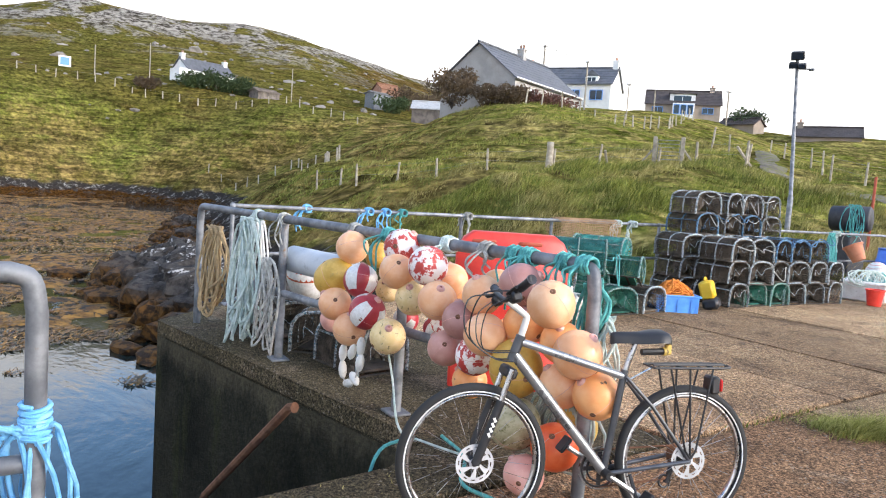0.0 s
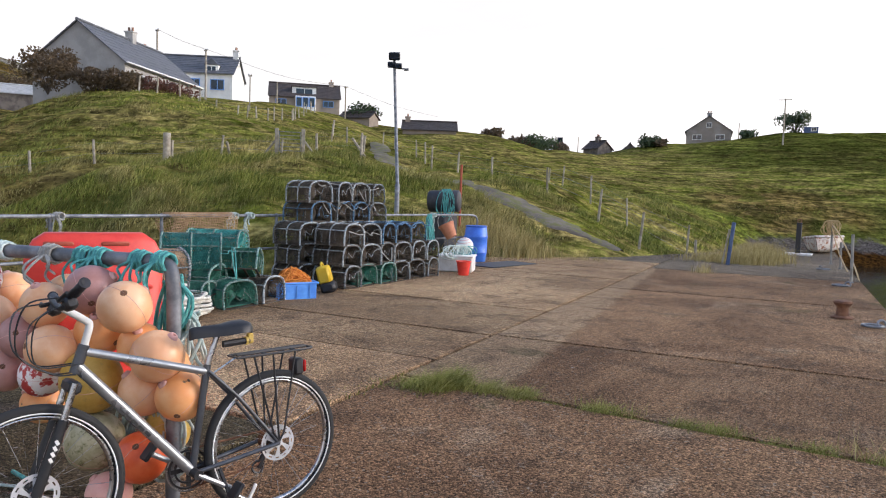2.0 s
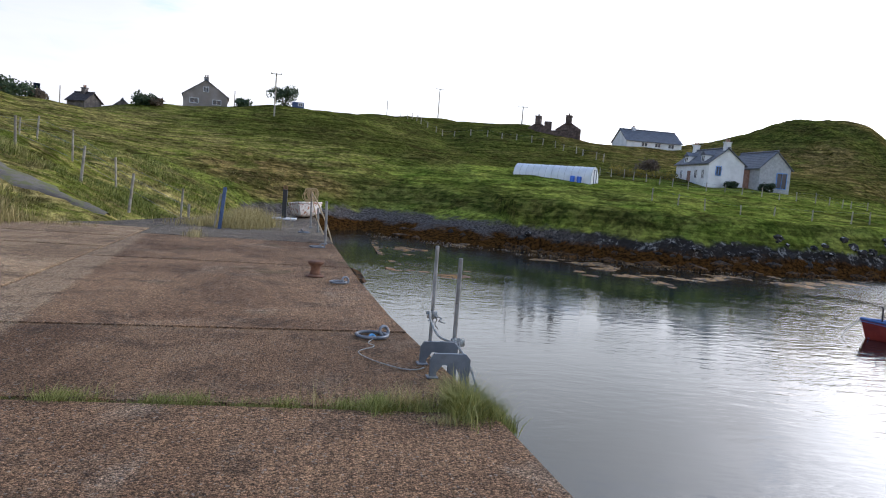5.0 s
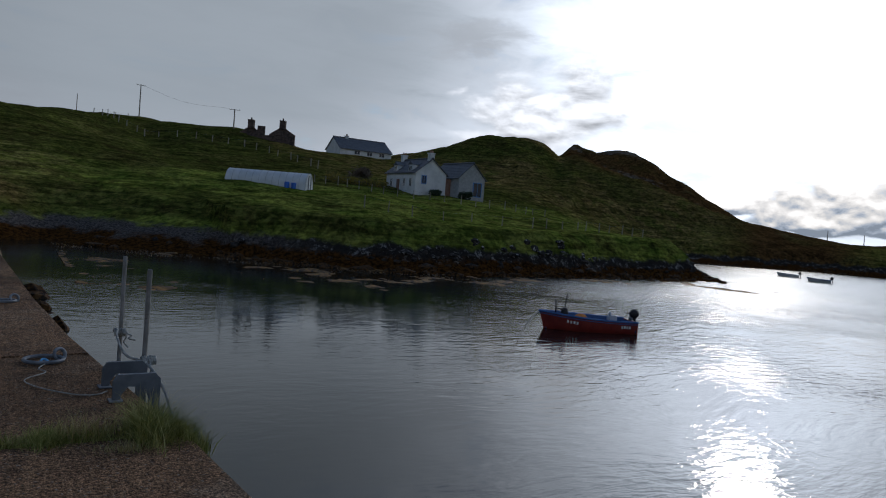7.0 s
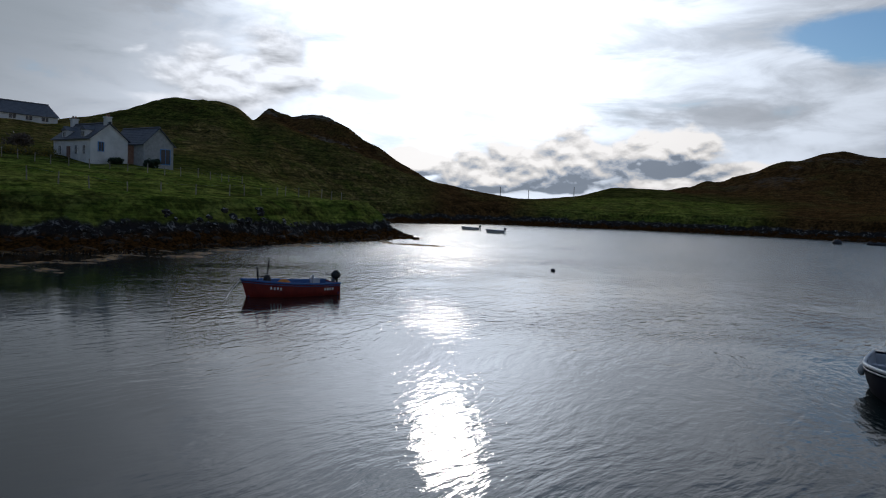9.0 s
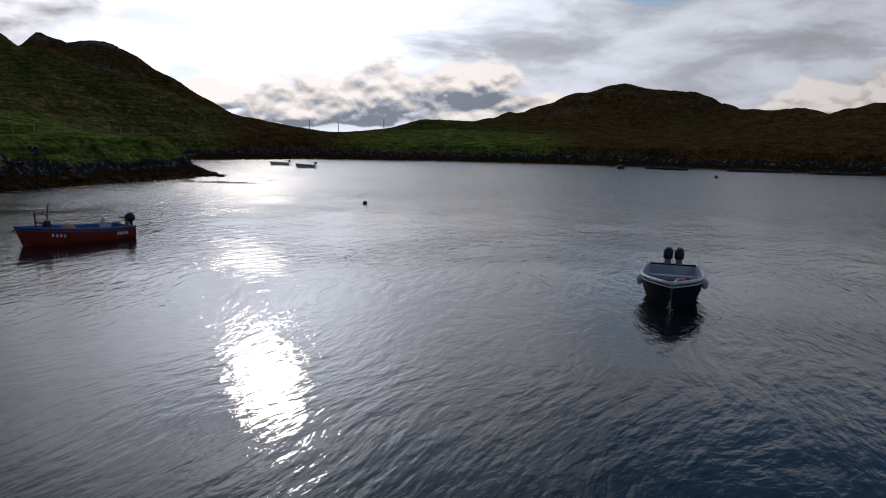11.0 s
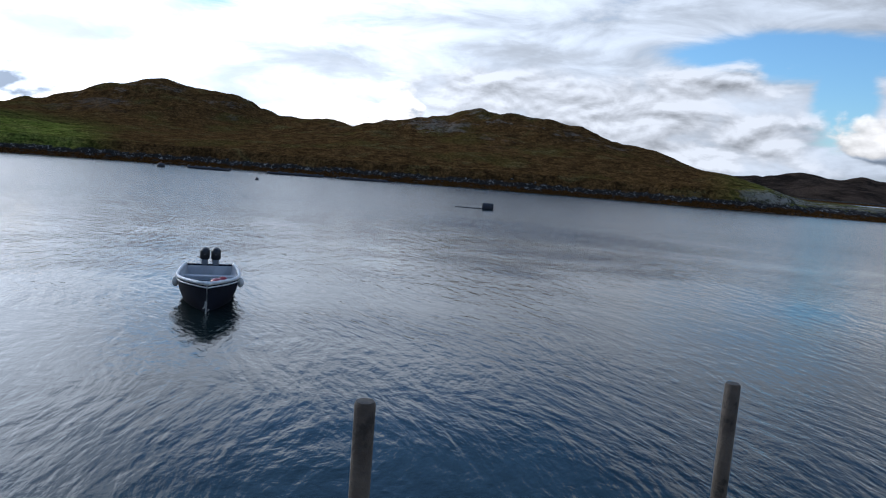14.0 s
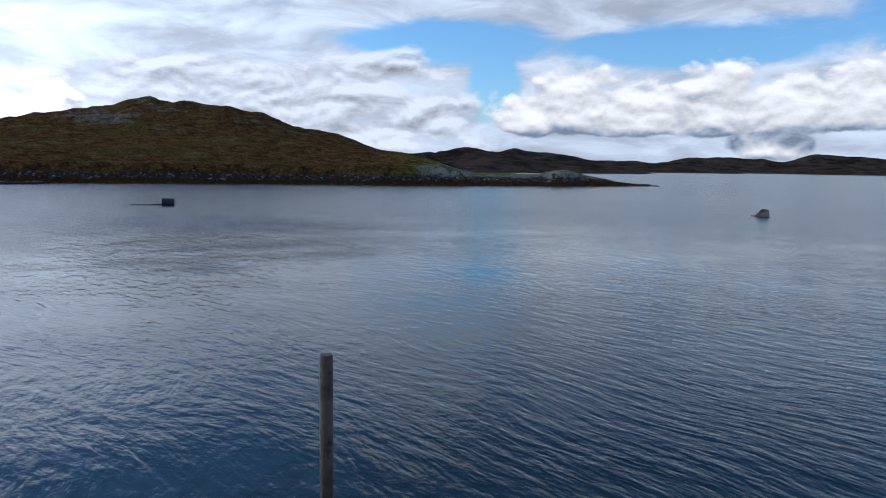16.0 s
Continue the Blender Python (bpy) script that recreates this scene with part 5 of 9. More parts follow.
def railing(label, line, top, mid, post_at, r=0.032, ends=(True, True), foot=True):
    """A pipe railing: a top rail bent down at its ends, a middle rail, posts with foot plates."""
    ob = thing("railing", label, "railing", group="railings")
    P = [Vector((x, y, top)) for x, y in line]
    pts = list(P)
    if ends[0]:
        pts = [Vector((P[0].x, P[0].y, 0.0)), Vector((P[0].x, P[0].y, top - 0.16))] + smooth_line([P[0] + Vector((0, 0, -0.12)), P[0].lerp(P[1], 0.012) + Vector((0, 0, -0.03)), P[0].lerp(P[1], 0.04)], 4) + P[1:]
    if ends[1]:
        q = P[-1]
        pts = pts[:-1] + smooth_line([P[-2].lerp(q, 0.94), P[-2].lerp(q, 0.985) + Vector((0, 0, -0.03)), q + Vector((0, 0, -0.14))], 4) + [Vector((q.x, q.y, 0.0))]
    part("top_rail", Shape().tube(pts, r, 10), MAT["galvanised"], ob, smooth=60)
    if mid:
        part("middle_rail", Shape().tube([(x, y, mid) for x, y in line], r * 0.9, 10), MAT["galvanised"], ob, smooth=60)
    for x, y in post_at:
        p = part("post", Shape().tube([(x, y, 0.0), (x, y, top)], r, 10).ball(r * 1.45, (x, y, top), n=10, rings=6), MAT["galvanised"], ob, smooth=60)
        if foot:
            part("foot_plate", Shape().box((0.17, 0.15, 0.018), (x, y, 0.012), chamfer=0.004), MAT["galvanised"], p, smooth=None)
    return ob


FRONT = [(-7.66, 1.2), (-5.97, 1.55), (-4.4, 1.88), (-2.86, 2.2)]
railing("galvanised pipe railing hung with buoys along the pier edge", FRONT, 1.21, 0.58, [(-5.97, 1.55), (-4.37, 1.885)], 0.036)
railing("galvanised pipe railing along the landward edge of the pier", [(-8.62, 1.75), (-8.72, 3.5), (-8.75, 8.0), (-8.72, 16.45)], 1.19, 0.62,
        [(-8.62, 1.75), (-8.72, 3.4), (-8.74, 5.0), (-8.75, 6.65), (-8.75, 9.0), (-8.74, 11.5), (-8.73, 14.0)], 0.025, (False, True))
ob = railing("galvanised hoop rail at the head of the steps with blue rope", [(-2.9, -1.6), (-2.89, -0.26)], 1.18, 0.52, [], 0.036)

# ---- bicycle ----


def bicycle(at):
    """x forward, y to its left; origin on the ground under the rear hub."""
    ob = thing("bicycle", "silver and dark grey hybrid bicycle leaning by the buoys", "bicycle", at)
    RH, FH, BB = Vector((0, 0, 0.347)), Vector((1.045, 0, 0.347)), Vector((0.405, 0, 0.285))
    ST, HT, HB = Vector((0.325, 0, 0.765)), Vector((0.845, 0, 0.915)), Vector((0.885, 0, 0.80))
    frame_ = part("frame", Shape().tube([BB, ST], 0.017, 10), MAT["frame_grey"], ob, "dark grey frame tubes", 60)
    part("head_tube", Shape().tube([HT, HB], 0.023, 10), MAT["frame_grey"], frame_, smooth=60)
    part("top_tube", Shape().tube([ST + Vector((0.01, 0, -0.03)), HT + Vector((-0.005, 0, -0.03))], 0.018, 10), MAT["frame_silver"], frame_, smooth=60)
    part("down_tube", Shape().tube([BB, HB + Vector((-0.01, 0, 0.03))], 0.024, 10), MAT["frame_silver"], frame_, smooth=60)
    # lettering too worn to read
    for i in range(5):
        c = BB.lerp(HB, 0.42 + 0.055 * i)
        part("mark", Shape().box((0.03, 0.002, 0.014), c + Vector((0, 0.0245, 0)), Euler((0, -0.87, 0))), MAT["black"], frame_, smooth=None)
    for s in (-1, 1):
        part("chain_stay", Shape().tube([BB + Vector((0, s * 0.03, 0)), BB.lerp(RH, 0.3) + Vector((0, s * 0.045, 0)), RH + Vector((0, s * 0.066, 0))], 0.011, 8), MAT["frame_grey"], frame_, smooth=60)
        part("seat_stay", Shape().tube([ST + Vector((0, s * 0.02, -0.03)), RH.lerp(ST, 0.6) + Vector((0, s * 0.05, 0)), RH + Vector((0, s * 0.066, 0))], 0.009, 8), MAT["frame_grey"], frame_, smooth=60)
    fork = part("fork", Shape().box((0.05, 0.14, 0.05), HB + Vector((0.012, 0, -0.05)), Euler((0, -0.3, 0)), 0.012), MAT["black"], ob)
    crown = HB + Vector((0.012, 0, -0.05))
    for s in (-1, 1):
        part("leg", Shape().tube([crown + Vector((0, s * 0.06, 0.02)), crown.lerp(FH, 0.35) + Vector((0, s * 0.06, 0))], 0.014, 8), MAT["steel"], fork, smooth=60)
        part("lower_leg", Shape().tube([crown.lerp(FH, 0.3) + Vector((0, s * 0.06, 0)), FH + Vector((0, s * 0.06, 0))], 0.021, 8), MAT["black"], fork, smooth=60)
    for i in range(4):
        c = crown.lerp(FH, 0.50 + 0.055 * i) + Vector((0, 0.081, 0))
        part("mark", Shape().box((0.020, 0.003, 0.012), c, Euler((0, -1.15, 0))), MAT["float_white"], fork, smooth=None)
    stem = part("stem", Shape().tube(smooth_line([HT, HT + Vector((-0.02, 0, 0.075)), HT + Vector((-0.005, 0, 0.10)), HT + Vector((0.075, 0, 0.155))], 3), 0.016, 10), MAT["float_white"], ob, "pale stem", 60)
    hb = HT + Vector((0.08, 0, 0.158))
    ends_ = [hb + Vector((-0.03, -0.30, 0.03)), hb + Vector((-0.015, 0.29, 0.115))]
    bar = part("handlebar", Shape().tube(smooth_line([ends_[0], hb.lerp(ends_[0], 0.5) + Vector((0.015, 0, 0)), hb, hb.lerp(ends_[1], 0.5) + Vector((0.015, 0, 0)), ends_[1]], 5), 0.013, 8), MAT["black"], ob, smooth=60)
    for e, sg in zip(ends_, (-1, 1)):
        part("grip", Shape().tube([e, e.lerp(hb, 0.42)], 0.019, 10).tube([e, e.lerp(hb, 0.03)], 0.022, 10), MAT["dark_rubber"], bar, smooth=60)
        c = e.lerp(hb, 0.52)
        part("brake_lever", Shape().tube(smooth_line([c, c + Vector((0.055, sg * 0.02, -0.015)), e.lerp(hb, 0.15) + Vector((0.05, 0, -0.02))], 4), 0.007, 6), MAT["black"], bar, smooth=60)
        part("shifter", Shape().box((0.05, 0.06, 0.05), c + Vector((0.01, 0, -0.03)), Euler((0.3, 0.2, 0.1)), 0.012), MAT["black"], bar)
        part("cable", Shape().tube(smooth_line([c + Vector((0.03, 0, 0.0)), c + Vector((0.16, -sg * 0.02, -0.03)), hb + Vector((0.17, sg * 0.03, -0.16)), hb + Vector((0.05, sg * 0.02, -0.26)), HB + Vector((0.0, sg * 0.03, 0.0))], 6), 0.0035, 6), MAT["black"], bar, smooth=60)
        part("gear_cable", Shape().tube(smooth_line([c + Vector((0.03, 0, -0.03)), c + Vector((0.12, -sg * 0.05, -0.10)), hb + Vector((0.10, sg * 0.02, -0.22)), HB + Vector((-0.03, sg * 0.02, 0.04))], 6), 0.003, 6), MAT["black"], bar, smooth=60)
    part("seat_post", Shape().tube([ST, Vector((0.275, 0, 0.90))], 0.0145, 8), MAT["steel"], ob, smooth=60)
    sv, sf = [], []
    for i, (x, w, z) in enumerate(((0.12, 0.05, 0.940), (0.15, 0.082, 0.952), (0.20, 0.078, 0.950), (0.26, 0.050, 0.940), (0.33, 0.026, 0.938), (0.39, 0.020, 0.936), (0.405, 0.010, 0.930))):
        for j in range(9):
            a = math.pi * j / 8
            sv.append((x, -w * 1.12 * math.cos(a), z - 0.045 + 0.052 * math.sin(a) ** 0.6))
        if i:
            sf += [((i - 1) * 9 + j, i * 9 + j, i * 9 + j + 1, (i - 1) * 9 + j + 1) for j in range(8)]
    saddle = part("saddle", Shape().add(sv, sf + [tuple(range(9)), tuple(range(62, 53, -1))] + [(i * 9, i * 9 + 8, i * 9 + 17, i * 9 + 9) for i in range(6)]), MAT["black"], ob, "black padded saddle", 60)
    for s in (-1, 1):
        part("saddle_rail", Shape().tube([(0.16, s * 0.022, 0.915), (0.27, s * 0.022, 0.900), (0.36, s * 0.02, 0.905)], 0.004, 6), MAT["steel"], saddle)
    pump = part("lamp_bracket", Shape().tube([(0.26, 0.03, 0.855), (0.13, 0.03, 0.86)], 0.016, 8), MAT["black"], ob)
    part("band", Shape().tube([(0.15, 0.03, 0.859), (0.138, 0.03, 0.8595)], 0.021, 8).box((0.03, 0.025, 0.05), (0.125, 0.03, 0.87), None, 0.006), MAT["amber"], pump)
    # wheels
    spoke_mesh = Shape().tube([(0.030, 0, 0.028), (0.303, 0, 0.004)], 0.0012, 4).mesh("spoke")
    spoke_mesh.materials.append(MAT["steel"])
    rotor = Shape()                       # hub, raked arms and a slotted rim in one plate
    radii, N = (0.014, 0.025, 0.064, 0.071, 0.077, 0.087), 48
    for z in (-0.0015, 0.0015):
        rotor.v += [(q * math.cos(2 * math.pi * j / N + q * 6), q * math.sin(2 * math.pi * j / N + q * 6), z) for q in radii for j in range(N)]
    for i in range(5):
        for j in range(N):
            if (i == 1 and j % 8 > 2) or (i == 3 and j % 4 < 2):
                continue
            q = (i * N + j, i * N + (j + 1) % N, (i + 1) * N + (j + 1) % N, (i + 1) * N + j)
            rotor.f += [q, tuple(v + 6 * N for v in q[::-1])]
    rotor.f += [(5 * N + j, 5 * N + (j + 1) % N, 11 * N + (j + 1) % N, 11 * N + j) for j in range(N)]
    rotor_mesh = rotor.mesh("brake_disc")
    flatten = Matrix.Rotation(radians(90), 4, "X")
    for nm, c in (("wheel", FH), ("wheel", RH)):
        w = thing("wheel", "", "", Matrix.Translation(c) @ flatten)
        w.parent = ob
        part("tyre", Shape().ring(0.327, 0.0225, n=64, k=10), MAT["tyre"], w, smooth=60)
        part("tyre_band", Shape().ring(0.314, 0.0035, (0, 0, -0.0190), n=64, k=5), MAT["float_white"], w, "pale reflective tyre band", 60)
        part("rim", Shape().ring(0.298, 0.0115, n=64, k=8), MAT["steel"], w, smooth=60)
        part("hub", Shape().lathe([(0.010, -0.06), (0.028, -0.034), (0.028, -0.028), (0.014, -0.024), (0.014, 0.024), (0.028, 0.028), (0.028, 0.034), (0.010, 0.06)], 14), MAT["black"], w)
        part("brake_disc", rotor_mesh, MAT["disc"], w, "drilled steel brake disc", smooth=None, at=Matrix.Translation((0, 0, -0.052)))
        for i in range(28):
            part("spoke", spoke_mesh, None, w, at=Matrix.Rotation(2 * math.pi * i / 28 + 0.1, 4, "Z") @ Matrix.Diagonal((1, 1, -1 if i % 2 else 1, 1)), smooth=None)
        part("reflector", Shape().box((0.018, 0.075, 0.012), (0, -0.25, -0.02), None, 0.004), MAT["float_white"], w, at=Matrix.Rotation(0.5, 4, "Z"))
    # drive
    crank = part("chainring", Shape().ring(0.088, 0.006, n=40, k=4).ring(0.062, 0.006, n=30, k=4).box((0.16, 0.02, 0.006)).box((0.02, 0.16, 0.006)), MAT["black"], ob, at=Matrix.Translation(BB + Vector((0, -0.045, 0))) @ flatten)
    part("chain_guard", Shape().ring(0.10, 0.004, n=40, k=4), MAT["steel"], crank)
    for s, a in ((1, -0.55), (-1, math.pi - 0.55)):
        tip = BB + Vector((math.cos(a) * -0.17, s * 0.085, math.sin(a) * 0.17))
        arm = part("crank_arm", Shape().tube([BB + Vector((0, s * 0.07, 0)), tip], 0.012, 8), MAT["frame_silver"], ob)
        part("pedal", Shape().box((0.085, 0.075, 0.020), tip + Vector((0, s * 0.055, 0)), Euler((0, 0.9, 0)), 0.006), MAT["black"], arm)
    part("chain", Shape().tube([BB + Vector((0, -0.045, 0.09)), RH + Vector((0, -0.045, 0.045))], 0.005, 5).tube([BB + Vector((0, -0.045, -0.09)), RH + Vector((0.06, -0.045, -0.12)), RH + Vector((0, -0.045, -0.045))], 0.005, 5), MAT["rust"], ob)
    part("derailleur", Shape().tube([RH + Vector((0.01, -0.05, -0.03)), RH + Vector((0.05, -0.05, -0.14))], 0.014, 6).ring(0.03, 0.006, RH + Vector((0.06, -0.045, -0.13)), Euler((radians(90), 0, 0)), 14, 4), MAT["black"], ob)
    part("cassette", Shape().lathe([(0.055, 0.0), (0.055, 0.006), (0.035, 0.02)], 20, RH + Vector((0, -0.055, 0)), Euler((radians(-90), 0, 0))), MAT["rust"], ob)
    part("bottom_bracket", Shape().tube([BB + Vector((0, -0.05, 0)), BB + Vector((0, 0.08, 0))], 0.022, 10), MAT["black"], ob)
    part("kickstand", Shape().tube([(0.30, 0.06, 0.29), (0.24, 0.16, 0.015)], 0.009, 6), MAT["black"], ob)
    rack = part("luggage_rack", Shape().tube(smooth_line([(0.20, 0.055, 0.785), (-0.16, 0.06, 0.79), (-0.20, 0, 0.792), (-0.16, -0.06, 0.79), (0.20, -0.055, 0.785)], 5), 0.006, 6)
                .tube([(0.2, -0.055, 0.785), (0.2, 0.055, 0.785)], 0.005, 6).tube([(0.05, -0.058, 0.787), (0.05, 0.058, 0.787)], 0.005, 6).tube([(-0.1, -0.06, 0.79), (-0.1, 0.06, 0.79)], 0.005, 6)
                .tube([(0.18, 0, 0.79), (-0.19, 0, 0.795)], 0.007, 6), MAT["black"], ob, "black tubular luggage rack")
    for s in (-1, 1):
        for x in (0.12, 0.02, -0.10):
            part("strut", Shape().tube([(x, s * 0.06, 0.785), (x * 0.25, s * 0.072, 0.40), (0, s * 0.072, 0.36)], 0.005, 6), MAT["black"], rack)
    part("stay", Shape().tube([(0.2, 0.03, 0.785), ST + Vector((0, 0.02, -0.05))], 0.004, 6), MAT["steel"], rack)
    box = part("rear_light", Shape().box((0.05, 0.08, 0.085), (-0.135, 0, 0.70), None, 0.01), MAT["black"], ob)
    part("lens", Shape().box((0.02, 0.075, 0.06), (-0.168, 0, 0.70), None, 0.008), MAT["red_lens"], box)
    return ob


B0, B1 = Vector((-2.395, 2.43, 0)), Vector((-2.735, 1.40, 0))
bicycle(Matrix.Translation(B0) @ Matrix.Rotation(math.atan2(B1.y - B0.y, B1.x - B0.x), 4, "Z") @ Matrix.Rotation(radians(4), 4, "X"))

# ---- buoys on the railing ----


def buoy_mesh(name, mat, stretch=1.0, band=None):
    """A moulded fishing buoy of unit radius: a ball with a seam, a dimple and rope holes."""
    s = Shape().ball(1.0, scale=(1, 1, stretch), n=28, rings=18)
    me = s.mesh(name, 180)
    me.materials.append(mat)
    return me


BUOY = {k: buoy_mesh("buoy_" + k, MAT[m], st) for k, m, st in (("pink", "pink", 1), ("peach", "peach", 1), ("orange", "orange", 1), ("mauve", "mauve", 1), ("mustard", "mustard", 1.25),
        ("stained", "stained", 1), ("mossy", "mossy", 1.15), ("red_orange", "red_orange", 1), ("red_white", "red_white", 1), ("maroon", "maroon", 1), ("white", "float_white", 1), ("yellow", "mustard", 1.1))}
EYE = Shape().lathe([(0.22, 0.97), (0.19, 1.05), (0.14, 1.10), (0.07, 1.10), (0.06, 1.0)], 14).mesh("eye", 60)
SEAM = Shape().ring(0.998, 0.010, n=40, k=5).mesh("seam", 60)
# a solid cap whose dark colour stands in for the shaded rope hole
HOLE = Shape().lathe([(0.02, 1.004), (0.11, 1.0), (0.13, 0.985), (0.10, 0.955)][::-1], 10).mesh("hole", 60)
PANEL = Shape()
for i_ in range(4):
    P0 = len(PANEL.v)
    for r_ in range(7):
        for c_ in range(5):
            th, ph = radians(38 + r_ * 17), radians(i_ * 90 + (c_ - 2) * 12)
            PANEL.v.append((1.012 * math.sin(th) * math.cos(ph), 1.012 * math.sin(th) * math.sin(ph), 1.012 * math.cos(th)))
    PANEL.f += [(P0 + r_ * 5 + c_, P0 + r_ * 5 + 5 + c_, P0 + r_ * 5 + 6 + c_, P0 + r_ * 5 + 1 + c_) for r_ in range(6) for c_ in range(4)]
PANEL = PANEL.mesh("panel", 180)
BUOY_LABELS = {"pink": "faded pink round plastic buoy", "peach": "sun-bleached peach round plastic buoy", "orange": "weathered orange plastic buoy with dark stains", "mauve": "dusky mauve plastic buoy",
               "mustard": "mustard yellow oval net buoy", "stained": "yellowed plastic buoy spotted with dark stains", "mossy": "pale mossy oval buoy", "red_orange": "bright red-orange round buoy",
               "red_white": "worn red and white painted buoy", "maroon": "maroon buoy with white panels", "yellow": "ochre yellow round buoy"}
rnd = random.Random(4)


def buoys(kind, places):
    for x, y, z, r in places:
        turn = Euler((rnd.uniform(-0.9, 0.9), rnd.uniform(-0.9, 0.9), rnd.uniform(0, 6.28)))
        b = thing("buoy", BUOY_LABELS[kind] + " among others on the railing", "buoy", Matrix.LocRotScale((x, y, z), turn, (r * 1.07, r * 1.07, r * 1.07)), "buoys hung on the railing")
        part("body", BUOY[kind], None, b, smooth=None)
        part("eye", EYE, BUOY[kind].materials[0], b, smooth=None)
        part("seam", SEAM, BUOY[kind].materials[0], b, smooth=None)
        for a in (radians(90), radians(-90)):
            part("hole", HOLE, MAT["rust"], b, at=Matrix.Rotation(a, 4, "X") @ Matrix.Rotation(0.3, 4, "Y"), smooth=None)
        if kind == "maroon":
            part("panel", PANEL, MAT["float_white"], b, "white painted panels", smooth=None)


buoys("pink", [(-5.3, 1.9, 1.04, 0.09), (-5.25, 1.75, 0.49, 0.1), (-3.68, 1.83, 0.62, 0.1)])
buoys("peach", [(-4.85, 1.7, 1.09, 0.11), (-4.16, 1.72, 1.01, 0.105), (-4.82, 1.58, 0.69, 0.11), (-3.76, 1.8, 0.89, 0.11), (-3.41, 1.88, 0.98, 0.105),
                (-2.93, 1.98, 1.01, 0.115), (-4.65, 1.63, 0.54, 0.11), (-3.31, 1.85, 0.78, 0.11), (-2.76, 2.03, 0.79, 0.115), (-2.88, 2.05, 0.60, 0.11)])
buoys("yellow", [(-4.9, 1.93, 1.03, 0.085), (-3.14, 1.95, 0.63, 0.135)])
buoys("red_white", [(-4.3, 1.82, 1.15, 0.115), (-3.9, 1.8, 1.08, 0.115), (-3.47, 1.9, 0.62, 0.105)])
buoys("mustard", [(-4.92, 1.6, 0.87, 0.12), (-2.97, 2.26, 0.35, 0.1)])
buoys("maroon", [(-4.58, 1.66, 0.89, 0.11), (-4.44, 1.66, 0.70, 0.115), (-4.47, 1.97, 0.63, 0.085), (-4.17, 2.04, 0.63, 0.08)])
buoys("stained", [(-4.75, 1.96, 0.80, 0.09), (-4.09, 1.81, 0.85, 0.105), (-4.21, 1.71, 0.58, 0.11)])
buoys("orange", [(-4.08, 2.11, 0.91, 0.09), (-3.67, 2.01, 0.41, 0.1), (-3.2, 2.03, 0.85, 0.11), (-2.97, 2.10, 0.80, 0.105), (-2.68, 2.10, 0.60, 0.11)])
buoys("mauve", [(-3.22, 2.0, 1.06, 0.115), (-3.56, 1.85, 0.81, 0.105)])
buoys("mossy", [(-3.13, 1.96, 0.33, 0.13)])
buoys("red_orange", [(-2.86, 2.02, 0.29, 0.115)])
buoys("pink", [(-2.99, 1.94, 0.105, 0.1)])
buoys("peach", [(-3.98, 2.02, 0.98, 0.10), (-4.6, 1.98, 0.95, 0.09), (-3.55, 2.08, 1.0, 0.10)])
buoys("orange", [(-4.38, 1.95, 0.86, 0.09), (-3.45, 2.06, 0.72, 0.10), (-2.92, 2.22, 0.68, 0.10)])
buoys("mauve", [(-5.12, 1.93, 0.60, 0.09)])
buoys("red_white", [(-4.02, 2.02, 0.70, 0.09)])

# the fender tube and the loop of net floats
MAT["fender_white"] = surface("fender_white", (0.50, 0.54, 0.58), (0.64, 0.67, 0.70), 3.0, 0.6, 0.1, 60.0, 0, (0.36, 0.38, 0.40), (0.58, 0.7))
f = thing("fender", "long pale blue-white cylindrical boat fender", "fender")
part("body", Shape().lathe([(0.03, -0.02), (0.09, 0), (0.115, 0.04), (0.115, 0.84), (0.09, 0.88), (0.03, 0.90)], 24, (-6.13, 1.67, 0.86), Euler((radians(91), 0, radians(106)))), MAT["fender_white"], f)
fl = thing("float_string", "loop of small cream net floats on a cord", "float")
for x, z, t in ((-4.72, 0.36, 0.1), (-4.71, 0.24, -0.2), (-4.6, 0.17, 1.3), (-4.50, 0.23, 2.0), (-4.42, 0.36, 0.15), (-4.42, 0.47, 0.0), (-4.56, 0.40, 0.5)):
    part("float", Shape().ball(0.03, (x, 1.62, z), (1, 1, 2.2), 10, 8, Euler((0, t, 0))), MAT["float_white"], fl)
part("cord", Shape().tube(smooth_line([(-4.58, 1.75, 0.62), (-4.73, 1.62, 0.4), (-4.7, 1.62, 0.2), (-4.55, 1.62, 0.16), (-4.42, 1.62, 0.35), (-4.43, 1.68, 0.6)], 5), 0.006, 5), MAT["rope_grey"], fl)

big_ = thing("buoy", "large white and faded pink oval buoy behind the railing", "buoy", Matrix.LocRotScale((-6.45, 1.95, 0.66), Euler((0.3, 0.2, 0.4)), (0.20, 0.20, 0.25)))
part("body", BUOY["white"], None, big_, smooth=None)
part("cap", Shape().lathe([(1.005, 0.1), (0.88, 0.50), (0.61, 0.81), (0.2, 0.995)], 24).mesh("cap", 180), MAT["red_orange"], big_, "faded orange cap", smooth=None)

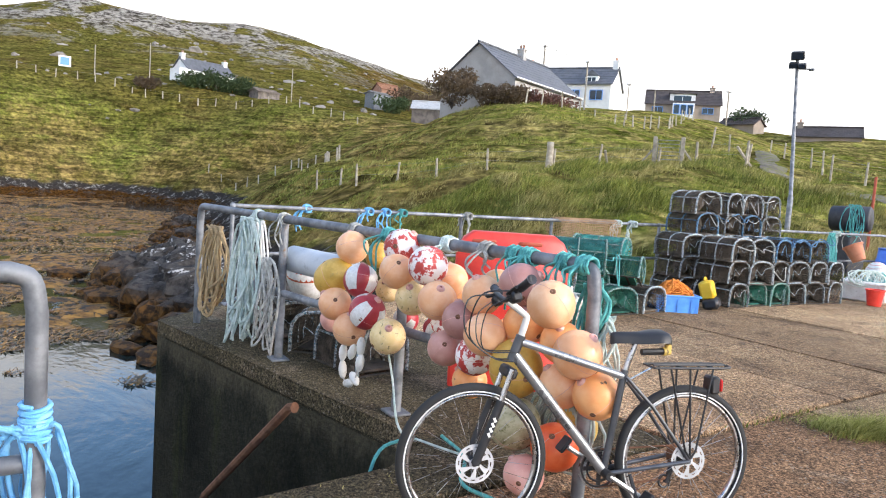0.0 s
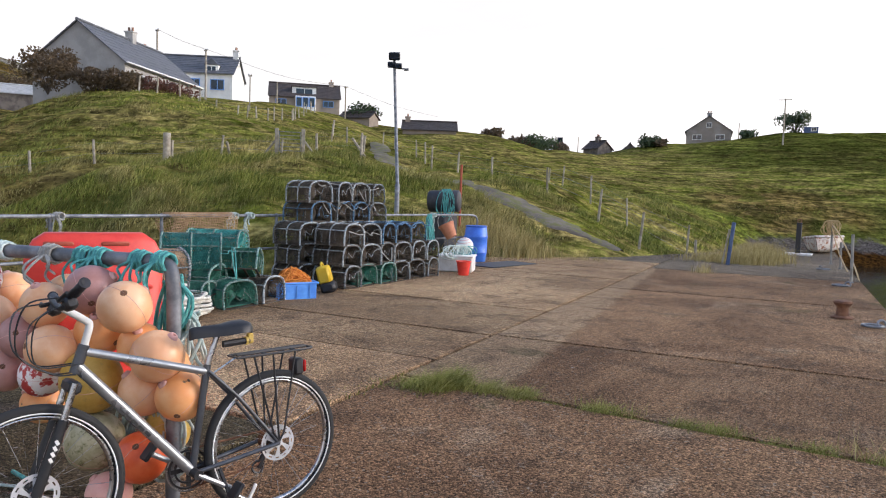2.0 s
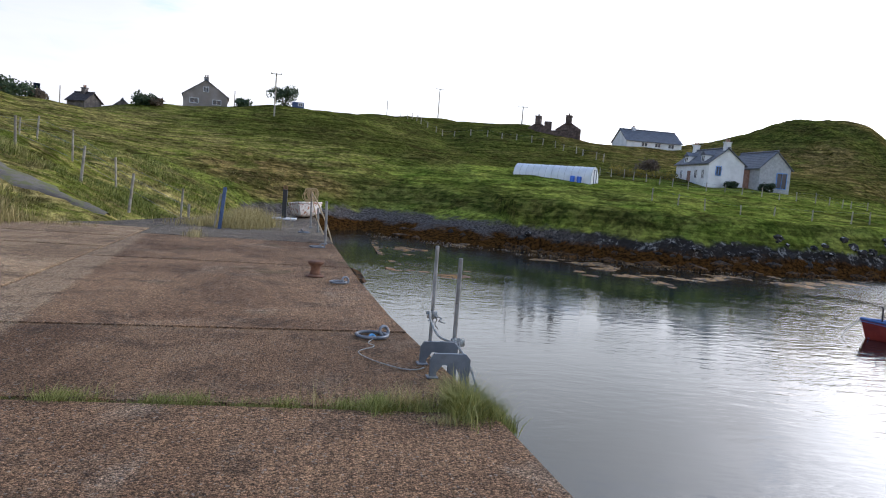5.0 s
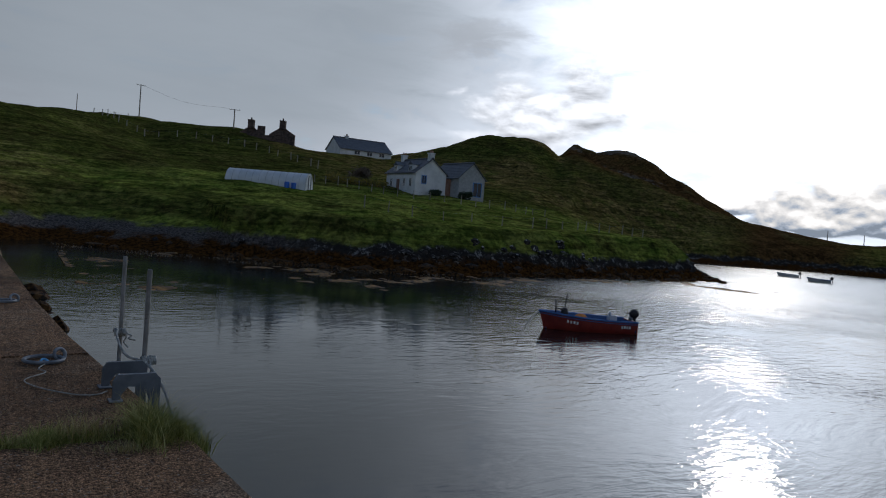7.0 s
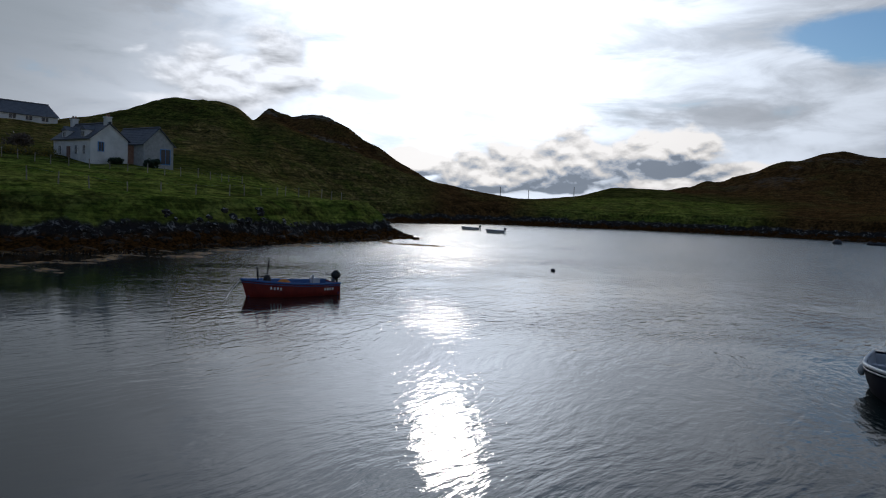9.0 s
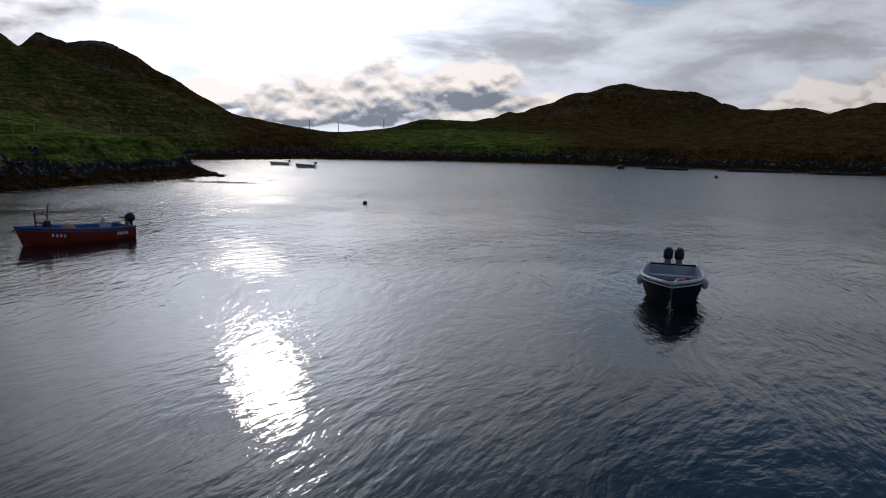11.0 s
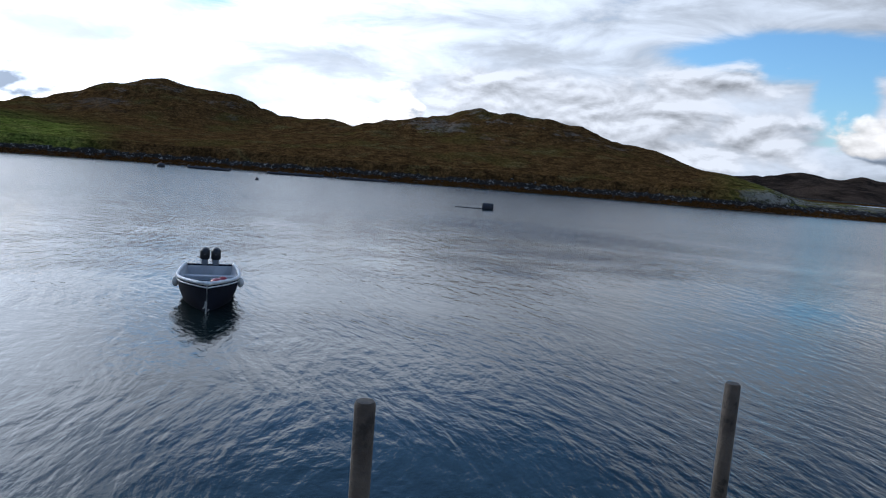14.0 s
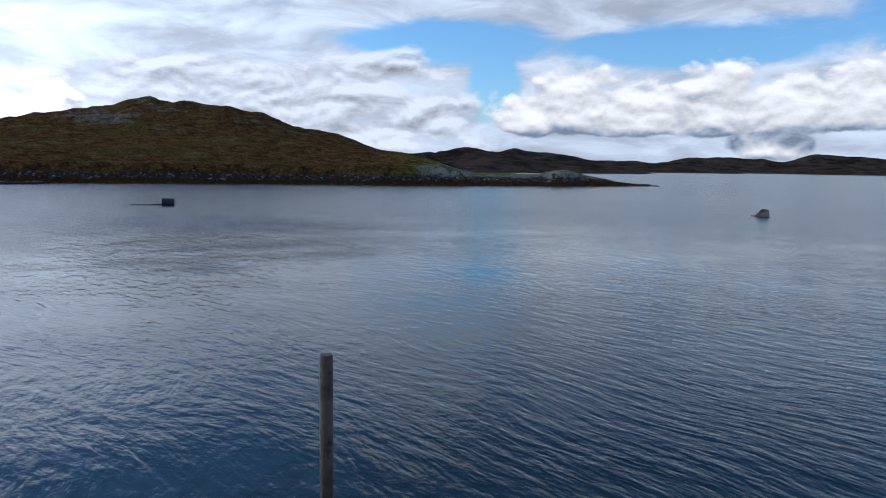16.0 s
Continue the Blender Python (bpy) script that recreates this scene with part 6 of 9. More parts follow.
# ropes on the rails
along = (0.98, 0.2)
hank("coil of tan rope hanging from the railing", (-7.05, 1.22, 1.05), 0.80, 0.46, 8, 0.016, MAT["rope_tan"], along, 1)
hank("coil of pale green rope hanging from the railing", (-6.40, 1.36, 1.18), 1.05, 0.32, 8, 0.016, MAT["rope_pale"], along, 2)
hank("coil of grey rope hanging at the railing post", (-6.05, 1.46, 0.86), 0.78, 0.26, 4, 0.015, MAT["rope_grey"], along, 3)
hank("coil of white rope hanging behind the railing", (-6.75, 1.55, 1.15), 0.85, 0.26, 2, 0.014, MAT["float_white"], along, 9)
hank("coil of teal rope on the railing end", (-2.93, 2.25, 1.14), 0.42, 0.09, 4, 0.014, MAT["rope_teal"], along, 4)
hank("tangle of pale rope at the railing end", (-2.92, 2.32, 0.95), 0.40, 0.10, 4, 0.013, MAT["rope_pale"], along, 5)
hank("pale rope heap behind the buoys", (-3.05, 2.2, 0.50), 0.38, 0.4, 9, 0.012, MAT["rope_pale"], along, 6)
hank("pale green rope bound round the buoys", (-6.42, 1.4, 0.52), 0.30, 0.16, 5, 0.016, MAT["rope_pale"], along, 7)
for i, (x, m, sd) in enumerate(((-6.42, "rope_pale", 1), (-5.97, "rope_grey", 2), (-4.95, "rope_grey", 3), (-4.55, "rope_teal", 4), (-3.95, "rope_pale", 5), (-3.62, "rope_grey", 6), (-3.4, "rope_teal", 7),
                               (-3.3, "rope_teal", 8), (-3.05, "rope_teal", 9), (-2.92, "rope_teal", 10))):
    yy = 1.55 + (x + 5.97) * 0.209
    knot((x, yy, 1.21), MAT[m], 0.012, 0.05, 4, sd, 2, 0.3)
knot((-7.05, 1.33, 0.58), MAT["rope_pale"], 0.013, 0.05, 4, 11)
for y, m in ((2.7, "rope_blue"), (3.55, "rope_blue"), (3.8, "rope_blue"), (4.05, "rope_teal"), (5.1, "rope_grey"), (8.0, "rope_pale"), (8.35, "rope_pale"), (14.2, "rope_pale")):
    knot((-8.72, y, 1.19), MAT[m], 0.018, 0.05, 4, int(y * 10), 3, 0.4)
for z_, sd_ in ((0.60, 31), (0.66, 32)):
    cord("blue rope wound round the hoop rail", [(-2.89 + 0.045 * math.cos(i * 0.8), -0.26 + 0.045 * math.sin(i * 0.8), z_ + 0.0016 * i + 0.01 * math.sin(i * 0.4)) for i in range(40)], 0.009, MAT["rope_blue"])
hank("blue rope looped round the hoop rail", (-2.87, -0.27, 0.66), 0.5, 0.22, 4, 0.013, MAT["rope_blue"], (0.2, 1), 12)
cord("teal rope trailing over the quay edge", [(-3.9, 1.72, 0.012), (-3.75, 1.45, -0.02), (-3.72, 1.35, -0.5), (-3.75, 1.3, -1.1)], 0.011, MAT["rope_teal"])
cord("teal rope lying on the quay by the bicycle", [(-3.85, 1.95, 0.015), (-3.5, 1.9, 0.015), (-3.2, 1.7, 0.012), (-2.95, 1.75, 0.015)], 0.011, MAT["rope_teal"])
cord("thin pale rope hanging from the buoys", [(-4.35, 1.75, 0.6), (-4.25, 1.78, 0.3), (-4.05, 1.75, 0.02), (-3.8, 1.8, 0.012), (-3.45, 1.95, 0.012)], 0.008, MAT["rope_pale"])

# rusty bar leaning in the gap, and the red crate lid behind the rail
tagged(part("iron_bar", Shape().tube([(-6.9, 0.72, -2.6), (-5.95, 0.98, -1.1), (-4.95, 1.33, -0.08), (-4.9, 1.35, -0.07)], [0.03, 0.032, 0.034, 0.04], 8), MAT["rust"]), "long rusty iron bar leaning against the quay wall", "bar")
rc = thing("plastic_barrier", "bright red moulded plastic barrier with hand slots", "barrier", Matrix.Translation((-4.45, 2.82, 0.09)) @ Matrix.Rotation(radians(60), 4, "Z"))
s = Shape()
prof = [(-0.42, 0.0), (0.42, 0.0), (0.42, 1.02), (0.37, 1.12), (0.30, 1.17), (-0.30, 1.17), (-0.37, 1.12), (-0.42, 1.02)]
n = len(prof)
for yy, k in ((-0.09, 0.96), (-0.07, 1.0), (0.07, 1.0), (0.09, 0.96)):
    s.v += [(x * k, yy, z * (0.99 if k < 1 else 1)) for x, z in prof]
s.f += [tuple(range(n)), tuple(range(4 * n - 1, 3 * n - 1, -1))] + [(r * n + i, (r + 1) * n + i, (r + 1) * n + (i + 1) % n, r * n + (i + 1) % n) for r in range(3) for i in range(n)]
part("panel", s, MAT["red_plastic"], rc, smooth=50)
# blocks in a darker red stand in for the shade of the hand slots
for x in (-0.22, 0.12):
    part("hand_slot", Shape().box((0.2, 0.2, 0.05), (x, 0, 1.10), None, 0.02), MAT["red_paint"], rc)
part("rib", Shape().box((0.72, 0.21, 0.05), (0, 0, 0.80), None, 0.02), MAT["red_plastic"], rc)
part("rib", Shape().box((0.72, 0.21, 0.05), (0, 0, 0.45), None, 0.02), MAT["red_plastic"], rc)


# ---- lobster creels ----


def arch(w, h, n=9):
    """Half-round outline of a creel end, in y and z."""
    out = [(-w / 2, 0.0)]
    for i in range(n):
        a = math.pi * i / (n - 1)
        c, q = math.cos(a), math.sin(a)
        out.append((-w / 2 * math.copysign(abs(c) ** 0.72, c), h * 0.40 + h * 0.60 * max(q, 0.0) ** 0.72))
    return out + [(w / 2, 0.0)]


def creel(label, net, lash, L=0.66, W=0.50, H=0.37, group="stacked creels", seed=1):
    """A creel: base along x, hoops, netting, rope-bound ends. Origin at the middle of its base."""
    rnd = random.Random(seed)
    ob = thing("creel", label, "creel", group=group)
    A = arch(W, H)
    base = Shape()
    for y in (-W / 2, W / 2):
        base.tube([(-L / 2, y, 0.012), (L / 2, y, 0.012)], 0.010, 5)
    for i in range(5):
        x = -L / 2 + L * i / 4
        base.box((0.03, W, 0.012), (x, 0, 0.012))
    part("base", base, MAT["net_dark"], ob, smooth=None)
    for x in (-L / 2, 0.0, L / 2):
        part("hoop", Shape().tube([(x, y, z + 0.012) for y, z in A], 0.016 if x else 0.012, 6), lash, ob, "rope-bound steel hoop")
    bars = Shape()
    for k in (2, 5, 8):
        y, z = A[k]
        bars.tube([(-L / 2, y, z + 0.012), (L / 2, y, z + 0.012)], 0.010, 5)
    part("bar", bars, lash, ob)
    # netting: slanting strands both ways over the arch, and webs on the ends
    def at(u, v):
        f_ = v * (len(A) - 1)
        i = min(int(f_), len(A) - 2)
        t = f_ - i
        return (-L / 2 + L * u, (A[i][0] * (1 - t) + A[i + 1][0] * t) * 0.99, (A[i][1] * (1 - t) + A[i + 1][1] * t) * 0.985 + 0.012)
    s = Shape()
    N = 25
    for d in (1, -1):
        for k in range(-N, N + 1):
            pts = []
            for j in range(9):
                v = j / 8
                u = k / N + d * (v - 0.5) * 0.9 + 0.5
                if 0 <= u <= 1:
                    pts.append(at(u, v))
            if len(pts) > 1:
                s.tube(pts, 0.0052, 3, caps=False)
    for x in (-L / 2, L / 2):
        c = (x - math.copysign(0.12, x), 0.0, H * 0.45)
        for j in range(30):
            s.tube([at(0 if x < 0 else 1, j / 29), c], 0.0050, 3, caps=False)
        for q in (0.3, 0.55, 0.8):
            s.tube([Vector(at(0 if x < 0 else 1, j / 14)).lerp(Vector(c), q) for j in range(15)], 0.003, 3, caps=False)
    part("netting", s, net, ob, smooth=None)
    # a slack rope laced round the hoops and along the ridge
    lace = []
    for i in range(46):
        u = i / 45
        v = 0.5 + 0.46 * math.sin(i * 0.9 + seed) * rnd.uniform(0.6, 1.0)
        p = Vector(at(u, v))
        lace.append(p + Vector((rnd.uniform(-0.02, 0.02), p.y * 0.04, 0.008)))
    part("lacing", Shape().tube(smooth_line(lace, 2), 0.0045, 4, caps=False), net, ob, "slack weathered lacing rope")
    for x in (-L / 2 - 0.008, L / 2 + 0.008):
        drop = [Vector((x, A[2 + i % 8][0] * rnd.uniform(0.3, 1.0), A[2 + i % 8][1] * rnd.uniform(0.25, 1.0) + 0.012)) for i in range(7)]
        part("lacing", Shape().tube(smooth_line(drop, 4), 0.0042, 4, caps=False), lash, ob, "slack weathered lacing rope")
    # added strands and a board that darken the inside of the creel
    inner = Shape()
    for j in range(8):
        inner.tube([(0.0, -W * 0.45 + W * 0.9 * j / 7, 0.02), (0.0, (-W * 0.45 + W * 0.9 * j / 7) * 0.5, H * 0.9)], 0.006, 3)
    inner.box((L * 0.8, W * 0.75, 0.02), (0, 0, 0.03))
    part("inner_net", inner, net, ob, smooth=None)
    return ob


MAT["lashing_green"] = surface("lashing_green", (0.05, 0.10, 0.085), (0.34, 0.44, 0.40), 42.0, 0.9, 0.3, 120.0, 0, (0.03, 0.22, 0.19), (0.50, 0.60), 0.35)
MAT["lashing_blue"] = surface("lashing_blue", (0.03, 0.06, 0.10), (0.14, 0.30, 0.45), 45.0, 0.9, 0.3, 120.0, vary=0.35)
PROTO = {"dark": creel("dark brown netted lobster creel with rope-bound hoops in a stack", MAT["net_dark"], MAT["lashing"]),
         "blue": creel("dark netted lobster creel with blue rope-bound hoops in a stack", MAT["net_dark"], MAT["lashing_blue"], seed=2),
         "green": creel("green netted lobster creel standing on the quay", MAT["net_green"], MAT["lashing_green"], group="green creels", seed=3),
         "tan": creel("open lobster creel with tan netting leaning on others", MAT["net_brown"], MAT["lashing"], 0.70, 0.56, 0.46, "green creels", 6),
         "teal": creel("teal netted lobster creel lying on other creels", MAT["net_teal"], MAT["lashing_green"], 0.76, 0.58, 0.46, "green creels", 4)}
used = set()


def put_creel(kind, x, y, z, turn=0.0, tilt=0.0):
    m = pose(x, y, z, tilt, 0, turn)
    if kind in used:
        return copy_thing(PROTO[kind], m)
    used.add(kind)
    PROTO[kind].matrix_basis = m
    return PROTO[kind]


rnd = random.Random(12)
ROW = 0.358
# front stack, ends towards the open quay
for level, count in ((0, 6), (1, 6), (2, 5)):
    for i in range(count):
        kind = "green" if level == 0 and i in (1, 2) else "blue" if level == 2 and i > 1 else "dark"
        put_creel(kind, -7.66 + rnd.uniform(-0.04, 0.03), 9.36 + 0.525 * i + rnd.uniform(-0.02, 0.02), level * ROW, rnd.uniform(-11, 11), rnd.uniform(-4, 4))
# back stack, five high
for level, count in ((0, 5), (1, 5), (2, 5), (3, 4), (4, 4)):
    for i in range(count):
        kind = "blue" if level == 3 and i in (0, 2) else "dark"
        put_creel(kind, -8.36 + rnd.uniform(-0.03, 0.03), 9.12 + 0.54 * i + (0.26 if level > 2 else 0) + rnd.uniform(-0.02, 0.02), level * ROW, rnd.uniform(-11, 11), rnd.uniform(-4, 4))
# green creels
for kind, x, y, z, t, lean in (("green", -7.62, 6.15, 0, 25, 0), ("green", -7.45, 6.75, 0, -14, 4), ("dark", -7.5, 7.3, 0, 8, 0), ("teal", -8.3, 6.3, 0, 42, 0), ("green", -8.25, 7.2, 0, -28, 0),
                               ("dark", -8.2, 5.6, 0.0, 48, 8), ("green", -7.55, 6.95, 0.40, 35, -24), ("teal", -7.85, 6.45, 0.52, 48, 4), ("teal", -8.15, 7.15, 0.54, 30, -8), ("tan", -7.75, 5.75, 0.34, 72, 16), ("dark", -8.3, 5.7, 0.36, 75, 10), ("dark", -7.7, 5.55, 0.0, 30, 0), ("green", -7.75, 6.45, 0.20, 20, 10), ("teal", -8.05, 6.95, 0.22, 60, -6)):
    put_creel(kind, x, y, z, t, lean)
# creels by the railing corner
for x, y, t in ((-6.9, 1.75, 20), (-6.35, 2.1, -30), (-5.6, 2.15, 10)):
    put_creel("dark", x, y, 0, t)
def draped(label, x, y, z, spread, fall, mat, r, n, seed):
    """A loose rope thrown over the face of a stack."""
    rr = random.Random(seed)
    pts, yy = [], y
    for i in range(n):
        yy += spread * 0.11 * rr.choice((0.15, 0.5, 1.0, 1.9))
        down = fall * rr.uniform(0.15, 1.0) ** 1.5 if i % 2 else rr.uniform(-0.02, 0.06)
        pts.append((x + (0.06 if i % 2 else -0.05) + rr.uniform(-0.03, 0.03), yy, z - down))
    cord(label, pts, r, mat)


MAT["rope_dull"] = surface("rope_dull", (0.05, 0.14, 0.26), (0.12, 0.26, 0.42), 20.0, 0.9, 0.5, 200.0)
MAT["rope_heap"] = surface("rope_heap", (0.42, 0.41, 0.36), (0.62, 0.60, 0.54), 20.0, 0.9, 0.6, 200.0)
draped("grey-white rope thrown over the upper creels", -8.06, 9.2, 1.80, 1.7, 0.34, MAT["rope_grey"], 0.008, 13, 1)
draped("grey rope thrown over the upper creels", -8.04, 9.4, 1.45, 1.5, 0.30, MAT["rope_grey"], 0.008, 11, 2)
draped("blue rope thrown over the upper creels", -8.04, 9.5, 1.48, 1.2, 0.25, MAT["rope_dull"], 0.008, 9, 3)
draped("grey-white rope looped on the front creels", -7.32, 9.2, 0.98, 1.2, 0.45, MAT["rope_grey"], 0.009, 6, 4)
draped("blue rope thrown over the front creels", -7.34, 10.4, 1.12, 1.5, 0.16, MAT["rope_dull"], 0.009, 13, 5)
draped("grey rope hanging on the front creels", -7.32, 10.0, 0.70, 1.0, 0.36, MAT["rope_grey"], 0.009, 5, 6)
draped("teal rope hanging on the green creels", -7.28, 6.4, 0.80, 0.9, 0.55, MAT["rope_teal"], 0.008, 7, 7)
hank("teal rope hanging on the railing by the drum", (-8.70, 14.0, 1.2), 0.8, 0.2, 6, 0.016, MAT["rope_teal"], (0, 1), 47)
rr_ = random.Random(48)
heap_pts = []
for i in range(150):
    a_, q_ = i * 0.62, 0.16 + 0.20 * abs(math.sin(i * 0.11)) + rr_.uniform(-0.04, 0.04)
    heap_pts.append((-7.25 + q_ * 1.15 * math.cos(a_) + rr_.uniform(-0.03, 0.03), 5.62 + q_ * 1.3 * math.sin(a_), 0.03 + 0.36 * i / 150 * (1.25 - q_ * 1.6) + rr_.uniform(0, 0.02)))
cord("heap of thick pale rope beside the green creels", heap_pts, 0.021, MAT["rope_heap"])


def net_heap(label, at, size, mat, seed, name="net"):
    """A draped heap of netting: crossing strands over a lumpy mound."""
    r_ = random.Random(seed)
    s = Shape()
    ph = r_.uniform(0, 9)
    def z(u, v):
        return size[2] * (0.25 + 0.75 * max(0, 1 - (u * u + v * v))) * (0.8 + 0.25 * math.sin(5 * u + ph) * math.cos(4 * v - ph))
    N = 16
    for d in (0, 1):
        for i in range(N + 1):
            a = -1 + 2 * i / N
            pts = []
            for j in range(13):
                b = -1 + 2 * j / 12
                u, v = (a, b) if d else (b, a)
                pts.append((at[0] + u * size[0] / 2, at[1] + v * size[1] / 2 + 0.02 * math.sin(9 * b), at[2] + z(u, v)))
            s.tube(pts, 0.007, 3, caps=False)
    ob = thing(name, label, "net")
    part("mesh", s, mat, ob, smooth=None)
    return ob


def net_drape(label, y0, y1, mat, seed):
    """A net thrown over the landward rail, hanging down on both sides."""
    rr = random.Random(seed)
    s = Shape()

    def at(u, v):                       # u across the rail, v along it
        sag = 0.05 * math.sin(7 * v + seed) + 0.03 * math.sin(17 * v)
        return (-8.74 + 0.20 * math.tanh(2.5 * u) + 0.03 * math.sin(9 * v + 5 * u), y0 + (y1 - y0) * v + 0.05 * math.sin(6 * u), 1.24 - (0.42 + sag) * abs(u) ** 1.3)

    for i in range(23):
        s.tube([at(-1 + 2 * i / 22, j / 24) for j in range(25)], 0.006, 3, caps=False)
    for i in range(31):
        s.tube([at(-1 + 2 * j / 18, i / 30) for j in range(19)], 0.006, 3, caps=False)
    ob = thing("net", label, "net")
    part("mesh", s, mat, ob, smooth=None)


net_drape("brown fishing net draped over the railing", 6.7, 7.95, MAT["net_brown"], 2)
net_heap("tan fishing net lying against the green creels", (-8.0, 5.95, 0.2), (0.6, 0.7, 0.62), MAT["net_brown"], 3)

# fish box with orange rope
fb = thing("fish_box", "blue plastic fish box full of orange rope", "box", pose(-7.34, 7.90, 0, 0, 0, 62))
s = Shape()
W_, L_, H_, t_ = 0.42, 0.62, 0.24, 0.018
s.box((L_ - 0.06, W_ - 0.06, 0.02), (0, 0, 0.012))
for sx in (-1, 1):
    s.box((t_, W_, H_), (sx * (L_ / 2 - 0.02), 0, H_ / 2), Euler((0, sx * 0.07, 0)))
    s.box((L_, t_, H_), (0, sx * (W_ / 2 - 0.015), H_ / 2), Euler((-sx * 0.07, 0, 0)))
part("tray", s, MAT["fish_blue"], fb, smooth=None)
part("rim", Shape().box((L_ + 0.07, 0.035, 0.03), (0, W_ / 2, H_), None, 0.008).box((L_ + 0.07, 0.035, 0.03), (0, -W_ / 2, H_), None, 0.008).box((0.035, W_, 0.03), (L_ / 2 + 0.02, 0, H_), None, 0.008).box((0.035, W_, 0.03), (-L_ / 2 - 0.02, 0, H_), None, 0.008), MAT["fish_blue"], fb, smooth=None)
for x in (-0.2, 0, 0.2):
    for sy in (-1, 1):
        part("rib", Shape().box((0.02, 0.012, H_ * 0.8), (x, sy * (W_ / 2), H_ * 0.45)), MAT["fish_blue"], fb, smooth=None)
r_ = random.Random(5)
pts = [Vector((r_.uniform(-0.27, 0.27), r_.uniform(-0.17, 0.17), 0)) for i in range(300)]
pts = [Vector((p.x, p.y, 0.17 + 0.30 * max(0, 1 - (p.x / 0.33) ** 2 - (p.y / 0.22) ** 2) * r_.uniform(0.75, 1.0))) for p in pts]
tagged(part("orange_rope", Shape().tube(smooth_line(pts, 4), 0.010, 5), MAT["rope_orange"], at=pose(-7.34, 7.90, 0, 0, 0, 62)), "tangled heap of orange rope in the fish box", "rope")

# yellow can, red bucket, pale tub, float, barrel, hung bucket, drum, board
yc = thing("jerrycan", "yellow plastic can with black base leaning by the creels", "can", pose(-7.30, 8.72, 0.0, 0, -16, 30) @ Matrix.Scale(1.08, 4))
part("body", Shape().box((0.19, 0.24, 0.26), (0, 0, 0.28), None, 0.03), MAT["yellow_plastic"], yc)
part("base", Shape().box((0.22, 0.28, 0.16), (0.02, 0, 0.08), None, 0.04), MAT["black"], yc)
part("handle", Shape().tube(smooth_line([(0, -0.08, 0.40), (0, -0.05, 0.45), (0, 0.05, 0.45), (0, 0.08, 0.40)], 4), 0.014, 6), MAT["yellow_plastic"], yc)
bk = thing("bucket", "small red plastic bucket on the quay", "bucket", pose(-7.05, 12.75, 0))
part("pail", Shape().lathe([(0.11, 0), (0.15, 0.27), (0.165, 0.275), (0.165, 0.295), (0.14, 0.295), (0.10, 0.02)], 20), MAT["red_plastic"], bk)
part("handle", Shape().tube(smooth_line([(-0.16, 0, 0.27), (-0.1, 0.1, 0.2), (0.1, 0.1, 0.2), (0.16, 0, 0.27)], 4), 0.005, 5), MAT["steel"], bk)
tb = thing("tub", "white plastic tub with coiled rope on it", "tub", pose(-7.55, 13.35, 0, 0, 0, 20))
part("body", Shape().box((0.75, 0.55, 0.34), (0, 0, 0.17), None, 0.03), MAT["float_white"], tb)
part("rim", Shape().box((0.80, 0.60, 0.05), (0, 0, 0.345), None, 0.015), MAT["float_white"], tb)
hank("green and white rope heaped on the tub", (-7.5, 13.2, 0.58), 0.3, 0.6, 9, 0.014, MAT["rope_pale"], (0.4, 1), 51)
hank("teal rope heaped on the tub", (-7.45, 13.5, 0.55), 0.24, 0.5, 5, 0.014, MAT["rope_teal"], (0.4, 1), 52)
bo = thing("buoy", "pink and white round buoy resting on rope", "buoy", Matrix.LocRotScale((-7.7, 13.95, 0.52), Euler((0.2, 0, 0)), (0.2, 0.2, 0.2)))
part("body", BUOY["white"], None, bo, smooth=None)
part("cap", Shape().lathe([(0.98, 0.15), (0.86, 0.52), (0.6, 0.81), (0.2, 0.99)], 24).mesh("cap", 180), MAT["pink"], bo, smooth=None)
br = thing("barrel", "blue plastic barrel with hoops standing by the rail", "barrel", pose(-8.45, 15.9, 0))
part("body", Shape().lathe([(0.25, 0.0), (0.28, 0.03), (0.285, 0.2), (0.30, 0.22), (0.30, 0.26), (0.29, 0.28), (0.295, 0.6), (0.305, 0.62), (0.305, 0.66), (0.29, 0.68), (0.275, 0.86), (0.25, 0.9), (0.24, 0.9), (0.235, 0.88)], 32), MAT["blue_plastic"], br, smooth=50)
part("lid", Shape().lathe([(0.27, 0.885), (0.275, 0.90), (0.275, 0.925), (0.25, 0.93), (0.23, 0.915)], 32), MAT["blue_plastic"], br, smooth=50)
hb_ = thing("bucket", "terracotta plastic bucket hanging from the rail", "bucket", pose(-8.42, 14.6, 0.66, 0, -28, 10))
part("pail", Shape().lathe([(0.13, 0), (0.185, 0.32), (0.205, 0.32), (0.205, 0.35), (0.17, 0.35), (0.12, 0.02)], 22), MAT["terracotta"], hb_)
part("handle", Shape().tube(smooth_line([(-0.2, 0, 0.33), (-0.16, 0, 0.5), (-0.05, 0, 0.60), (0.16, 0, 0.5), (0.2, 0, 0.33)], 4), 0.008, 5), MAT["rope_grey"], hb_)
dr = thing("drum", "black plastic drum draped with rope beyond the rail", "drum")
part("body", Shape().lathe([(0.25, -0.42), (0.29, -0.38), (0.29, -0.12), (0.305, -0.1), (0.29, -0.08), (0.29, 0.38), (0.25, 0.42)], 24, (-9.55, 16.1, 1.52), Euler((radians(88), 0, radians(108)))), MAT["dark_rubber"], dr, smooth=50)
part("stand", Shape().box((0.5, 0.7, 1.5), (-9.6, 16.15, 0.45), None, 0.03), MAT["dark_rubber"], dr)
